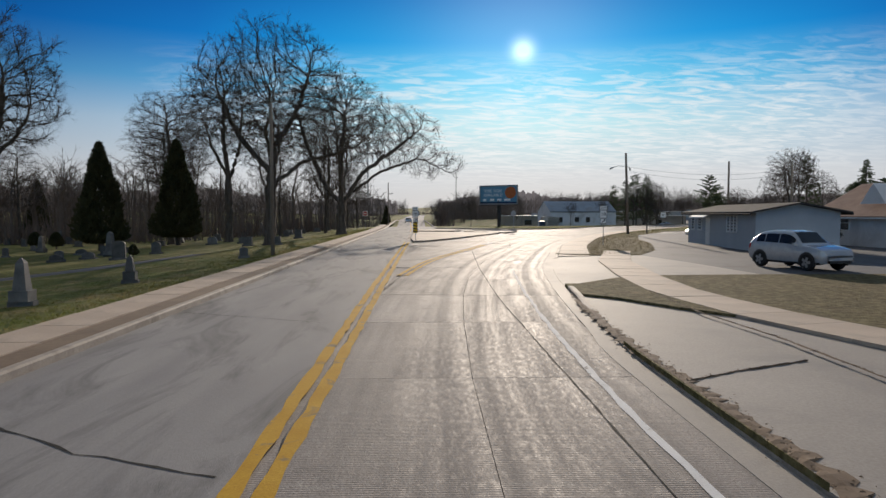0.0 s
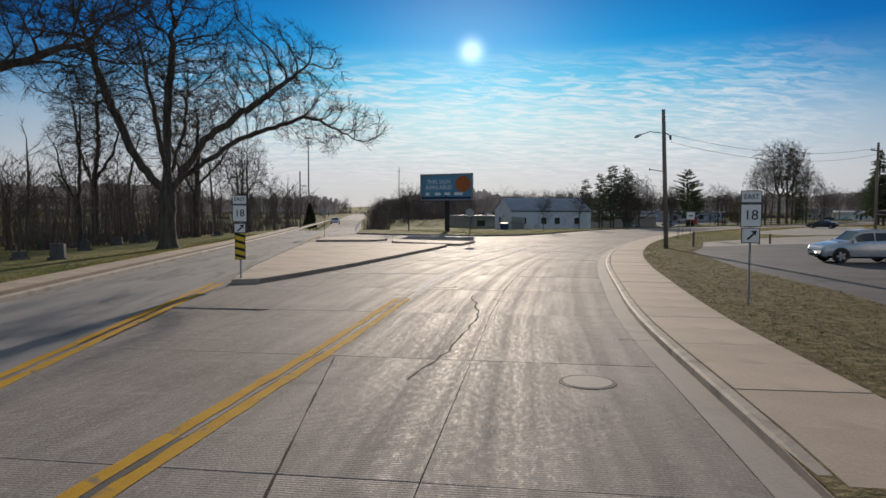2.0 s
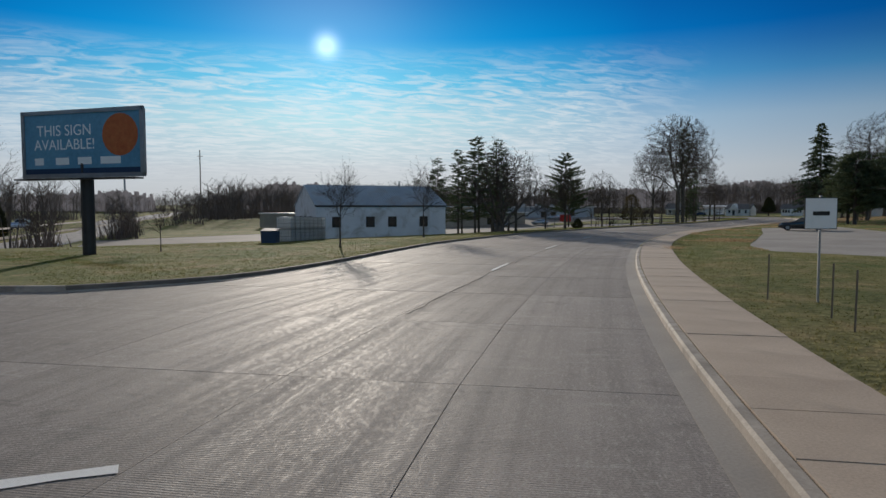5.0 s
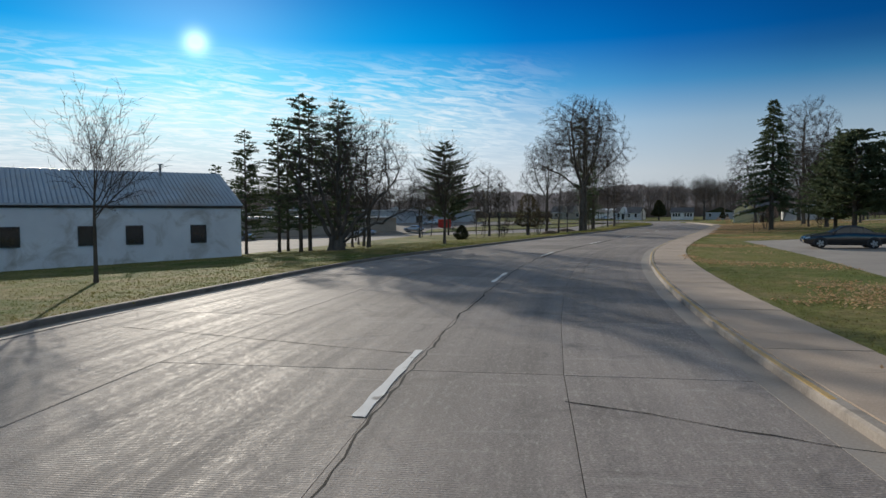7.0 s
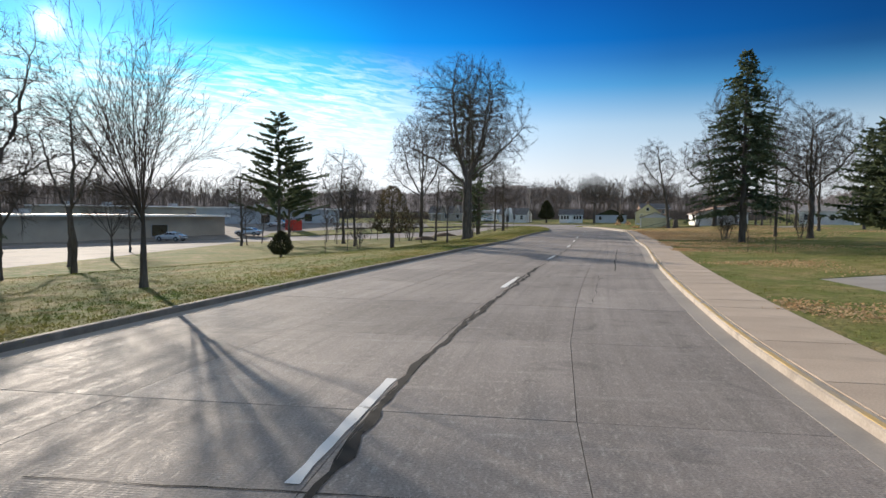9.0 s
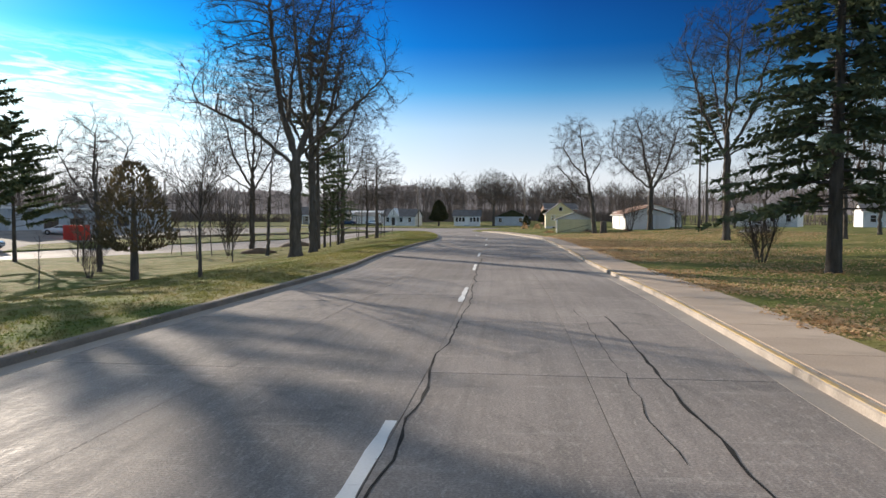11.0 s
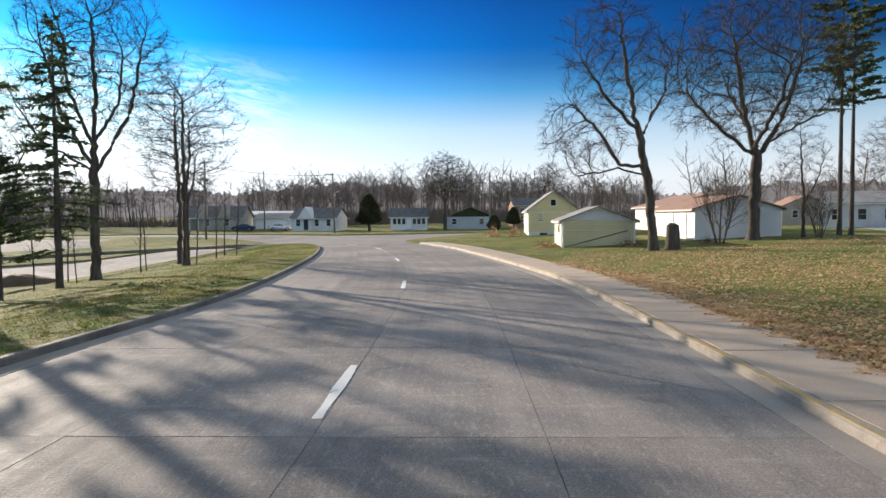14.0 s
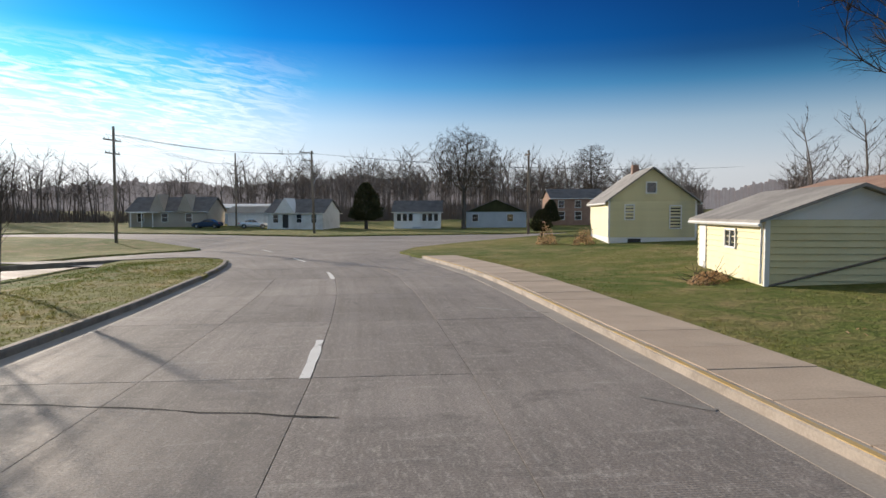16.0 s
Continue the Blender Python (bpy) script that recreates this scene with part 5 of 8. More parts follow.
# thin staked saplings by the earth mound
SAP = None
for k, (x, y, h) in enumerate(((145.8, 231.0, 4.2), (147.2, 231.4, 4.4), (148.4, 231.8, 3.8), (152.2, 231.6, 4.6), (153.6, 233.6, 4.4), (154.6, 230.2, 5.0), (155.6, 230.8, 4.6),
                               (159.0, 233.8, 4.8), (161.0, 234.2, 4.4), (161.4, 236.4, 5.4), (149.6, 236, 4.6), (108.5, 159.7, 1.8), (109.6, 158.4, 1.8), (104, 203, 3.2), (99, 199, 3.0))):
    rng = random.Random(70 + k)
    if SAP is None:
        SAP = thing("sapling", "thin bare sapling planted in the lawn", "sapling", group="saplings on the lawn")
        m = Mesh().tube([(0, 0, -0.1), (0.02, 0, 1.3), (-0.03, 0.03, 2.6), (0.02, 0, 4.0)], [0.045, 0.04, 0.03, 0.012], 6)
        part("trunk", m, BARK, SAP)
        tw = Mesh()
        for i in range(26):
            z = 1.4 + 2.4 * i / 26
            a = i * 2.4
            d = Vector((math.cos(a) * 0.5, math.sin(a) * 0.5, 0.7)) * rng.uniform(0.5, 1.0)
            tw.tube([(0, 0, z), tuple(Vector((0, 0, z)) + d)], [0.012, 0.005], 3, close=False)
        part("crown", tw, TWIG, SAP, "bare twigs")
        t = SAP
        t.matrix_basis = pose(x, y, height(x, y) + 0.1, 0, 0, 40 * k)
        sap0 = t
    else:
        t = copy_thing(sap0, Matrix.Translation((x, y, height(x, y) + 0.1)) @ Euler((rng.uniform(-.06, .06), rng.uniform(-.06, .06), k)).to_matrix().to_4x4() @ Matrix.Scale(h / 4.2, 4))


# conifers: whorls of drooping boughs that carry needle sprays
def spray(m, p, d, size, rng, n):
    side = d.cross(Vector((0, 0, 1)))
    if side.length < 1e-3:
        side = Vector((1, 0, 0))
    side.normalize()
    for k in range(n):
        a = (side * rng.uniform(-1, 1) + d * rng.uniform(0.1, 1.0) + Vector((0, 0, rng.uniform(-0.6, 0.45)))).normalized() * size * rng.uniform(0.55, 1.2)
        w = a.cross(Vector((rng.uniform(-1, 1), rng.uniform(-1, 1), rng.uniform(-1, 1)))).normalized() * size * 0.17
        m.add([p - w, p + w, p + a * 0.6 + w * 0.9, p + a, p + a * 0.6 - w * 0.9], [(0, 1, 2, 3, 4)])


def conifer(label, seed, h, base, width, r, droop, boughs, gap=1.0, mat=NEEDLE, power=0.85, size=0.5, dense=3):
    rng = random.Random(seed)
    t = thing("conifer", label, "conifer")
    limbs, leaves = Mesh().tube([(0, 0, -0.3), (0, 0, 0.2), (0.03, 0, h * 0.5), (0, 0, h)], [r * 1.4, r, r * 0.6, 0.02], 8, close=False), Mesh()
    for i in range(boughs):
        f = ((i + rng.random()) / boughs) ** 0.9
        z = base + (h - base) * f
        L = width * (1 - f) ** power * rng.uniform(0.5, 1.18) + 0.15
        if rng.random() > gap:
            continue
        a = rng.uniform(0, 2 * math.pi)
        out = Vector((math.cos(a), math.sin(a), 0))
        p0 = Vector((0, 0, z))
        pts = [p0]
        for s in (0.33, 0.66, 1.0):
            pts.append(p0 + out * L * s + Vector((0, 0, -droop * L * s * s + (0.30 * droop * L * max(0, s - 0.6))  + 0.12 * L * s * (1 - droop))))
        limbs.tube(pts, [0.035 * (1.3 - f), 0.028, 0.018, 0.006], 3, close=False)
        n = max(3, int(L / (size * 0.42)))
        for k in range(n):
            s = 0.22 + 0.78 * (k + rng.random()) / n
            q = min(int(s * 3), 2)
            p = pts[q].lerp(pts[q + 1], s * 3 - q)
            d = (pts[q + 1] - pts[q]).normalized()
            spray(leaves, p, d, size * (0.75 + 0.5 * (1 - s)), rng, dense)
    part("trunk", limbs, BARK, t, smooth=True)
    part("crown", leaves, mat, t, "dark green needle boughs")
    return t


def set_at(t, x, y, turn=0.0, s=1.0):
    m = Matrix.Translation((x, y, height(x, y) + 0.10)) @ Euler((0, 0, radians(turn))).to_matrix().to_4x4() @ Matrix.Scale(s, 4)
    t.matrix_basis = m
    return t


def again(t, x, y, turn=0.0, s=1.0):
    return copy_thing_at(t, x, y, turn, s)


def copy_thing_at(t, x, y, turn, s):
    keep = t.matrix_basis.copy()
    t.matrix_basis = Matrix.Identity(4)
    c = copy_thing(t, Matrix.Translation((x, y, height(x, y) + 0.10)) @ Euler((0, 0, radians(turn))).to_matrix().to_4x4() @ Matrix.Scale(s, 4))
    t.matrix_basis = keep
    return c


spruce = set_at(conifer("tall dark spruce with drooping boughs on the lawn", 1, 16.2, 2.4, 4.9, 0.30, 0.26, 265, size=0.44, dense=3, gap=0.92, power=0.72), 121.2, 166.6, 0)
spruce2 = set_at(conifer("thin dark spruce with gaps between its boughs", 2, 14.5, 2.6, 2.9, 0.2, 0.18, 130, size=0.40, gap=0.76, power=0.6), 146.2, 228.6, 30)
pine = set_at(conifer("open white pine with flat layered boughs", 3, 17.4, 4.0, 6.6, 0.26, -0.10, 84, power=0.5, size=0.52, dense=8, gap=0.92), 104.0, 220.6, 0)
pine2 = set_at(conifer("tall dark pine with sparse high boughs", 4, 24.0, 6.0, 3.4, 0.28, 0.0, 95, power=0.3, size=0.5, dense=5), 138.6, 222.8, 60)
again(pine, 110.0, 230, 100, 0.78)
again(pine, 142.4, 225.4, 220, 0.40)
high = set_at(conifer("tall pine with a bare trunk and a dark tuft of boughs", 8, 19.5, 9.5, 2.7, 0.20, 0.0, 50, power=0.3, size=0.5, dense=5), 187.6, 198.0, 30)
again(high, 188.8, 197.4, 170, 0.97)
group = conifer("ragged dark conifer in a close clump", 6, 12.5, 1.8, 2.7, 0.17, 0.02, 125, power=0.42, size=0.31, dense=3, gap=0.8)
set_at(group, 61.4, 175.2, 0)
for x, y, s, turn in ((58.6, 176.4, 0.92, 40), (61.4, 168.2, 1.06, 90), (63.2, 171.4, 1.1, 130), (64.6, 167.4, 1.02, 10), (59.4, 180, 0.84, 200), (66.0, 172.6, 0.98, 260), (57.0, 182.4, 0.74, 300), (63.0, 178, 0.95, 50)):
    again(group, x, y, turn, s)
# conifers and an evergreen mass behind the right-hand lot
broad = conifer("broad dark evergreen with a rounded crown", 7, 9.5, 1.8, 4.4, 0.25, 0.0, 190, power=0.35, size=0.45, dense=4)
set_at(broad, 107.5, 148.5, 0)
again(broad, 112, 146, 80, 1.05)
again(broad, 110.4, 152, 200, 0.8)
again(spruce, 78, 92, 80, 0.62)
again(spruce, 64, 40, 80, 0.6)
again(spruce2, 58, 44, 80, 0.6)
again(spruce2, 110, 128, 20, 0.9)

# dense cone-shaped cedars in the cemetery and clipped bush
def cedar(label, seed, h, w, mat=CEDAR, skirt=0.9, cat="cedar", name="cedar_tree", n=5200, size=0.32, power=0.75):
    rng = random.Random(seed)
    t = thing(name, label, cat)
    part("trunk", Mesh().tube([(0, 0, -0.2), (0, 0, h * 0.4), (0, 0, h * 0.9)], [0.18 * w / 1.6, 0.13 * w / 1.6, 0.02], 7, close=False), BARK, t)
    m = Mesh()
    for i in range(n):
        f = rng.random() ** 1.35
        z = skirt + (h - skirt) * f
        a = rng.uniform(0, 2 * math.pi)
        lob = 1 + 0.14 * math.sin(3 * a + z) + 0.1 * math.sin(7 * a - 2 * z)
        rr = w * (1 - f) ** power * lob * math.sqrt(rng.uniform(0.35, 1.0)) * min(1.0, 0.45 + (z - skirt) * 1.1)
        p = Vector((math.cos(a) * rr, math.sin(a) * rr, z))
        d = Vector((math.cos(a) * 0.5, math.sin(a) * 0.5, 1.0))
        u = (d + Vector((rng.uniform(-.5, .5), rng.uniform(-.5, .5), rng.uniform(-.5, .3)))).normalized() * size * rng.uniform(0.6, 1.3)
        v = u.cross(Vector((rng.uniform(-1, 1), rng.uniform(-1, 1), 0.2))).normalized() * size * 0.28
        m.add([p - v, p + v, p + u], [(0, 1, 2)])
    part("crown", m, mat, t, "dense foliage")
    return t


ced = set_at(cedar("dense dark cone-shaped cedar among the graves", 1, 11.0, 2.7, n=9000, size=0.42), -26.0, 67.5)
again(ced, -20.5, 74, 90, 1.05)
again(ced, -62, 120, 90, 0.9)
again(ced, -3.6, 196, 90, 0.6)
bush = set_at(cedar("small clipped dark bush on the lawn", 2, 2.3, 1.15, CEDAR, 0.42, "bush", "bush", 2600, 0.18, 0.5), 90.2, 190.6)
again(bush, 200, 237, 10, 0.9)
oakling = set_at(cedar("young tree that keeps its dull brown leaves", 3, 7.0, 2.4, DRYLEAF, 1.8, "tree", "young_tree", 2600, 0.26, 0.4), 108.4, 200.6)
con2 = set_at(cedar("dark rounded conifer by the road's end", 4, 6.8, 2.6, CEDAR, 1.4, "conifer", "conifer", 5000, 0.4, 0.5), 223, 281.9)
again(con2, 246.5, 264.0, 40, 0.62)


# ---- buildings ----
def window(parent, x, z, w, h, y=0.0, mat=TRIM, mullion=True, rot=0.0, depth=0.07):
    """A framed window on the local plane y (facing -y); x, z its lower left corner."""
    f = Mesh()
    b = 0.07
    for bx, bz, bw, bh in ((x - b, z - b, w + 2 * b, b), (x - b, z + h, w + 2 * b, b), (x - b, z, b, h), (x + w, z, b, h)):
        f.box(bx + bw / 2, y - depth / 2 - 0.01, bz, bw, depth, bh)
    if mullion:
        f.box(x + w / 2, y - 0.035, z + h / 2 - 0.02, w, 0.03, 0.04)
    win = part("window", f, mat, parent)
    part("pane", Mesh().box(x + w / 2, y - 0.012, z, w, 0.02, h), GLASS, win, "dark window glass")
    return win


def gable_house(name, label, cat, corner, along, width, depth, eave, rise, wall, roof, side=None, over=0.3, ridge="depth", group="", lift=0.0, low=0.5, gable=None, thick=0.10, edge=None):
    """A house with its front-left corner at corner, its front running along the angle (degrees); ridge across ('depth') or along ('width') the front."""
    z = height(*corner) + 0.1 + lift
    t = thing(name, label, cat, pose(corner[0], corner[1], z, 0, 0, along), group)
    m = Mesh()
    m.v = [(0, 0, -low), (width, 0, -low), (width, depth, -low), (0, depth, -low), (0, 0, eave), (width, 0, eave), (width, depth, eave), (0, depth, eave)]
    m.f = [(0, 1, 5, 4), (1, 2, 6, 5), (2, 3, 7, 6), (3, 0, 4, 7)]
    part("wall", m, wall, t)
    if ridge == "depth":
        ends = [[(0, 0, eave), (width, 0, eave), (width / 2, 0, eave + rise)], [(width, depth, eave), (0, depth, eave), (width / 2, depth, eave + rise)]]
        slopes = [((-over, -over), (width / 2, -over), (width / 2, depth + over), (-over, depth + over), width / 2), ((width + over, depth + over), (width / 2, depth + over), (width / 2, -over), (width + over, -over), width / 2)]
        drop = rise * over / (width / 2)
        pts = lambda q: [(q[0][0], q[0][1], eave - drop), (q[1][0], q[1][1], eave + rise), (q[2][0], q[2][1], eave + rise), (q[3][0], q[3][1], eave - drop)]
    else:
        ends = [[(0, depth, eave), (0, 0, eave), (0, depth / 2, eave + rise)], [(width, 0, eave), (width, depth, eave), (width, depth / 2, eave + rise)]]
        slopes = [((width + over, -over), (width + over, depth / 2), (-over, depth / 2), (-over, -over), 0), ((-over, depth + over), (-over, depth / 2), (width + over, depth / 2), (width + over, depth + over), 0)]
        drop = rise * over / (depth / 2)
        pts = lambda q: [(q[0][0], q[0][1], eave - drop), (q[1][0], q[1][1], eave + rise), (q[2][0], q[2][1], eave + rise), (q[3][0], q[3][1], eave - drop)]
    for e in ends:
        part("gable", Mesh().add(e, [(0, 1, 2)]), gable or wall, t)
    for q in slopes:
        p = [(x, y, zz + 0.015) for x, y, zz in pts(q)]
        up = [(x, y, zz + thick) for x, y, zz in p]
        rf = part("roof", Mesh().add(p + up, [(3, 2, 1, 0), (4, 5, 6, 7), (0, 1, 5, 4), (1, 2, 6, 5), (2, 3, 7, 6), (3, 0, 4, 7)]), roof, t)
        a, b = pts(q)[0], pts(q)[3]
        part("fascia", Mesh().tube([(a[0], a[1], a[2] - 0.03), (b[0], b[1], b[2] - 0.03)], 0.06, 4), edge or TRIM, rf)
    return t


def boards(t, width, z0, z1, step, mat, y=0.0, x0=0.0, seam=0.0):
    """Lap siding, board by board, on the local plane y."""
    n = int((z1 - z0) / step)
    me = Mesh().add([(0, -0.006, 0), (width, -0.006, 0), (width, -0.004, step - seam), (0, -0.004, step - seam), (0, -0.05, 0), (width, -0.05, 0)], [(4, 5, 2, 3), (0, 1, 5, 4)]).data("board", mat)
    for k in range(n):
        part("board", me, None, t, at=pose(x0, y, z0 + k * step))


def side_boards(t, length, z0, z1, step, mat, x=0.0, seam=0.0):
    """Lap siding on the local plane x (facing -x)."""
    n = int((z1 - z0) / step)
    me = Mesh().add([(-0.004, 0, step - seam), (-0.004, length, step - seam), (-0.05, length, 0), (-0.05, 0, 0), (-0.004, 0, 0), (-0.004, length, 0)], [(0, 1, 2, 3), (3, 2, 5, 4)]).data("board", mat)
    for k in range(n):
        part("board", me, None, t, at=pose(x, 0, z0 + k * step))


# darker yellow wall behind the boards paints the shadow lines in their seams
YSHADE = material("yellow_wall_seam_shade", (0.40, 0.35, 0.18), (0.48, 0.43, 0.24), 0.6, 0.8, 0.1, 30.0)
PALEROOF = material("weathered_grey_shingles", (0.24, 0.23, 0.22), (0.34, 0.325, 0.31), 1.0, 0.9, 0.6, 12.0, stains=(0.18, 0.17, 0.165))

# the yellow garage: gable front towards the road's bend
G_ANG = -56.3
gar = gable_house("garage", "small yellow lap-sided garage with a grey roof", "garage", (174.7, 213.7), G_ANG, 5.1, 7.4, 2.0, 0.95, YSHADE, PALEROOF, over=0.32, gable=WSIDE)
boards(gar, 5.1, 0.0, 2.0, 0.2, YSIDE, seam=0.012)
side_boards(gar, 7.4, 0.0, 2.0, 0.2, YSIDE, seam=0.014)
part("trim", Mesh().box(0.0, 0.0, 0.0, 0.14, 0.14, 1.98), TRIM, gar)
part("trim", Mesh().box(5.1, 0, 0, 0.12, 0.12, 1.98), TRIM, gar)
# a thin dark strip rises slantwise across the front boards
part("brace", Mesh().tube([(0.05, -0.07, 0.04), (4.6, -0.07, 1.25)], 0.035, 4), POLE, gar, "thin dark strip slanting across the front wall")
part("downpipe", Mesh().tube([(-0.1, 0.12, 1.9), (-0.12, 0.12, 0.1)], 0.04, 6), TRIM, gar)
wm = Mesh()
for bx, bz, bw, bh in ((2.6, 1.0, 1.2, 0.07), (2.6, 1.62, 1.2, 0.07), (2.6, 1.0, 0.07, 0.69), (3.73, 1.0, 0.07, 0.69), (3.17, 1.0, 0.06, 0.69)):
    wm.box(-0.05, bx + bw / 2, bz, 0.08, bw, bh)
gw = part("window", wm, TRIM, gar)
part("pane", Mesh().box(-0.035, 3.2, 1.05, 0.02, 1.1, 0.6), GLASS, gw, "dark window glass")
part("door", Mesh().box(-0.04, 6.6, 0.0, 0.06, 0.85, 1.85), TRIM, gar, "white side door")

# the yellow house
H_ANG = -55.0
yh = gable_house("house", "small yellow clapboard house with a white base", "house", (192.4, 227.4), H_ANG, 5.3, 8.6, 2.75, 1.95, YSIDE, PALEROOF, over=0.28)
boards(yh, 5.3, 0.45, 2.75, 0.2, YSIDE)
side_boards(yh, 8.6, 0.45, 2.75, 0.2, YSIDE)
part("base", Mesh().box(2.65, -0.012, -0.4, 5.34, 0.05, 0.8).box(-0.012, 4.3, -0.4, 0.05, 8.6, 0.8), TRIM, yh, "white painted base")
part("trim", Mesh().box(0, 0, 0.4, 0.12, 0.12, 2.3), TRIM, yh)
part("trim", Mesh().box(5.3, 0, 0.4, 0.12, 0.12, 2.3), TRIM, yh)
window(yh, 1.0, 1.55, 0.5, 0.85)
window(yh, 3.75, 1.0, 0.62, 1.35)
window(yh, 2.3, 3.2, 0.55, 0.62, mullion=False)
part("vent", Mesh().box(1.55, -0.05, 0.02, 0.8, 0.05, 0.3), DARK, yh, "dark basement grille")
part("chimney", Mesh().box(2.65, 5.6, 4.3, 0.45, 0.45, 1.0), BROWNROOF, yh, "brick chimney")

# the white garages with brown roofs
wg = gable_house("garage", "long white garage with a brown shingle roof", "garage", (181.9, 206.6), -53.0, 6.4, 12.0, 2.35, 0.95, WSIDE, BROWNROOF, over=0.3)
boards(wg, 6.4, 0.0, 2.35, 0.24, WSIDE)
part("door", Mesh().box(-0.03, 3.0, 0.05, 0.06, 2.4, 2.0), TRIM, wg, "white garage door")
part("door", Mesh().box(-0.03, 6.2, 0.05, 0.06, 2.4, 2.0), TRIM, wg, "white garage door")
wg2 = gable_house("house", "white bungalow with a wide brown roof", "house", (197, 214), -53, 9.0, 13, 2.6, 1.2, WSIDE, BROWNROOF, over=0.4)
window(wg2, 2, 1.0, 0.9, 1.0)
wh = gable_house("house", "white house with a pale roof beyond the lawn", "house", (220.6, 204.4), -82, 10.6, 9.0, 2.9, 1.4, WSIDE, PALEROOF, ridge="width", lift=0.0)
for x in (1.0, 3.6, 6.2, 8.8):
    window(wh, x, 1.0, 0.8, 1.2)
wh3 = gable_house("house", "white house behind garden trees", "house", (234, 186), -70, 9.0, 9.0, 3.0, 1.6, WSIDE, SHINGLE, ridge="width")
for x in (1.2, 4.0, 6.8):
    window(wh3, x, 1.0, 0.9, 1.2)
oh = gable_house("house", "small tan house among trees", "house", (246, 214), -60, 7, 7, 3.0, 1.6, BEIGE, BROWNROOF)
window(oh, 1.5, 1.2, 0.8, 1.1)

# houses across the end street
hw = gable_house("house", "small white house with a windowed front porch", "house", (227.4, 280.4), -50.5, 7.2, 7.0, 2.7, 1.6, WSIDE, SHINGLE, over=0.35, ridge="width")
for x in (0.5, 1.4, 2.3, 4.4, 5.3, 6.2):
    window(hw, x, 1.2, 0.62, 1.1, mullion=False)
part("door", Mesh().box(3.55, -0.04, 0.3, 0.9, 0.06, 2.0), TRIM, hw, "white front door")
part("steps", Mesh().box(3.55, -0.5, -0.2, 1.5, 0.9, 0.3).box(3.55, -0.3, 0.1, 1.3, 0.5, 0.2), GSIDE, hw, "blue-grey steps")
hb = gable_house("house", "white cottage with a dark blue-grey roof", "house", (214.2, 294.4), -62, 9.0, 7.0, 2.6, 1.9, WSIDE, SHINGLE, ridge="width", over=0.35)
window(hb, 1.0, 1.0, 0.8, 1.2), window(hb, 4.8, 1.0, 0.8, 1.2), window(hb, 7.2, 1.0, 0.8, 1.2)
part("door", Mesh().box(3.0, -0.04, 0.2, 0.9, 0.06, 2.0), DARK, hb, "dark front door")
part("dormer", Mesh().add([(1.4, -0.6, 2.4), (4.8, -0.6, 2.4), (3.1, -0.6, 4.7), (3.1, 3.2, 4.7), (1.4, 0.4, 2.5), (4.8, 0.4, 2.5)], [(0, 1, 2), (0, 2, 3, 4), (2, 1, 5, 3)]), WSIDE, hb, "white front gable")
hg = gable_house("house", "low house with a green gable", "house", (236.8, 273.6), -52, 9.5, 8.0, 2.5, 1.9, GSIDE, SHINGLE, over=0.35, gable=CEDAR)
window(hg, 1.0, 1.0, 0.9, 1.1), window(hg, 6.5, 1.0, 0.9, 1.1)
ht = gable_house("house", "tan house with twin pointed dormers", "house", (204, 318), -52, 13, 8, 2.7, 2.2, BEIGE, SHINGLE, ridge="width", over=0.4)
for x in (1.5, 5.5, 9.5):
    window(ht, x, 0.9, 1.0, 1.3)
for x in (4.0, 8.6):
    part("dormer", Mesh().add([(x - 0.3, -0.6, 2.5), (x + 2.3, -0.6, 2.5), (x + 1, -0.6, 5.4), (x + 1, 4, 5.4)], [(0, 1, 2), (0, 2, 3), (2, 1, 3)]), BEIGE, ht, "pointed dormer")
part("porch_roof", Mesh().box(3.2, -1.2, 2.3, 4.0, 2.2, 0.15), TRIM, ht)
for x in (1.4, 3.2, 5.0):
    part("post", Mesh().tube([(x, -2.1, -0.2), (x, -2.1, 2.35)], 0.06, 6), TRIM, ht)
hg2 = gable_house("garage", "low white garage with a tan roof", "garage", (217.8, 311), -55, 7, 6, 2.3, 1.0, WSIDE, BEIGE, ridge="width")
part("door", Mesh().box(2.0, -0.03, 0.05, 2.6, 0.06, 1.9), TRIM, hg2, "white garage door")
part("door", Mesh().box(5.0, -0.03, 0.05, 2.6, 0.06, 1.9), TRIM, hg2, "white garage door")
long1 = gable_house("warehouse", "long low pale building with a light roof", "building", (222, 330), -50, 26, 9, 3.2, 0.7, GSIDE, WSIDE, ridge="width")
hd = gable_house("house", "dark brown two-storey house", "house", (250, 266), -48, 9, 8, 4.6, 1.5, BROWNROOF, SHINGLE, ridge="width")
for x in (1.2, 4.0, 6.6):
    window(hd, x, 1.0, 1.0, 1.3), window(hd, x, 3.0, 0.9, 1.1)

# the white sheet-metal shed beside the road
S_ANG = 6.5
shed = gable_house("shed", "long white sheet-metal shed with a ribbed roof", "shed", (38.6, 161.2), S_ANG, 16.9, 11.0, 3.7, 2.5, SHEDW, METROOF, ridge="width", over=0.12, edge=DARK, lift=-0.7 - height(37.8, 161.2), low=2.0)
for x in (2.05, 6.3, 9.15, 13.35):
    f = window(shed, x, 1.1, 0.95, 1.15, mat=DARK, mullion=False)
part("beam", Mesh().box(8.45, -0.06, 3.5, 16.9, 0.08, 0.2), DARK, shed, "dark eaves trim")
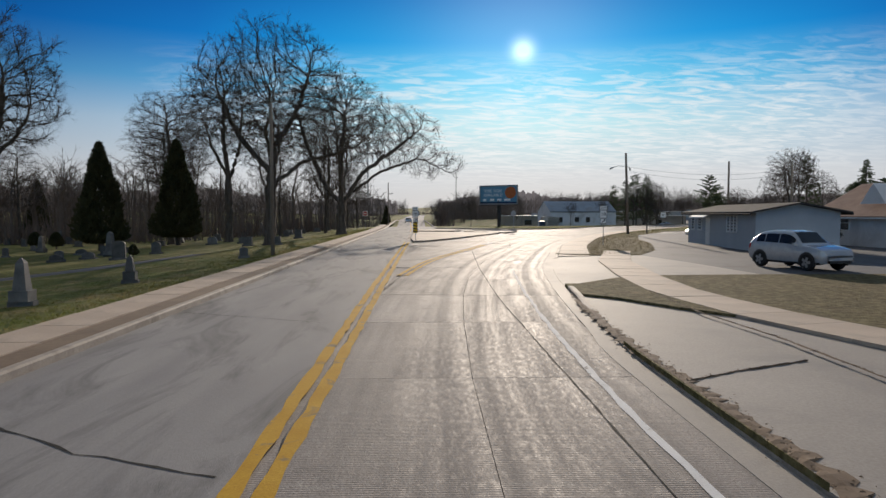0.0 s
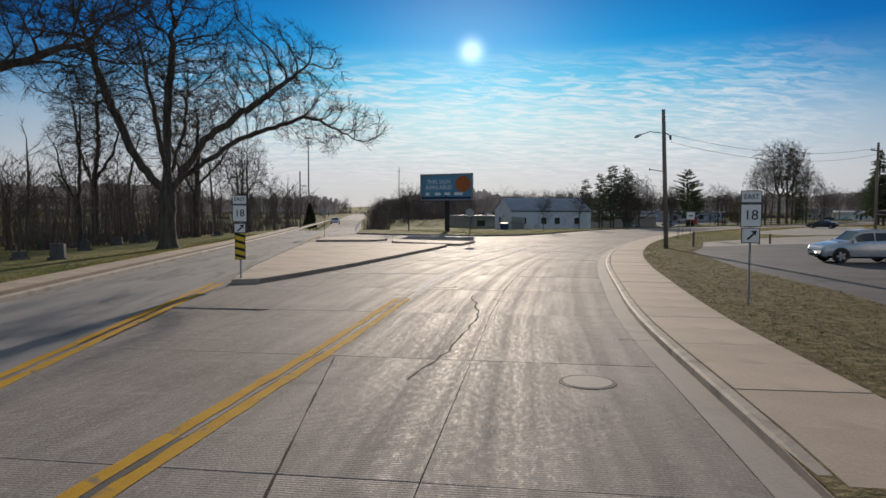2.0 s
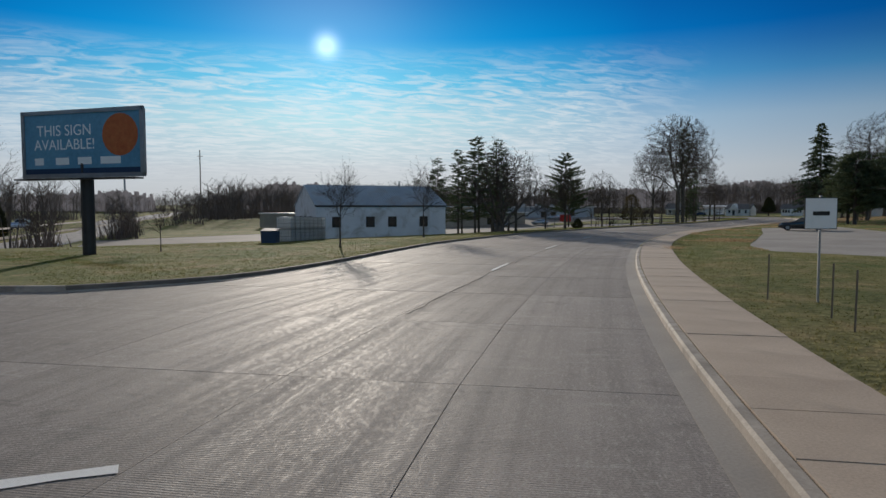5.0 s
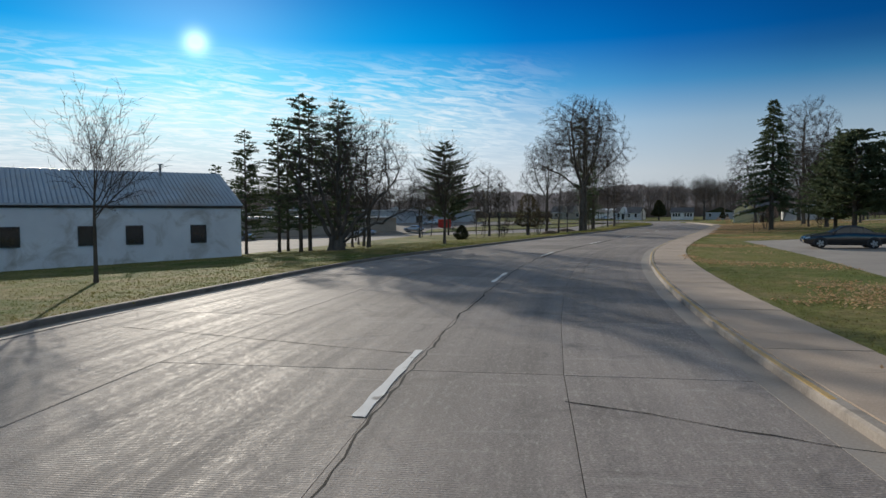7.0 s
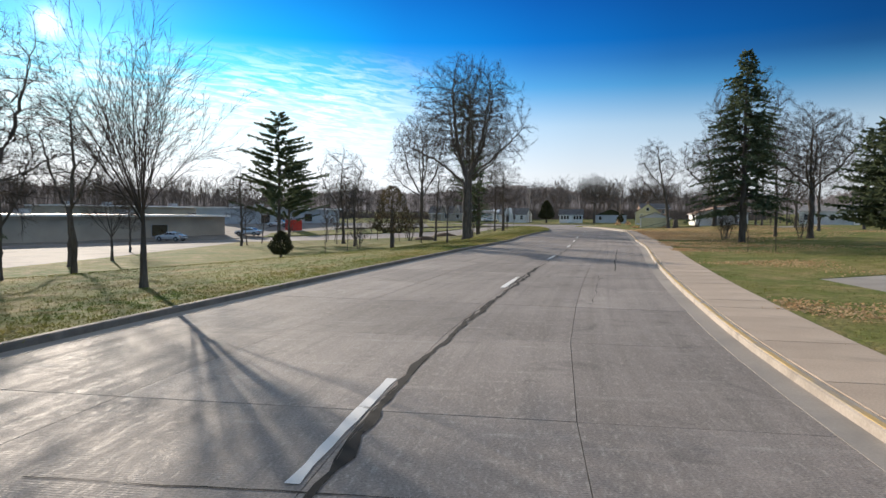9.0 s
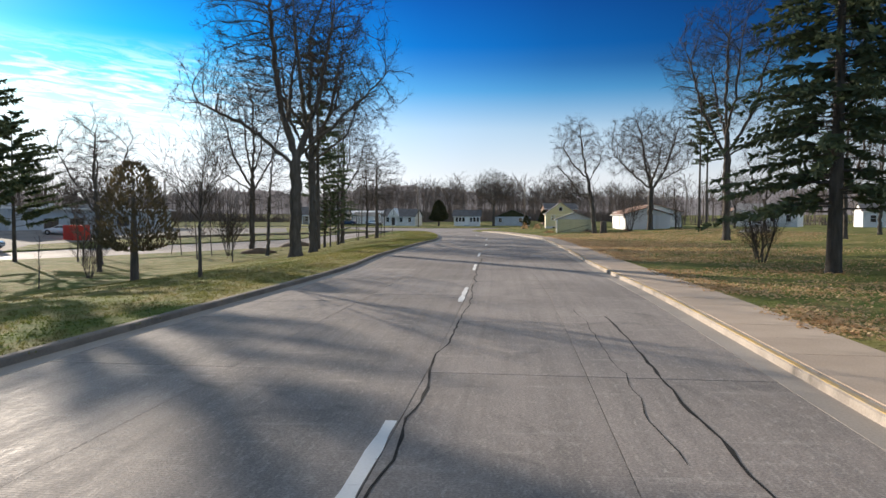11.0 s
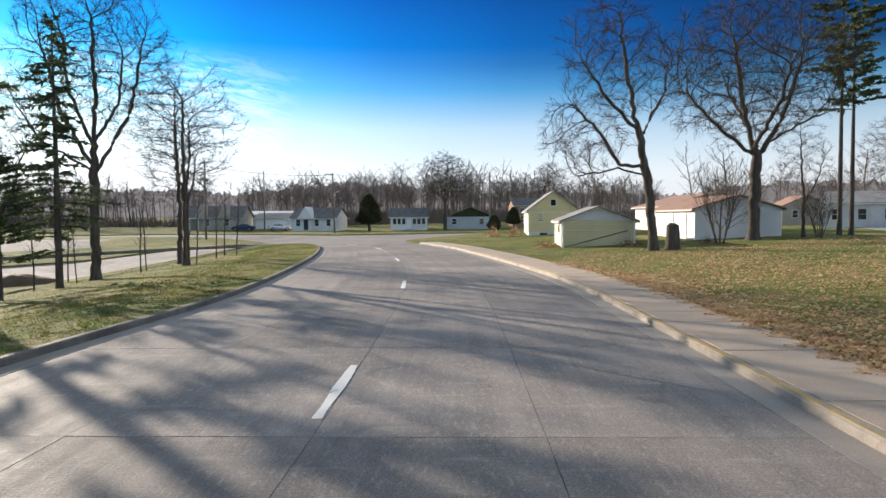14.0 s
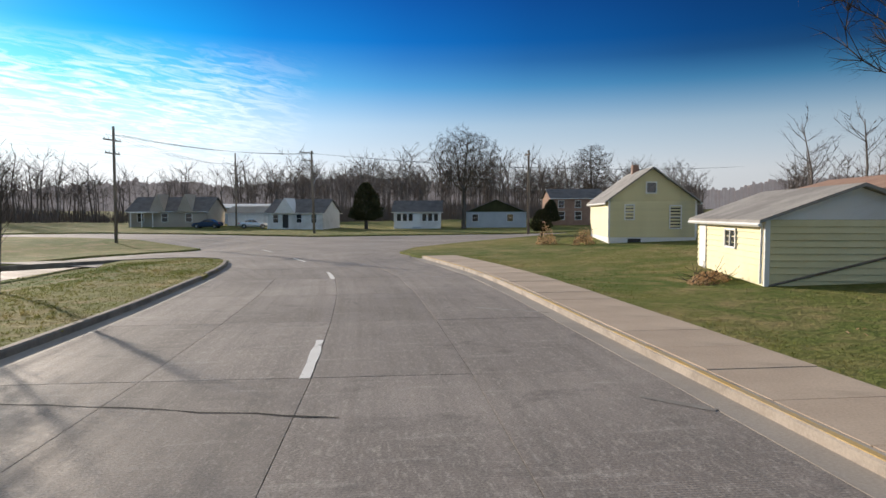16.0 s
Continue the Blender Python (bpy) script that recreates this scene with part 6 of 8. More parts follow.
for k in range(57):
    x = 0.15 + k * 0.295
    part("rib", Mesh().add([(x, -0.1, 3.79), (x + 0.05, -0.1, 3.84), (x + 0.1, -0.1, 3.79), (x, 5.5, 6.31), (x + 0.05, 5.5, 6.36), (x + 0.1, 5.5, 6.31)], [(0, 1, 4, 3), (1, 2, 5, 4)]), METROOF, shed)
part("flue", Mesh().tube([(12.4, 4.8, 5.6), (12.4, 4.8, 6.8)], 0.09, 8).box(12.4, 4.8, 6.8, 0.3, 0.3, 0.08), STEEL, shed, "metal roof flue")
for y, w, z, h, n in ((2.6, 1.0, 0.2, 2.2, "door"), (5.2, 1.0, 1.2, 1.2, "window"), (7.4, 0.9, 1.2, 1.2, "window")):
    part(n, Mesh().box(-0.03, y, z, 0.06, w, h), DARK, shed, "dark opening in the gable wall")

# the low office on the right of the first stretch
off = gable_house("office", "low grey-blue office with a shallow grey roof", "office", (29.6, 53.4), -95.5, 14.0, 5.2, 2.5, 0.5, GSIDE, DARKROOF, ridge="width", over=0.5, edge=DARKROOF)
for x, w in ((0.9, 0.8), (2.6, 0.9), (9.1, 0.55), (9.75, 0.55), (10.4, 0.55)):
    window(off, x, 1.15, w, 1.05, mullion=False)
part("door", Mesh().box(5.0, -0.04, 0.05, 0.95, 0.06, 2.05), TRIM, off, "pale front door")
part("awning", Mesh().add([(3.0, -0.9, 2.15), (6.4, -0.9, 2.15), (6.4, 0, 2.5), (3.0, 0, 2.5), (3.0, -0.9, 2.07), (6.4, -0.9, 2.07), (6.4, 0, 2.42), (3.0, 0, 2.42)],
                          [(0, 1, 2, 3), (7, 6, 5, 4), (0, 4, 5, 1), (1, 5, 6, 2), (3, 7, 4, 0)]), TRIM, off, "pale awning")
boards(off, 14.0, 0.0, 2.5, 0.22, GSIDE)
wb = gable_house("house", "white house with a brown roof and gable dormer", "house", (38.6, 50.5), -84, 12, 9, 2.3, 2.4, WSIDE, BROWNROOF, ridge="width", over=0.4)
window(wb, 3.0, 1.2, 0.9, 1.0)
part("dormer", Mesh().add([(4.4, 0.4, 3.1), (6.8, 0.4, 3.1), (5.6, 0.4, 4.6), (5.6, 3.6, 4.6)], [(0, 1, 2), (0, 2, 3), (2, 1, 3)]), TRIM, wb, "white gable dormer")
again(bush, 37.4, 46.4, 0, 0.8)


# strip of low shops across the lot
def shops(x, y, ang, width, depth, h, wall, label, bays):
    z = height(x, y) + 0.05
    t = thing("shop_row", label, "building", pose(x, y, z, 0, 0, ang))
    part("wall", Mesh().box(width / 2, depth / 2, -0.6, width, depth, h + 0.6), wall, t)
    part("roof", Mesh().box(width / 2, depth / 2 - 0.4, h, width + 0.6, depth + 1.4, 0.3), WSIDE, t, "pale flat roof edge")
    rng = random.Random(int(width))
    for k in range(bays):
        if rng.random() < 0.55:
            continue
        bx = width * (k + 0.5) / bays
        w = width / bays * 0.55
        window(t, bx - w / 2, 0.5 if rng.random() < 0.6 else 0.1, w, 1.8, mat=STEEL, mullion=False)
    for k in range(4):
        part("roof_unit", Mesh().box(width * (k + 0.6) / 4.4, depth * 0.5, h + 0.3, 1.8, 1.4, 0.8), STEEL, t, "metal roof unit")
    return t


shops(42, 232, 17.2, 70, 18, 3.6, BEIGE, "long low beige shop row across the lot", 14)
shops(122, 278, 22, 34, 14, 3.4, GSIDE, "low grey-blue shop row with a pale roof", 7)
shops(92, 300, 20, 40, 16, 3.6, BEIGE, "far low beige building", 8)
rb = thing("container", "red steel container at the lot's edge", "container", pose(125.5, 260, height(125.5, 260), 0, 0, 20))
part("box", Mesh().box(0, 0, 0, 2.6, 2.0, 2.1), RED, rb)
part("door", Mesh().box(-0.62, -1.02, 0.12, 1.1, 0.04, 1.85), RED, rb)
part("door", Mesh().box(0.62, -1.02, 0.12, 1.1, 0.04, 1.85), RED, rb)


# ---- posts, signs and wires ----
def letters(text, size, mat, parent, at, name="lettering", align="CENTER"):
    cu = bpy.data.curves.new(name, "FONT")
    cu.body, cu.size, cu.align_x, cu.align_y, cu.extrude = text, size, align, "CENTER", 0.003
    tmp = bpy.data.objects.new("tmp", cu)
    me = bpy.data.meshes.new_from_object(tmp)
    bpy.data.objects.remove(tmp)
    me.materials.clear()
    me.materials.append(mat)
    return part(name, me, None, parent, at=at)


def utility_pole(x, y, h, label, arms=(), lean=(0, 0), r=0.15, turn=0.0):
    t = thing("utility_pole", label, "utility pole", pose(x, y, height(x, y) + 0.1, lean[0], lean[1], turn))
    part("pole", Mesh().tube([(0, 0, -0.5), (0, 0, h * 0.5), (0, 0, h)], [r, r * 0.88, r * 0.72], 10), POLE, t, smooth=True)
    for z, w, off in arms:
        a = part("crossarm", Mesh().box(off, 0.14, z, w, 0.09, 0.11), POLE, t)
        for k in (-0.45, -0.2, 0.2, 0.45):
            part("insulator", Mesh().tube([(off + k * w, 0.14, z + 0.11), (off + k * w, 0.14, z + 0.26)], [0.03, 0.045], 6), STEEL, a)
    return t


up1 = utility_pole(31.5, 76.2, 9.6, "weathered wooden utility pole with a street lamp", (), (0, -2.2), 0.17, -25)
arm = part("lamp_arm", Mesh().tube([(-0.1, 0, 8.0), (-0.9, 0, 8.15), (-1.5, 0, 8.0)], 0.03, 6), STEEL, up1)
part("lamp_head", Mesh().tube([(-1.45, 0, 8.02), (-1.75, 0, 7.9), (-1.95, 0, 7.8)], [0.05, 0.11, 0.06], 8), STEEL, arm, "grey street lamp head")
part("bracket", Mesh().tube([(-0.1, 0, 5.35), (-1.0, 0, 5.55)], 0.035, 6).box(-1.0, 0, 5.45, 0.06, 0.06, 0.2), STEEL, up1)
part("transformer_bracket", Mesh().tube([(0.1, 0, 8.0), (0.45, 0, 7.75)], 0.04, 6).box(0.42, 0, 7.5, 0.14, 0.14, 0.3), DARK, up1)
utility_pole(37.6, 63.5, 7.6, "plain wooden pole behind the office", (), r=0.12)
pl = utility_pole(-1.6, 36.8, 8.8, "slim wooden pole on the cemetery verge", (), r=0.12)
utility_pole(-0.2, 141, 9.6, "wooden pole with a lamp arm on the verge", ((7.2, 1.0, 0.5),), r=0.13)
p1 = utility_pole(181.0, 270.6, 10.6, "tall pole with two crossarms on the grass strip", ((9.3, 2.4, 0), (8.1, 2.0, 0)), turn=30)
p2 = utility_pole(215.0, 304, 12.0, "tall pole with a crossarm beside the street", ((9.9, 2.4, 0), (8.6, 1.4, 0)), turn=30)
p3 = utility_pole(204.6, 271.4, 9.8, "leaning pole with paired crossarms and a lamp", ((9.5, 3.0, -0.9), (8.6, 2.6, -0.8)), (0, -2.5), turn=20)
part("lamp_arm", Mesh().tube([(0, 0, 5.6), (1.2, 0.3, 6.5), (2.6, 0.6, 6.8)], 0.04, 6).box(2.7, 0.6, 6.72, 0.5, 0.2, 0.1), STEEL, p3, "curved lamp arm")
utility_pole(212, 246, 8.5, "wooden pole behind the yellow house", ((8.0, 1.2, 0),), turn=60)
utility_pole(139, 262, 9, "wooden pole in the lot", ((8.3, 1.8, 0),), turn=60)
utility_pole(22, 294, 20.5, "tall slim pole beside the far road", ((18.6, 1.6, 0),), r=0.2)
utility_pole(60, 92, 9.4, "wooden pole beyond the lots", ((8.6, 1.8, 0),), turn=20)
lp = thing("light_mast", "tall light mast with a cluster of lamps", "light mast", pose(-50, 700, 0))
part("mast", Mesh().tube([(0, 0, 0), (0, 0, 76)], [0.9, 0.55], 8), STEEL, lp)
part("lamp_ring", Mesh().box(0, 0, 75, 5.0, 5.0, 1.6), STEEL, lp)


def wire(a, b, sag, label="thin overhead wire"):
    n = 12
    pts = [(a[0] + (b[0] - a[0]) * k / n, a[1] + (b[1] - a[1]) * k / n, a[2] + (b[2] - a[2]) * k / n - sag * 4 * (k / n) * (1 - k / n)) for k in range(n + 1)]
    return tagged(part("overhead_wire", Mesh().tube(pts, 0.012, 4), DARK), label, "wire")


wire((31.8, 76.5, 8.0), (60, 92, 9.0), 0.9, "thin overhead wire from the lamp pole")
wire((31.8, 76.5, 7.5), (60, 92, 8.4), 1.0, "thin overhead wire from the lamp pole")
for o in (-0.8, 0.0, 0.8):
    wire((181.0 + o, 270.6, 9.7), (215.0 + o, 304, 10.6), 0.8, "overhead wire between street poles")
    wire((204.4 + o * 0.6, 271.4, 9.6), (181.0 + o, 270.6, 9.7), 0.6, "overhead wire between street poles")
    wire((204.4 + o * 0.6, 271.4, 9.6), (262, 240 + o, 9.6), 1.0, "overhead wire along the end street")


def sign_post(x, y, turn, h, label, plates, r=0.03):
    """A post with flat plates: (width, height, centre z, material, border material or None)."""
    t = thing("road_sign", label, "road sign", pose(x, y, max(height(x, y) + 0.1, 0.0), 0, 0, turn))
    part("post", Mesh().tube([(0, 0, -0.2), (0, 0, h)], r, 6), STEEL, t)
    made = []
    for k, (w, hh, z, mat, edge) in enumerate(plates):
        y0 = -0.045
        if edge:
            part("border", Mesh().box(0, y0 + 0.006, z - hh / 2 - 0.02, w + 0.04, 0.008, hh + 0.04), edge, t)
        made.append(part("plate", Mesh().box(0, y0, z - hh / 2, w, 0.012, hh), mat, t))
    return t, made


SIGNW = material("sign_white", (0.78, 0.78, 0.77), (0.84, 0.84, 0.83), 1.0, 0.5, 0.0, 10.0)
SIGNY = material("sign_yellow", (0.75, 0.50, 0.03), (0.70, 0.46, 0.03), 1.0, 0.5, 0.0, 10.0)
face = lambda z, y=-0.056: pose(0, y, z, 90, 0, 0)
s1, _ = sign_post(6.5, 56.2, -8, 3.0, "route sign over a black and yellow hazard board", ((0.48, 0.28, 2.84, SIGNW, BLACK), (0.48, 0.56, 2.36, SIGNW, BLACK), (0.38, 0.3, 1.84, SIGNW, BLACK), (0.34, 0.92, 1.2, SIGNY, BLACK)))
letters("EAST", 0.17, BLACK, s1, face(2.86))
letters("18", 0.36, BLACK, s1, face(2.36))
part("arrow", Mesh().add([(-0.1, -0.056, 1.75), (0.06, -0.056, 1.9), (0.0, -0.056, 1.95), (0.14, -0.056, 1.97), (0.13, -0.056, 1.82), (0.1, -0.056, 1.87), (-0.06, -0.056, 1.72)], [(0, 1, 5, 6), (1, 2, 3, 4, 5)]), BLACK, s1)
for k in range(4):
    z = 0.78 + k * 0.25
    part("stripe", Mesh().add([(-0.17, -0.053, z + 0.06), (0.17, -0.053, z - 0.03), (0.17, -0.053, z + 0.07), (-0.17, -0.053, z + 0.16)], [(0, 1, 2, 3)]), BLACK, s1)
s2, _ = sign_post(20.9, 48.2, -14, 3.0, "white route sign on a thin steel post", ((0.48, 0.28, 2.84, SIGNW, BLACK), (0.48, 0.56, 2.36, SIGNW, BLACK), (0.42, 0.36, 1.84, SIGNW, BLACK)))
letters("EAST", 0.17, BLACK, s2, face(2.84))
letters("18", 0.36, BLACK, s2, face(2.36))
part("arrow", Mesh().add([(-0.1, -0.056, 1.75), (0.06, -0.056, 1.9), (0.0, -0.056, 1.95), (0.14, -0.056, 1.97), (0.13, -0.056, 1.82), (0.1, -0.056, 1.87), (-0.06, -0.056, 1.72)], [(0, 1, 5, 6), (1, 2, 3, 4, 5)]), BLACK, s2)
s3, _ = sign_post(19.6, 89.0, 170, 2.9, "back of a stop sign on the island", (), 0.035)
oct_ = [(0.38 * math.cos(radians(22.5 + 45 * k)), 0.38 * math.sin(radians(22.5 + 45 * k))) for k in range(8)]
part("plate", Mesh().add([(x, -0.04, 2.45 + z) for x, z in oct_] + [(x, -0.055, 2.45 + z) for x, z in oct_], [tuple(range(8)), tuple(range(15, 7, -1))]), STEEL, s3, "grey sign back")
s4, _ = sign_post(-1.6, 99.6, -4, 2.9, "red and white no-entry sign on the verge", ((0.75, 0.75, 2.5, SIGNW, None),))
disc = [(0.34 * math.cos(k * math.pi / 10), 0.34 * math.sin(k * math.pi / 10)) for k in range(20)]
part("disc", Mesh().add([(x, -0.056, 2.5 + z) for x, z in disc], [tuple(range(20))]), RED, s4, "red disc")
part("bar", Mesh().box(0, -0.06, 2.44, 0.5, 0.004, 0.12), SIGNW, s4, "white bar")
s5, _ = sign_post(6.4, 100.6, 175, 3.0, "grey back of two sign plates", ((0.5, 0.7, 2.5, STEEL, None),))
s6, _ = sign_post(42.4, 94.6, -22, 2.7, "white square sign on a thin post", ((0.75, 0.75, 2.25, SIGNW, BLACK),))
part("bar", Mesh().box(0, -0.056, 2.2, 0.4, 0.004, 0.1), BLACK, s6)
for x, y, h in ((34.3, 77.8, 1.15), (42.0, 82.2, 0.8), (43.7, 83.4, 0.8)):
    b = thing("bollard", "short dark wooden post beside the lot", "post", pose(x, y, 0.1))
    part("post", Mesh().tube([(0, 0, -0.1), (0, 0, h)], [0.09, 0.085], 8), POLE, b)
for x, y in ((40.6, 92.6), (38.9, 90.0), (39.6, 91.2), (41.6, 95.4)):
    b = thing("marker_stake", "thin pale stake in the grass", "stake", pose(x, y, 0.1))
    part("stake", Mesh().tube([(0, 0, -0.1), (0.02, 0, 1.2)], 0.02, 5), POLE, b)
hy = thing("fire_hydrant", "orange-red fire hydrant beside the street", "hydrant", pose(190.9, 202.8, height(190.9, 202.8) + 0.1))
part("barrel", Mesh().tube([(0, 0, 0), (0, 0, 0.5), (0, 0, 0.62), (0, 0, 0.7)], [0.11, 0.1, 0.13, 0.04], 10), RED, hy)
part("outlet", Mesh().tube([(-0.2, 0, 0.42), (0.2, 0, 0.42)], 0.06, 8), RED, hy)

# the billboard
bb = thing("billboard", "large blue billboard on a single dark pole", "billboard", pose(21.2, 121.6, 0.0, 0, 0, -35.5))
part("pole", Mesh().tube([(0, 0.3, -0.3), (0, 0.3, 5.0)], [0.34, 0.34], 12), DARK, bb)
part("catwalk", Mesh().box(0, -0.35, 4.12, 8.0, 0.6, 0.08), DARK, bb)
part("back_frame", Mesh().box(0, 0.18, 4.35, 7.8, 0.25, 3.4), STEEL, bb)
fr = Mesh()
for bx, bz, bw, bh in ((0, 4.25, 8.1, 0.22), (0, 7.65, 8.1, 0.2), (-3.95, 4.25, 0.2, 3.6), (3.95, 4.25, 0.2, 3.6)):
    fr.box(bx, 0, bz, bw, 0.16, bh)
part("frame", fr, STEEL, bb, "grey frame")
part("panel", Mesh().box(0, 0.02, 4.4, 7.8, 0.06, 3.3), BILLB, bb, "blue printed panel")
LETTER = material("billboard_pale", (0.78, 0.82, 0.85), (0.82, 0.86, 0.88), 1.0, 0.6, 0.0, 5.0)
ORANGE = material("billboard_orange", (0.38, 0.10, 0.03), (0.46, 0.15, 0.05), 3.0, 0.6, 0.0, 5.0)
letters("THIS SIGN", 0.82, LETTER, bb, pose(-1.15, -0.02, 6.75, 90, 0, 0))
letters("AVAILABLE!", 0.80, LETTER, bb, pose(-1.15, -0.02, 6.0, 90, 0, 0))
fl = [(2.55 + 1.15 * math.cos(k * math.pi / 12), 6.45 + 1.1 * math.sin(k * math.pi / 12)) for k in range(24)]
part("emblem", Mesh().add([(x, -0.02, z) for x, z in fl], [tuple(range(24))]), ORANGE, bb, "orange round emblem")
for x, w in ((-2.9, 0.6), (-1.3, 0.9), (0.2, 0.9), (1.9, 1.3)):
    part("text_bar", Mesh().box(x, -0.02, 4.95, w, 0.01, 0.38), LETTER, bb)
part("stripe", Mesh().box(0, -0.015, 4.45, 7.7, 0.01, 0.3), BLUE, bb)


# dumpster and stacked liquid totes by the shed
du = thing("dumpster", "dark blue steel waste container with a lid", "dumpster", pose(31.6, 133.4, height(31.6, 133.4) + 0.05, 0, 0, -20))
part("bin", Mesh().box(0, 0, 0, 1.1, 1.0, 0.95, taper=1.06), BLUE, du)
part("lid", Mesh().add([(-0.6, -0.56, 0.95), (0.6, -0.56, 0.95), (0.6, 0.56, 1.12), (-0.6, 0.56, 1.12), (-0.6, -0.56, 1.0), (0.6, -0.56, 1.0), (0.6, 0.56, 1.17), (-0.6, 0.56, 1.17)],
                       [(3, 2, 1, 0), (4, 5, 6, 7), (0, 1, 5, 4), (1, 2, 6, 5), (2, 3, 7, 6), (3, 0, 4, 7)]), BLUE, du)
PLAST = material("white_plastic", (0.74, 0.75, 0.76), (0.82, 0.82, 0.82), 1.0, 0.5, 0.05, 10.0, thin=0.35)
tote = thing("liquid_tote", "white plastic tote in a wire cage", "tote", group="stacked totes")
part("tank", Mesh().box(0, 0, 0.14, 0.96, 0.96, 0.86), PLAST, tote)
part("pallet", Mesh().box(0, 0, 0, 1.02, 1.02, 0.13), STEEL, tote)
cg = Mesh()
for k in range(6):
    o = -0.5 + 0.2 * k
    for s in (-0.5, 0.5):
        cg.tube([(o, s, 0.1), (o, s, 1.04)], 0.012, 4)
        cg.tube([(s, o, 0.1), (s, o, 1.04)], 0.012, 4)
for z in (0.2, 0.48, 0.76, 1.04):
    for s in (-0.5, 0.5):
        cg.tube([(-0.5, s, z), (0.5, s, z)], 0.012, 4)
        cg.tube([(s, -0.5, z), (s, 0.5, z)], 0.012, 4)
part("cage", cg, STEEL, tote)
spots = []
for k in range(1, 9):
    x, y = 32.7 + 0.5 * k, 136.4 + 1.0 * k
    spots += [(x, y, 0), (x, y, 1)]
    if 2 < k < 7:
        spots += [(x - 1.0, y + 0.52, 0), (x - 1.0, y + 0.52, 1)]
for k in range(5):
    spots += [(36.5 + 0.24 * k, 149.2 + 1.14 * k, 0), (36.5 + 0.24 * k, 149.2 + 1.14 * k, 1)]
for i, (x, y, lv) in enumerate(spots):
    m = pose(x, y, height(x, y) + 0.06 + 1.06 * lv, 0, 0, 64)
    if i == 0:
        tote.matrix_basis = m
    else:
        copy_thing(tote, m)


# ---- vehicles ----
CARS = {
    # stations along the length (0 rear, 1 front): sill, belt and top heights, half-width factor of the top
    "suv": dict(x=(0.0, 0.02, 0.07, 0.16, 0.30, 0.48, 0.58, 0.70, 0.74, 0.86, 0.95, 0.985, 1.0), sill=(0.48, 0.36, 0.30, 0.26, 0.25, 0.25, 0.25, 0.25, 0.25, 0.26, 0.28, 0.33, 0.45),
                belt=(0.80, 0.98, 1.08, 1.08, 1.06, 1.04, 1.02, 1.00, 0.99, 0.94, 0.84, 0.74, 0.62), top=(0.84, 1.06, 1.34, 1.58, 1.66, 1.66, 1.60, 1.14, 1.06, 0.99, 0.90, 0.79, 0.65),
                wide=(0.90, 0.95, 0.98, 1.0, 1.0, 1.0, 1.0, 1.0, 1.0, 0.985, 0.94, 0.88, 0.78), rear=(0.025, 0.14), screen=(0.585, 0.70), glass=(0.12, 0.645), axles=(0.19, 0.80), wheel=0.35),
    "saloon": dict(x=(0.0, 0.02, 0.08, 0.17, 0.30, 0.42, 0.54, 0.68, 0.72, 0.86, 0.95, 0.985, 1.0), sill=(0.48, 0.36, 0.30, 0.24, 0.22, 0.22, 0.22, 0.22, 0.22, 0.23, 0.26, 0.31, 0.42),
                   belt=(0.74, 0.88, 0.94, 0.95, 0.95, 0.94, 0.93, 0.91, 0.90, 0.84, 0.74, 0.66, 0.54), top=(0.77, 0.93, 0.99, 1.02, 1.34, 1.43, 1.41, 1.00, 0.96, 0.89, 0.79, 0.70, 0.57),
                   wide=(0.90, 0.95, 0.98, 1.0, 1.0, 1.0, 1.0, 1.0, 1.0, 0.985, 0.94, 0.88, 0.78), rear=(0.18, 0.29), screen=(0.56, 0.675), glass=(0.22, 0.62), axles=(0.19, 0.81), wheel=0.32)}


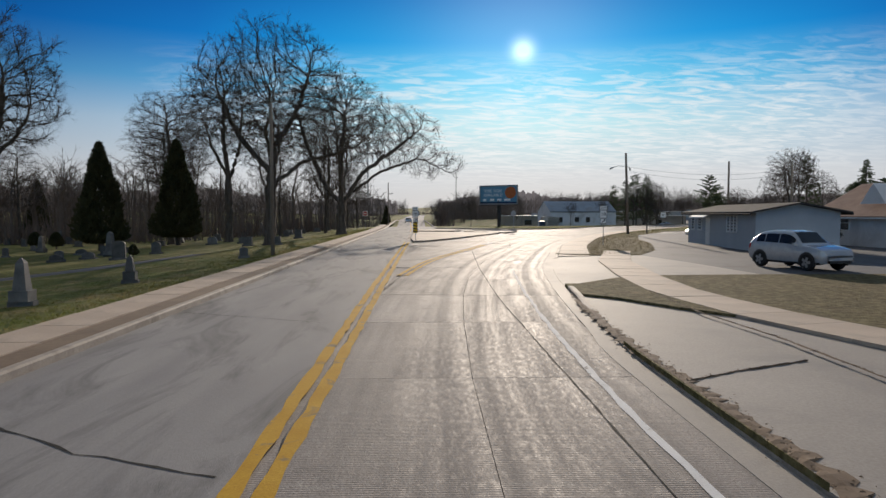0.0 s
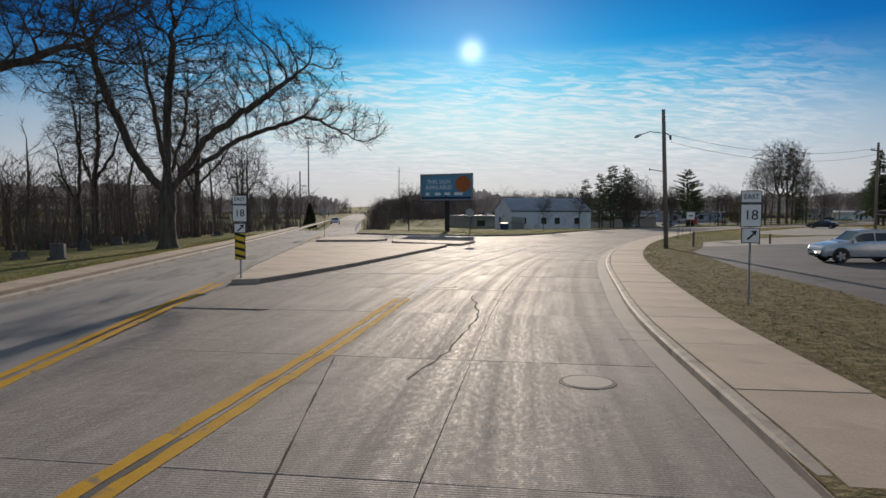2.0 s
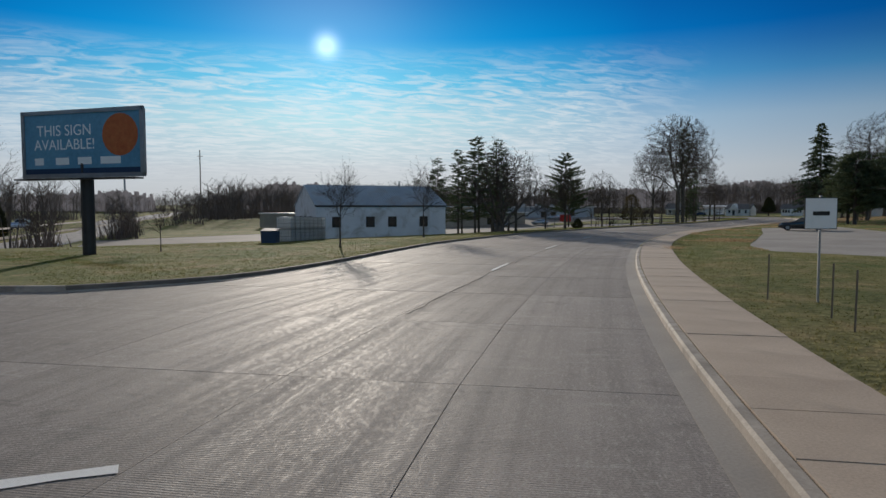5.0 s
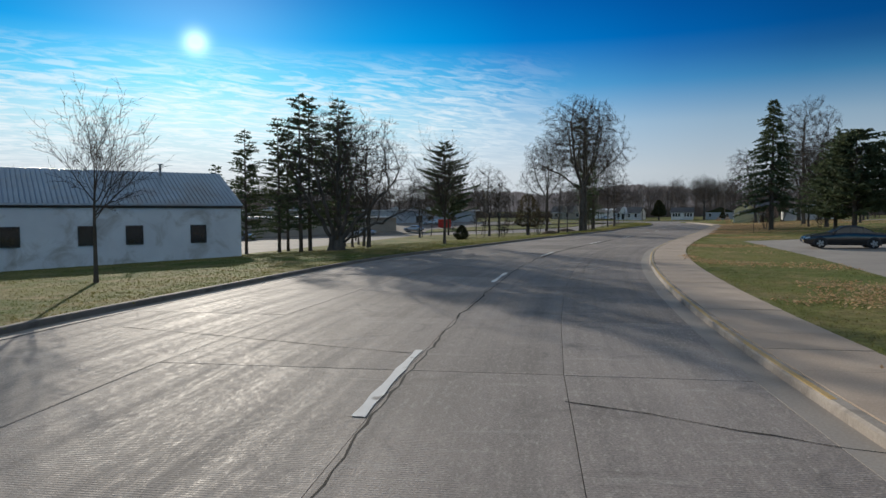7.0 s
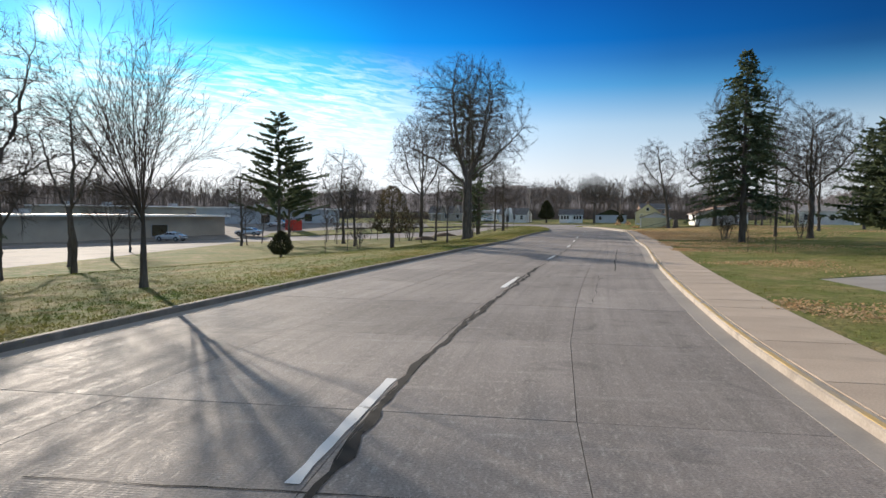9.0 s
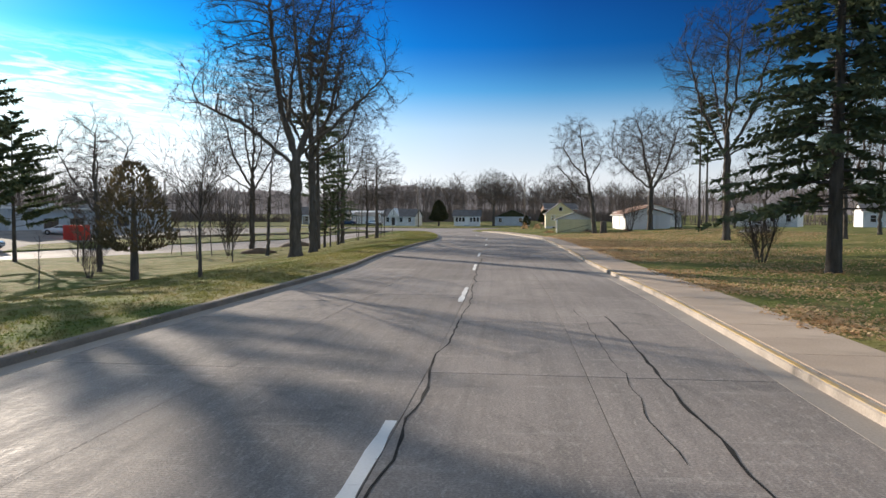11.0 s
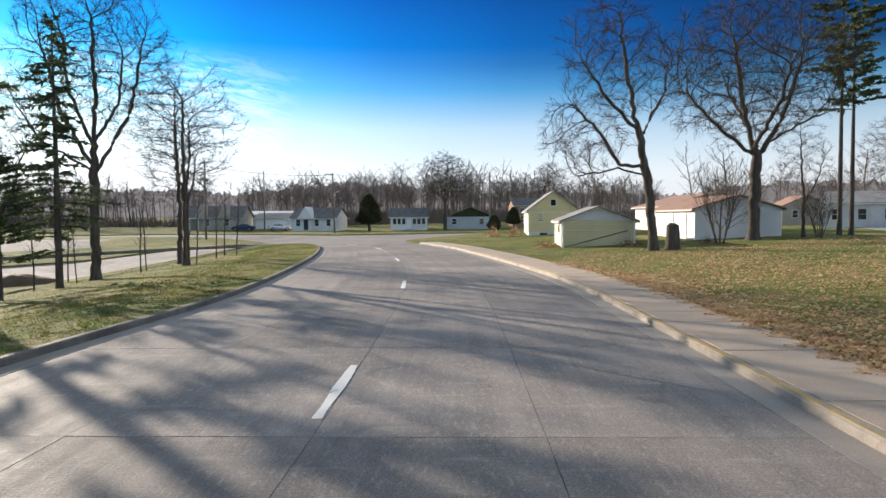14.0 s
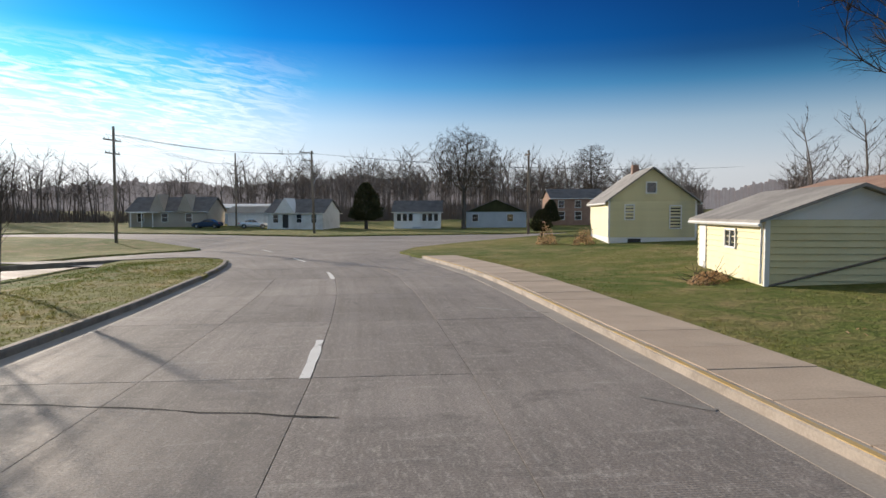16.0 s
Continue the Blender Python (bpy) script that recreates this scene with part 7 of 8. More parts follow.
def car(label, paint, length, width, kind, at):
    """A car facing local +x, its skin drawn through cross-sections."""
    t = thing("car", label, "car", at)
    c = CARS[kind]
    W2 = width / 2

    def ring(u):
        """Half a cross-section, from the sill to the middle of the roof."""
        si, be, to, wd = (float(np.interp(u, c["x"], c[k])) for k in ("sill", "belt", "top", "wide"))
        w = W2 * wd
        cab = min(1.0, max(0.0, (to - be - 0.03) / 0.35))
        r = w * (0.95 - 0.17 * cab)
        return [(w * 0.90, si), (w * 0.985, si + 0.10), (w, (si + be) / 2 + 0.05), (w * 0.975, be), (r + (w * 0.955 - r) * 0.15, be + (to - be) * 0.84), (r * 0.88, to - 0.015), (r * 0.45, to), (0.0, to)]

    def point(u, v, side, out=0.0):
        """A place on the skin: u along the length, v up the cross-section."""
        a = ring(u)
        k = min(int(v), len(a) - 2)
        f = v - k
        y, z = a[k][0] + (a[k + 1][0] - a[k][0]) * f, a[k][1] + (a[k + 1][1] - a[k][1]) * f
        ny, nz = a[k + 1][1] - a[k][1], a[k][0] - a[k + 1][0]
        d = math.hypot(ny, nz) or 1.0
        return ((u - 0.5) * length, side * (y + out * ny / d), z + out * nz / d)

    def patch(us, vs, side, out=0.008):
        m = Mesh()
        m.v = [point(u, v, side, out) for u in us for v in vs]
        n = len(vs)
        m.f = [(i * n + k, (i + 1) * n + k, (i + 1) * n + k + 1, i * n + k + 1) for i in range(len(us) - 1) for k in range(n - 1)]
        if side > 0:
            m.f = [f[::-1] for f in m.f]
        return m

    us = sorted(set(list(c["x"]) + [k / 36 for k in range(37)]))
    skin = Mesh()
    rows = []
    for u in us:
        a = ring(u)
        rows.append(len(skin.v))
        skin.v += [((u - 0.5) * length, -y, z) for y, z in a] + [((u - 0.5) * length, y, z) for y, z in a[-2::-1]]
    n = len(a) * 2 - 1
    skin.f = [(rows[i] + k, rows[i + 1] + k, rows[i + 1] + k + 1, rows[i] + k + 1) for i in range(len(us) - 1) for k in range(n - 1)]
    skin.f += [tuple(range(n))[::-1], tuple(range(rows[-1], rows[-1] + n))]
    part("body", skin, paint, t, smooth=True)
    g0, g1 = c["glass"]
    cuts = (g0, g0 + (g1 - g0) * 0.24, g0 + (g1 - g0) * 0.60, g1)
    for s in (-1, 1):
        for a, b in zip(cuts, cuts[1:]):
            part("side_window", patch([a + 0.006 + (b - a - 0.012) * k / 5 for k in range(6)], (3.12, 3.5, 3.88), s), GLASS, t, "tinted side glass")
        part("sill", patch([0.06 + 0.88 * k / 12 for k in range(13)], (0.0, 0.5, 0.95), s, 0.012), DARK, t, "dark lower cladding")
        part("headlight", patch((0.93, 0.95, 0.97, 0.985), (2.45, 2.75, 3.0), s, 0.01), SILVER, t, "clear headlight")
        part("tail_light", patch((0.003, 0.02, 0.05), (2.4, 2.8, 3.2), s, 0.01), RED, t, "red tail light")
        part("mirror", Mesh().box((c["screen"][1] - 0.5) * length - 0.1, s * (W2 + 0.09), float(np.interp(0.65, c["x"], c["belt"])), 0.12, 0.2, 0.14), paint, t)
        for u in c["axles"]:
            x, r = (u - 0.5) * length, c["wheel"]
            arch = [(x + (r + 0.08) * math.cos(math.pi * k / 12), r + (r + 0.08) * math.sin(math.pi * k / 12)) for k in range(13)]
            arch += [(x - r - 0.08, 0.2), (x + r + 0.08, 0.2)]
            y = s * (W2 + 0.004)
            part("wheel_arch", Mesh().add([(px, y, pz) for px, pz in arch], [tuple(range(15))[::-1] if s > 0 else tuple(range(15))]), DARK, t)
            wheel = Mesh()
            k2 = 22
            for rr, yy in ((r * 0.68, 0.105), (r * 0.93, 0.11), (r, 0.07), (r, -0.09)):
                wheel.v += [(rr * math.cos(2 * math.pi * k / k2), s * yy, rr * math.sin(2 * math.pi * k / k2)) for k in range(k2)]
            wheel.f = [(q * k2 + k, q * k2 + (k + 1) % k2, (q + 1) * k2 + (k + 1) % k2, (q + 1) * k2 + k) for q in range(3) for k in range(k2)] + [tuple(range(k2))]
            wh_ = part("wheel", wheel, RUBBER, t, at=pose(x, s * (W2 - 0.075), r))
            rim = Mesh()
            for k in range(5):
                a = 2 * math.pi * k / 5
                for da, db in ((-0.26, 0.26),):
                    rim.add([(0.07 * math.cos(a - 1.2), s * 0.125, 0.07 * math.sin(a - 1.2)), (r * 0.66 * math.cos(a + da), s * 0.112, r * 0.66 * math.sin(a + da)),
                             (r * 0.66 * math.cos(a + db), s * 0.112, r * 0.66 * math.sin(a + db)), (0.07 * math.cos(a + 1.2), s * 0.125, 0.07 * math.sin(a + 1.2))], [(0, 1, 2, 3)])
            part("rim", rim, STEEL, wh_, "five-spoke alloy rim")
    for name, (a, b), lab in (("windscreen", c["screen"], "windscreen"), ("rear_window", c["rear"], "rear window")):
        m = patch([a + (b - a) * k / 4 for k in range(5)], (5.05, 6.0, 7.0), -1, 0.006)
        o = patch([a + (b - a) * k / 4 for k in range(5)], (5.05, 6.0, 7.0), 1, 0.006)
        part(name, m.add(o.v, o.f), GLASS, t, lab)
    front = length / 2
    part("grille", Mesh().box(front - 0.035, 0, 0.50 if kind == "suv" else 0.42, 0.05, width * 0.52, 0.13), DARK, t)
    part("bumper", Mesh().box(front - 0.05, 0, 0.34, 0.06, width * 0.60, 0.10), DARK, t, "dark lower bumper grille")
    return t


car("silver compact off-roader parked on the lot", SILVER, 4.2, 1.78, "suv", pose(23.6, 26.4, 0.1, 0, 0, -74))
car("silver off-roader parked by the office", SILVER, 4.4, 1.8, "suv", pose(35.6, 63.0, 0.1, 0, 0, 170))
car("black saloon parked on the pale lot", BLACKCAR, 4.7, 1.8, "saloon", pose(87.2, 137.5, height(87.2, 137.5) + 0.1, 0, 0, 132))
car("dark blue car parked by a garage", BLUE, 4.5, 1.8, "saloon", pose(209.6, 303.6, height(209.6, 303.6) + 0.12, 0, 0, 130))
car("white car parked beside the cottage", SILVER, 4.5, 1.8, "saloon", pose(213.8, 297.6, height(213.8, 297.6) + 0.12, 0, 0, -30))
for k, (x, y, p) in enumerate(((60, 224, SILVER), (63, 225, BLUE), (69, 227, SILVER), (96, 240, SILVER), (112, 250, SILVER), (126, 268, SILVER))):
    car("car parked before the shop row", p, 4.5, 1.8, "saloon", pose(x, y, height(x, y) + 0.1, 0, 0, 105 + 7 * k))
car("silver car on the far straight road", SILVER, 4.5, 1.8, "saloon", pose(3.2, 182, 0.05, 0, 0, -89))


# ---- gravestones ----
def gravestone(kind, x, y, w, h, turn):
    z = height(x, y) + 0.1
    lab = {"slab": "upright grey granite gravestone with a rounded top", "obelisk": "grey stone obelisk on a stepped base", "block": "low grey granite grave marker"}[kind]
    t = thing("gravestone", lab, "gravestone", pose(x, y, z, 0, 0, turn), "graves in the cemetery")
    part("base", Mesh().box(0, 0, -0.15, w * 1.35, max(0.3, w * 0.5), 0.3), STONE, t)
    if kind == "slab":
        prof = [(-w / 2, 0.14), (w / 2, 0.14)] + [(w / 2 * math.cos(a * math.pi / 6), h - w * 0.22 + w * 0.22 * math.sin(a * math.pi / 6)) for a in range(7)]
        n = len(prof)
        part("stone", Mesh().add([(px, -0.09, pz) for px, pz in prof] + [(px, 0.09, pz) for px, pz in prof], [tuple(range(n)), tuple(range(2 * n - 1, n - 1, -1))] + [(i, n + i, n + (i + 1) % n, (i + 1) % n) for i in range(n)]), STONE, t)
    elif kind == "obelisk":
        part("plinth", Mesh().box(0, 0, 0.15, w, w, 0.3), STONE, t)
        part("shaft", Mesh().box(0, 0, 0.45, w * 0.72, w * 0.72, h - 0.6, taper=0.6), STONE, t)
        part("tip", Mesh().box(0, 0, h - 0.15, w * 0.43, w * 0.43, 0.15, taper=0.1), STONE, t)
    else:
        part("stone", Mesh().box(0, 0, 0.12, w, 0.3, h - 0.12, taper=0.93), STONE, t)
    return t


gravestone("obelisk", -3.8, 16.2, 0.5, 1.35, 5)
gravestone("obelisk", -3.4, 22.0, 0.42, 1.05, 10)
gravestone("slab", -13.4, 43.4, 0.9, 1.3, 0)
gravestone("slab", -2.9, 35.4, 0.45, 0.62, 20)
rg = random.Random(77)
count = 0
while count < 110:
    x, y = rg.uniform(-70, -4.5), rg.uniform(14, 118)
    if inside(CEM_DRIVE, np.array([x]), np.array([y]))[0] or (x > -8 and y < 50) or x > -4.5 - (y - 60) * 0.02:
        continue
    kd = rg.choices(("slab", "block", "obelisk"), (6, 4, 1))[0]
    gravestone(kd, x, y, rg.uniform(0.5, 1.0), rg.uniform(0.5, 1.0) if kd != "obelisk" else rg.uniform(1.4, 2.2), rg.uniform(-12, 12))
    count += 1
for x, y, s in ((-33, 72, 0.8), (-35.5, 72.4, 0.8), (-14, 47, 0.4)):
    again(bush, x, y, 0, s)


# mounds, brush and a stump on the right lawn
def mound(x, y, w, d, h, mat, label, seed):
    rng = random.Random(seed)
    m = Mesh()
    nr, na = 5, 22
    m.v.append((0, 0, h))
    for i in range(1, nr + 1):
        f = i / nr
        for k in range(na):
            a = 2 * math.pi * k / na
            m.v.append((w / 2 * f * math.cos(a) * rng.uniform(0.9, 1.1), d / 2 * f * math.sin(a) * rng.uniform(0.9, 1.1), h * (1 - f * f) * rng.uniform(0.8, 1.15) - (0.15 if i == nr else 0)))
    m.f = [(0, 1 + k, 1 + (k + 1) % na) for k in range(na)]
    for i in range(nr - 1):
        m.f += [(1 + i * na + k, 1 + (i + 1) * na + k, 1 + (i + 1) * na + (k + 1) % na, 1 + i * na + (k + 1) % na) for k in range(na)]
    t = thing("mound", label, "mound", pose(x, y, height(x, y) + 0.1))
    part("soil", m, mat, t, smooth=True)


mound(148, 240, 6, 4, 0.7, EARTH, "low mound of dark bare earth", 1)
mound(134, 228, 5, 3, 0.6, EARTH, "low mound of dark bare earth", 2)


def leaf_heap(x, y, w, d, h, label, seed, n=700):
    """A loose heap of dry leaves and twigs."""
    rng = random.Random(seed)
    m, tw = Mesh(), Mesh()
    for k in range(n):
        a, f = rng.uniform(0, 6.28), math.sqrt(rng.random())
        p = Vector((w / 2 * f * math.cos(a), d / 2 * f * math.sin(a), h * (1 - f * f) * rng.uniform(0.2, 1.05)))
        u = Vector((rng.uniform(-1, 1), rng.uniform(-1, 1), rng.uniform(-.7, .7))).normalized() * rng.uniform(0.03, 0.07)
        v = u.cross(Vector((rng.uniform(-1, 1), rng.uniform(-1, 1), 1))).normalized() * 0.04
        m.add([p - u, p + v, p + u, p - v], [(0, 1, 2, 3)])
        if k % 14 == 0:
            e = p + Vector((rng.uniform(-1, 1), rng.uniform(-1, 1), rng.uniform(0, .8))).normalized() * rng.uniform(0.3, 0.8)
            tw.tube([p, e], [0.012, 0.005], 3, close=False)
    t = thing("leaf_heap", label, "leaf heap", pose(x, y, height(x, y) + 0.1))
    part("leaves", m, LEAF, t)
    part("twigs", tw, TWIG, t, "thin dead twigs")


leaf_heap(175.6, 215.6, 2.6, 1.2, 0.35, "heap of dry brown leaves by the garage", 3)
leaf_heap(175.4, 209.0, 2.2, 1.4, 0.35, "heap of brush and leaves behind the garage", 4)
leaf_heap(191.4, 228.6, 1.5, 1.4, 1.1, "rounded dry brown shrub by the house", 5)
leaf_heap(191.2, 231.2, 1.5, 1.4, 1.3, "rounded dry brown shrub by the house", 6)
leaf_heap(178.6, 204.6, 1.6, 1.0, 0.3, "small heap of brush and leaves", 7)
st = thing("tree_stump", "tall broken grey tree stump", "stump", pose(172.0, 204.7, height(172.0, 204.7) + 0.1))
part("trunk", Mesh().tube([(0, 0, -0.2), (0, 0, 0.3), (0.05, 0, 1.0), (0.02, 0.02, 1.5), (0.0, 0.0, 1.62)], [0.55, 0.46, 0.42, 0.38, 0.2], 10), BARK, st, smooth=True)
stump2 = thing("tree_stump", "slim dead tree stump on the lawn", "stump", pose(73.6, 184.4, height(73.6, 184.4) + 0.1))
part("trunk", Mesh().tube([(0, 0, -0.2), (0, 0, 1.0), (0.1, 0, 2.0), (-0.05, 0, 3.0)], [0.22, 0.18, 0.14, 0.1], 8), BARK, stump2)


# ---- far woods, brush and grass ----
def wood_tree(m, x, y, z, h, rng):
    """A light bare tree for the distance: a stem, limbs and a haze of twigs."""
    lean = Vector((rng.uniform(-.08, .08), rng.uniform(-.08, .08), 1))
    r = 0.011 * h * rng.uniform(0.8, 1.3)
    base = Vector((x, y, z - 0.3))
    mid = base + lean * h * 0.45 + Vector((rng.uniform(-.4, .4), rng.uniform(-.4, .4), 0))
    top = mid + Vector((rng.uniform(-.25, .25), rng.uniform(-.25, .25), 1)) * h * 0.33
    m.tube([base, mid, top], [r, r * 0.7, r * 0.25], 4, close=False)
    for k in range(rng.randint(11, 15)):
        f = rng.uniform(0.3, 1.0)
        p = base.lerp(mid, f / 0.5) if f < 0.5 else mid.lerp(top, (f - 0.5) / 0.5)
        a = rng.uniform(0, 2 * math.pi)
        L = h * rng.uniform(0.2, 0.36) * (1.2 - f * 0.55)
        d = Vector((math.cos(a), math.sin(a), rng.uniform(0.35, 1.2))).normalized()
        q = p + d * L * 0.6
        e = q + (d + Vector((rng.uniform(-.3, .3), rng.uniform(-.3, .3), 0.4))).normalized() * L * 0.5
        wd = 0.014 + r * 0.16
        m.tube([p, q, e], [wd, wd * 0.6, 0.012], 3, close=False)
        for j in range(13):
            s = p.lerp(q, rng.uniform(0.25, 1)) if j < 8 else q.lerp(e, rng.uniform(0, 1))
            dd = (d + Vector((rng.uniform(-1, 1), rng.uniform(-1, 1), rng.uniform(-.3, .8)))).normalized() * L * rng.uniform(0.22, 0.5)
            sd = dd.cross(Vector((rng.uniform(-1, 1), rng.uniform(-1, 1), rng.uniform(-1, 1)))).normalized() * rng.uniform(0.012, 0.034)
            m.add([s - sd, s + sd, s + dd], [(0, 1, 2)])


def thicket(m, x, y, z, h, rng):
    """A patch of thin brush stems."""
    for k in range(16):
        a, b = rng.uniform(-1.6, 1.6), rng.uniform(-1.6, 1.6)
        hh = h * rng.uniform(0.5, 1.1)
        p = Vector((x + a, y + b, z - 0.1))
        d = Vector((rng.uniform(-.35, .35), rng.uniform(-.35, .35), 1)) * hh
        w = Vector((rng.uniform(-1, 1), rng.uniform(-1, 1), 0)).normalized() * rng.uniform(0.04, 0.10)
        m.add([p - w, p + w, p + d], [(0, 1, 2)])


CLEAR = [ROAD_POLY, OLD_POLY, STRIP_LOT, LOT_A, LOT_B, LOT_C]


def belt(name, label, area, n, h, seed, brush=0, keep_off=()):
    rng = random.Random(seed)
    xs, ys = [], []
    px = [p[0] for p in area]
    py = [p[1] for p in area]
    while len(xs) < n + brush:
        x, y = np.array([rng.uniform(min(px), max(px)) for _ in range(400)]), np.array([rng.uniform(min(py), max(py)) for _ in range(400)])
        ok = inside(area, x, y)
        for c in CLEAR:
            ok &= ~inside(c, x, y)
        for cx, cy, r in keep_off:
            ok &= np.hypot(x - cx, y - cy) > r
        xs += list(x[ok])
        ys += list(y[ok])
    zs = heights(np.array(xs), np.array(ys))
    m = Mesh()
    for i in range(n):
        wood_tree(m, xs[i], ys[i], zs[i], h * rng.uniform(0.65, 1.15), rng)
    for i in range(n, n + brush):
        thicket(m, xs[i], ys[i], zs[i], rng.uniform(1.4, 5.2), rng)
    return tagged(part(name, m, WOODS), label, "woods", kind="stuff")


belt("woods", "bare brown woods beyond the cemetery", [(-28, 112), (-6, 116), (-7, 240), (-12, 330), (-150, 330), (-150, 130), (-70, 118)], 420, 13.5, 1, 900)
belt("woods", "bare trees among the far graves", [(-75, 78), (-34, 84), (-12, 98), (-10, 128), (-70, 132)], 110, 14, 14, 260)
belt("woods", "bare trees at the back of the cemetery", [(-130, 0), (-62, 40), (-48, 110), (-70, 130), (-160, 130), (-170, 0)], 210, 14, 2, 500)
belt("woods", "bare woods along the far straight road", [(14, 250), (60, 300), (40, 420), (16, 520), (14, 300)], 170, 10, 3, 260)
belt("woods", "bare woods west of the far road", [(-10, 330), (-8, 560), (-180, 560), (-180, 330)], 200, 12, 4, 200)
belt("woods", "far band of bare woods behind the shops", [(20, 320), (110, 330), (190, 345), (260, 390), (200, 450), (60, 430), (20, 380)], 600, 15.5, 5, 2600)
belt("woods", "bare woods behind the end houses", [(236, 330), (262, 300), (330, 268), (420, 300), (330, 400), (250, 400)], 520, 17, 6, 2400)
belt("woods", "bare woods behind the white garages", [(225, 230), (260, 232), (330, 250), (420, 200), (420, 120), (300, 120), (240, 170)], 260, 14, 7, 240, ((234, 186, 15), (226, 202, 17), (248, 212, 12), (250, 262, 14)))
belt("woods", "bare trees beyond the right-hand lawns", [(120, 120), (180, 150), (240, 165), (300, 120), (240, 40), (130, 60), (100, 96)], 280, 12.5, 8, 300)
belt("woods", "bare trees behind the office", [(62, 20), (64, 66), (98, 92), (130, 60), (130, -20), (70, -20)], 130, 10, 9, 160)
belt("woods", "bare woods on the far hill beside the road", [(-70, 540), (-7, 540), (-7, 640), (-70, 640)], 90, 13, 15, 120)
belt("woods", "bare woods on the far hill across the road", [(14, 500), (70, 500), (60, 640), (14, 640)], 90, 13, 16, 120)
belt("woods", "bare woods beyond the hilltop", [(-60, 655), (70, 655), (70, 690), (-60, 690)], 70, 10, 17, 80)
belt("woods", "bare brown trees beside the old straight road", [(11, 150), (14, 140), (18, 150), (15, 200), (11, 230)], 26, 7, 11, 26)
belt("woods", "bare young trees behind the earth mounds", [(104, 208), (116, 214), (140, 234), (138, 246), (112, 236), (98, 222)], 12, 7, 12, 0)


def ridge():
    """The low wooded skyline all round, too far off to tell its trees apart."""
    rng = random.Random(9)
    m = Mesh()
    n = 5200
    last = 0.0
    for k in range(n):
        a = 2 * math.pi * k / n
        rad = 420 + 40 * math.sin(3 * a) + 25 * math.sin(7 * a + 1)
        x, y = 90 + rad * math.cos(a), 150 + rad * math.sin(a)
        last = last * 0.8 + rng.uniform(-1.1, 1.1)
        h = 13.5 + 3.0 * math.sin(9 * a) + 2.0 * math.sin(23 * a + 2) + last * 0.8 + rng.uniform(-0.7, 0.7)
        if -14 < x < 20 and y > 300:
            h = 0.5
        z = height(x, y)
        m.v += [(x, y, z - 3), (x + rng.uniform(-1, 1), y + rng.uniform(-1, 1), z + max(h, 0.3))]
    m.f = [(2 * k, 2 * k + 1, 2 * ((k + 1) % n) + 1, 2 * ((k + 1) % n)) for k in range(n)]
    return tagged(part("backdrop", m, RIDGE), "brown wooded skyline with haze painted in", "woods", kind="structure")


ridge()


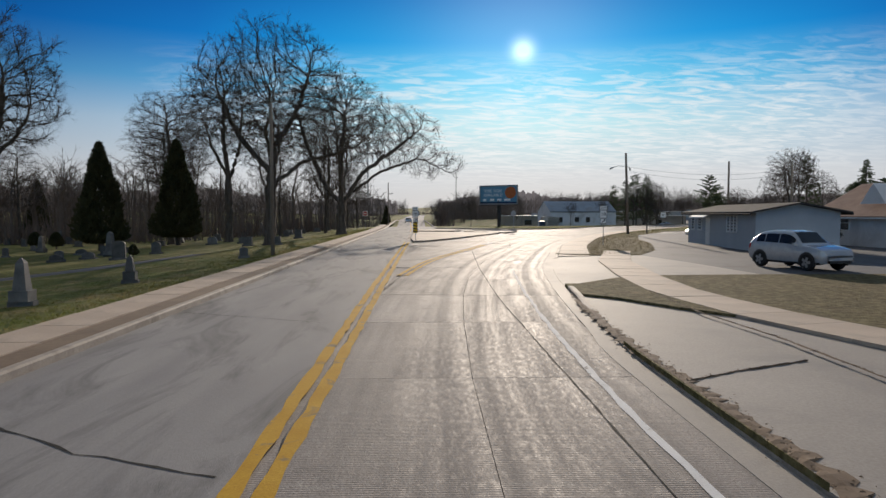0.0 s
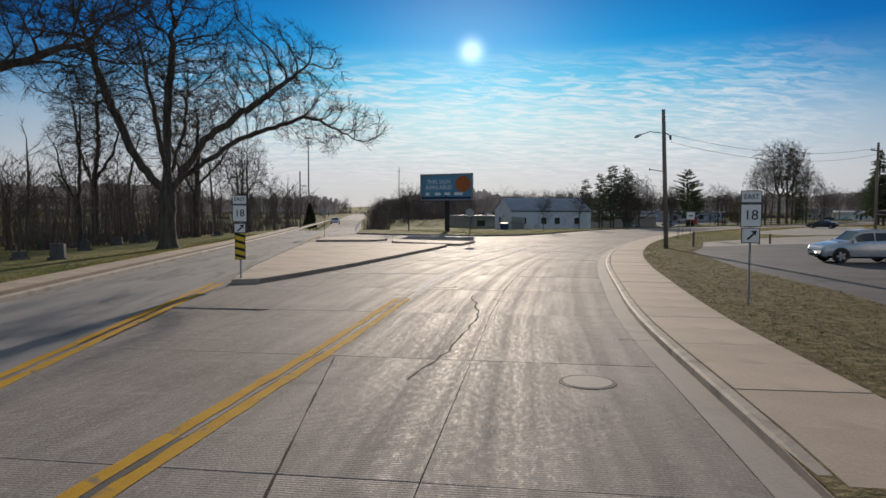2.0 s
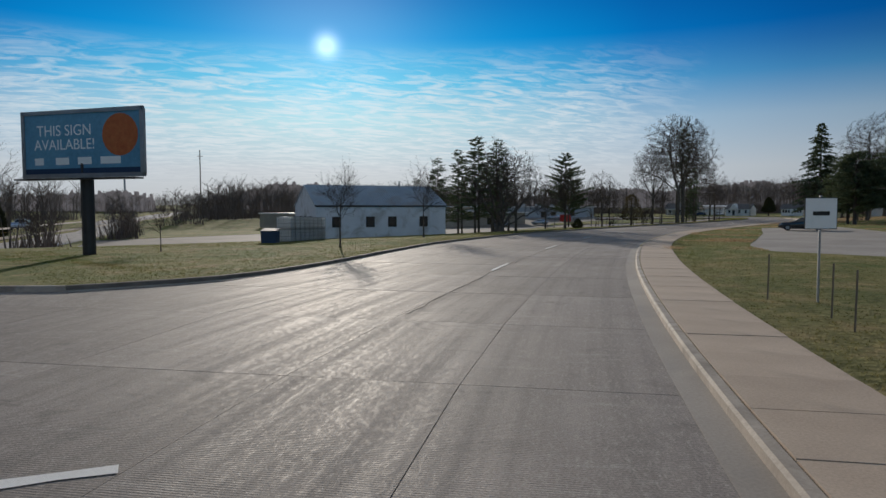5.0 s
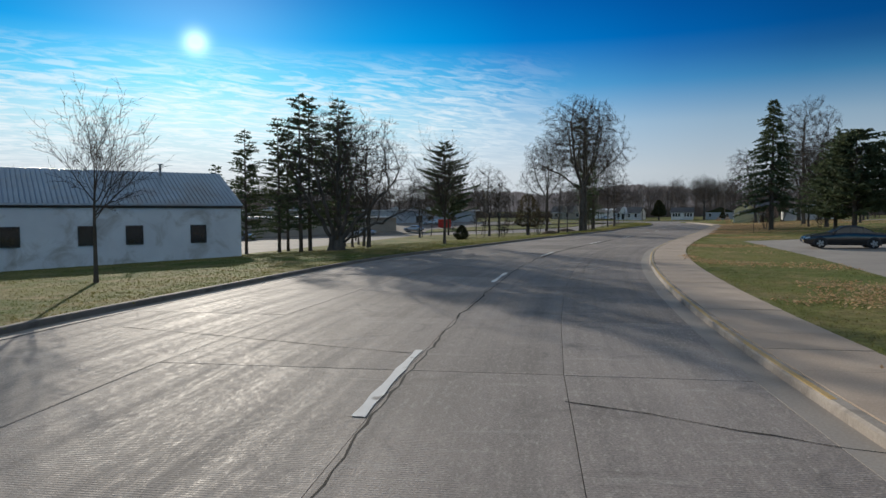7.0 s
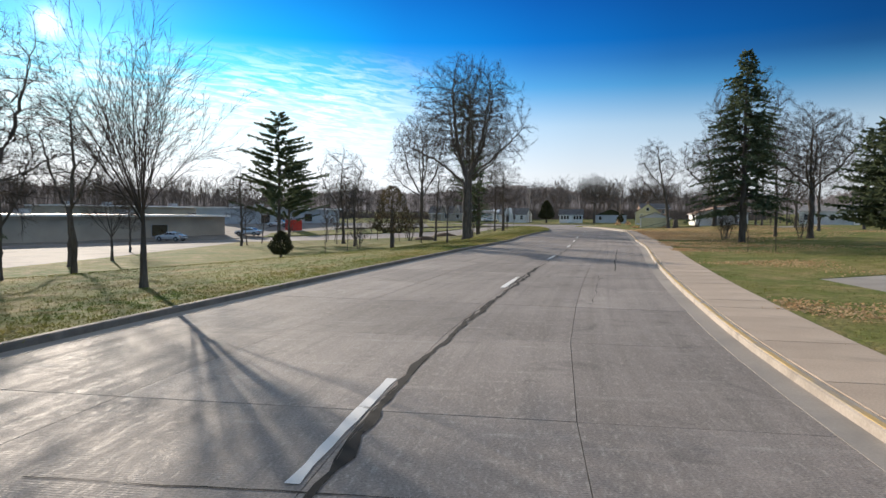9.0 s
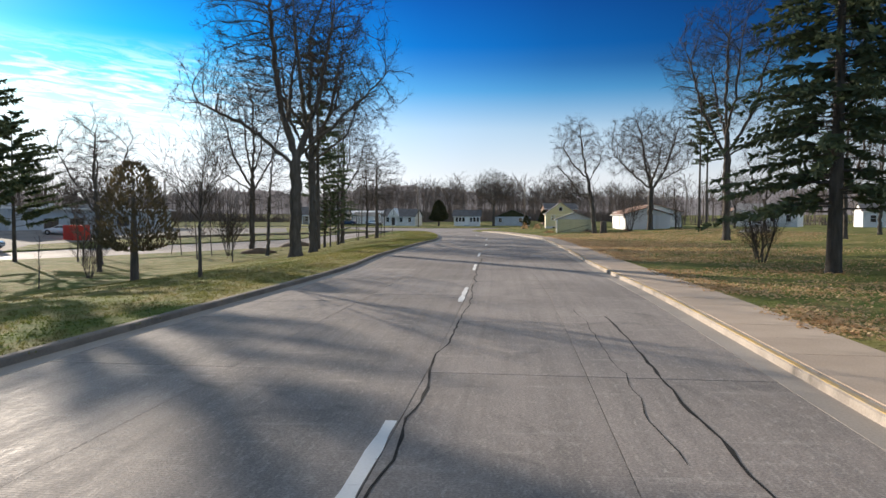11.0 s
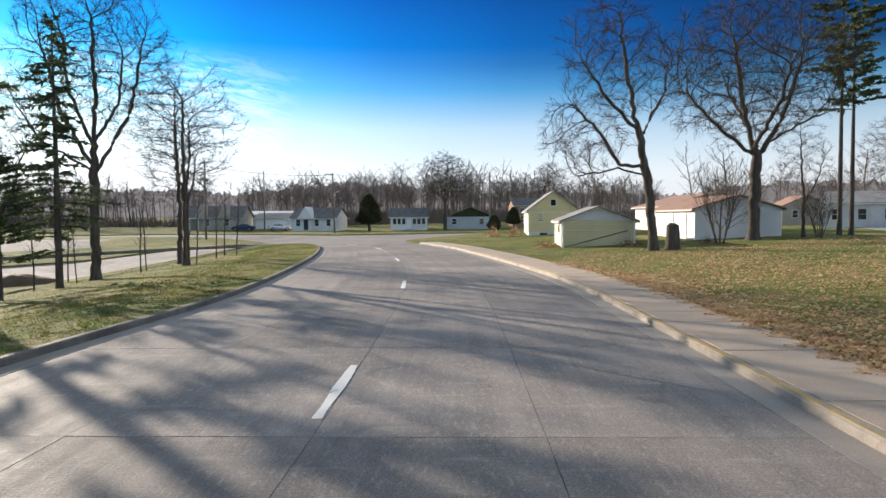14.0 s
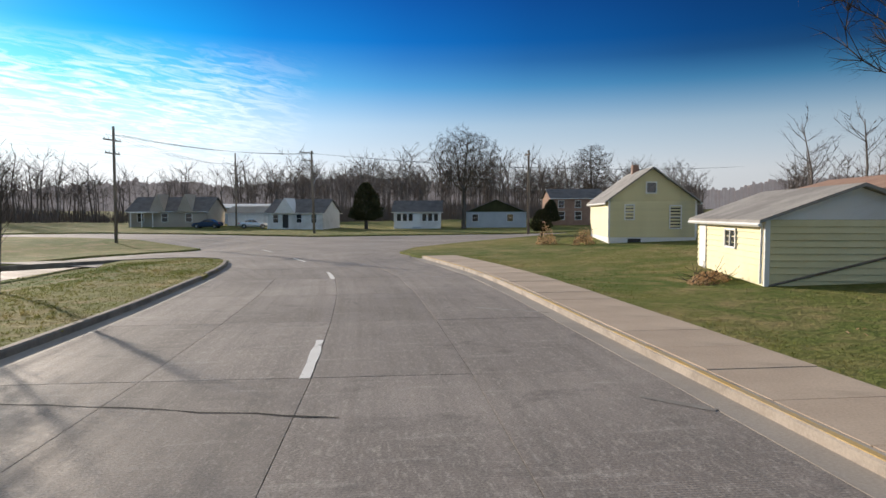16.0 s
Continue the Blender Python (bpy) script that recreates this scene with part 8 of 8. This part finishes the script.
def tufts(name, label, line, a, b, n, seed, tall=0.05, mat=GRASS, lo=None, skip=()):
    """Short grass blades over a strip beside a line."""
    rng = random.Random(seed)
    ln = [p for p in even(line, 1.0) if lo is None or lo(p)]
    xs, ys = [], []
    for k in range(n):
        i = rng.randrange(len(ln))
        nn = normal_at(ln, i)
        t = a + (b - a) * rng.random() ** 1.6
        xs.append(ln[i][0] + nn.x * t + rng.uniform(-.5, .5))
        ys.append(ln[i][1] + nn.y * t + rng.uniform(-.5, .5))
    xs, ys = np.array(xs), np.array(ys)
    ok = np.ones(n, bool)
    for _, c in REGIONS:
        ok &= ~inside(c, xs, ys)
    zs = heights(xs, ys) + 0.10
    m = Mesh()
    for x, y, z in zip(xs[ok], ys[ok], zs[ok]):
        for q in range(3):
            h = tall * rng.uniform(0.5, 1.4)
            d = rng.uniform(0, 6.28)
            w = 0.02
            dx, dy = math.cos(d) * w, math.sin(d) * w
            ox, oy = rng.uniform(-.08, .08), rng.uniform(-.08, .08)
            m.add([(x + ox - dx, y + oy - dy, z), (x + ox + dx, y + oy + dy, z), (x + ox + rng.uniform(-.06, .06), y + oy + rng.uniform(-.06, .06), z + h)], [(0, 1, 2)])
    return tagged(part(name, m, mat), label, "grass", kind="stuff")


GB = lawn("grass_blades", 0.45)
tufts("grass", "short winter grass along the left lawn", LEFT_KERB + LEFT_NOSE[1:12], 0.25, 22.0, 90000, 1, mat=GB)
tufts("grass", "short winter grass along the right lawn", RIGHT_KERB[::-1], 2.1, 16.0, 60000, 2, mat=GB, lo=lambda p: p[1] > 36)
tufts("grass", "short winter grass on the cemetery edge", OLD_L, 2.0, 9.0, 15000, 3, mat=GB, lo=lambda p: -10 < p[1] < 110)


def leaves(n, seed):
    rng = random.Random(seed)
    line = [p for p in even(RIGHT_KERB[::-1], 1.0) if 112 < p[1] < 214]
    m = Mesh()
    xs, ys = [], []
    for k in range(n):
        i = rng.randrange(len(line))
        nn = normal_at(line, i)
        t = 2.2 + 26 * rng.random() ** 2.7
        xs.append(line[i][0] + nn.x * t + rng.uniform(-.6, .6))
        ys.append(line[i][1] + nn.y * t + rng.uniform(-.6, .6))
    zs = heights(np.array(xs), np.array(ys)) + 0.15
    near = [i for i, (x, y) in enumerate(zip(xs, ys)) if noise.noise(Vector((x * 0.16, y * 0.16, 3))) > 0.46 - 0.66 * min(1, max(0, (y - 152) / 34)) + 0.5 * min(1, max(0, (y - 198) / 12)) + rng.uniform(-0.3, 0.3)]
    clear = np.ones(n, bool)
    for _, c in REGIONS:
        clear &= ~inside(c, np.array(xs), np.array(ys))
    for i in near:
        if not clear[i]:
            continue
        x, y, z = xs[i], ys[i], zs[i]
        a = rng.uniform(0, 6.28)
        s = rng.uniform(0.03, 0.065)
        u, v = Vector((math.cos(a), math.sin(a), rng.uniform(-.6, .6))) * s, Vector((-math.sin(a), math.cos(a), rng.uniform(-.6, .8))) * s * 0.7
        p = Vector((x, y, z + 0.03 * rng.random()))
        m.add([p - u, p + v, p + u, p - v], [(0, 1, 2, 3)])
    return tagged(part("fallen_leaves", m, LEAF), "dry brown leaves scattered over the right lawn", "leaves", kind="stuff")


leaves(260000, 5)
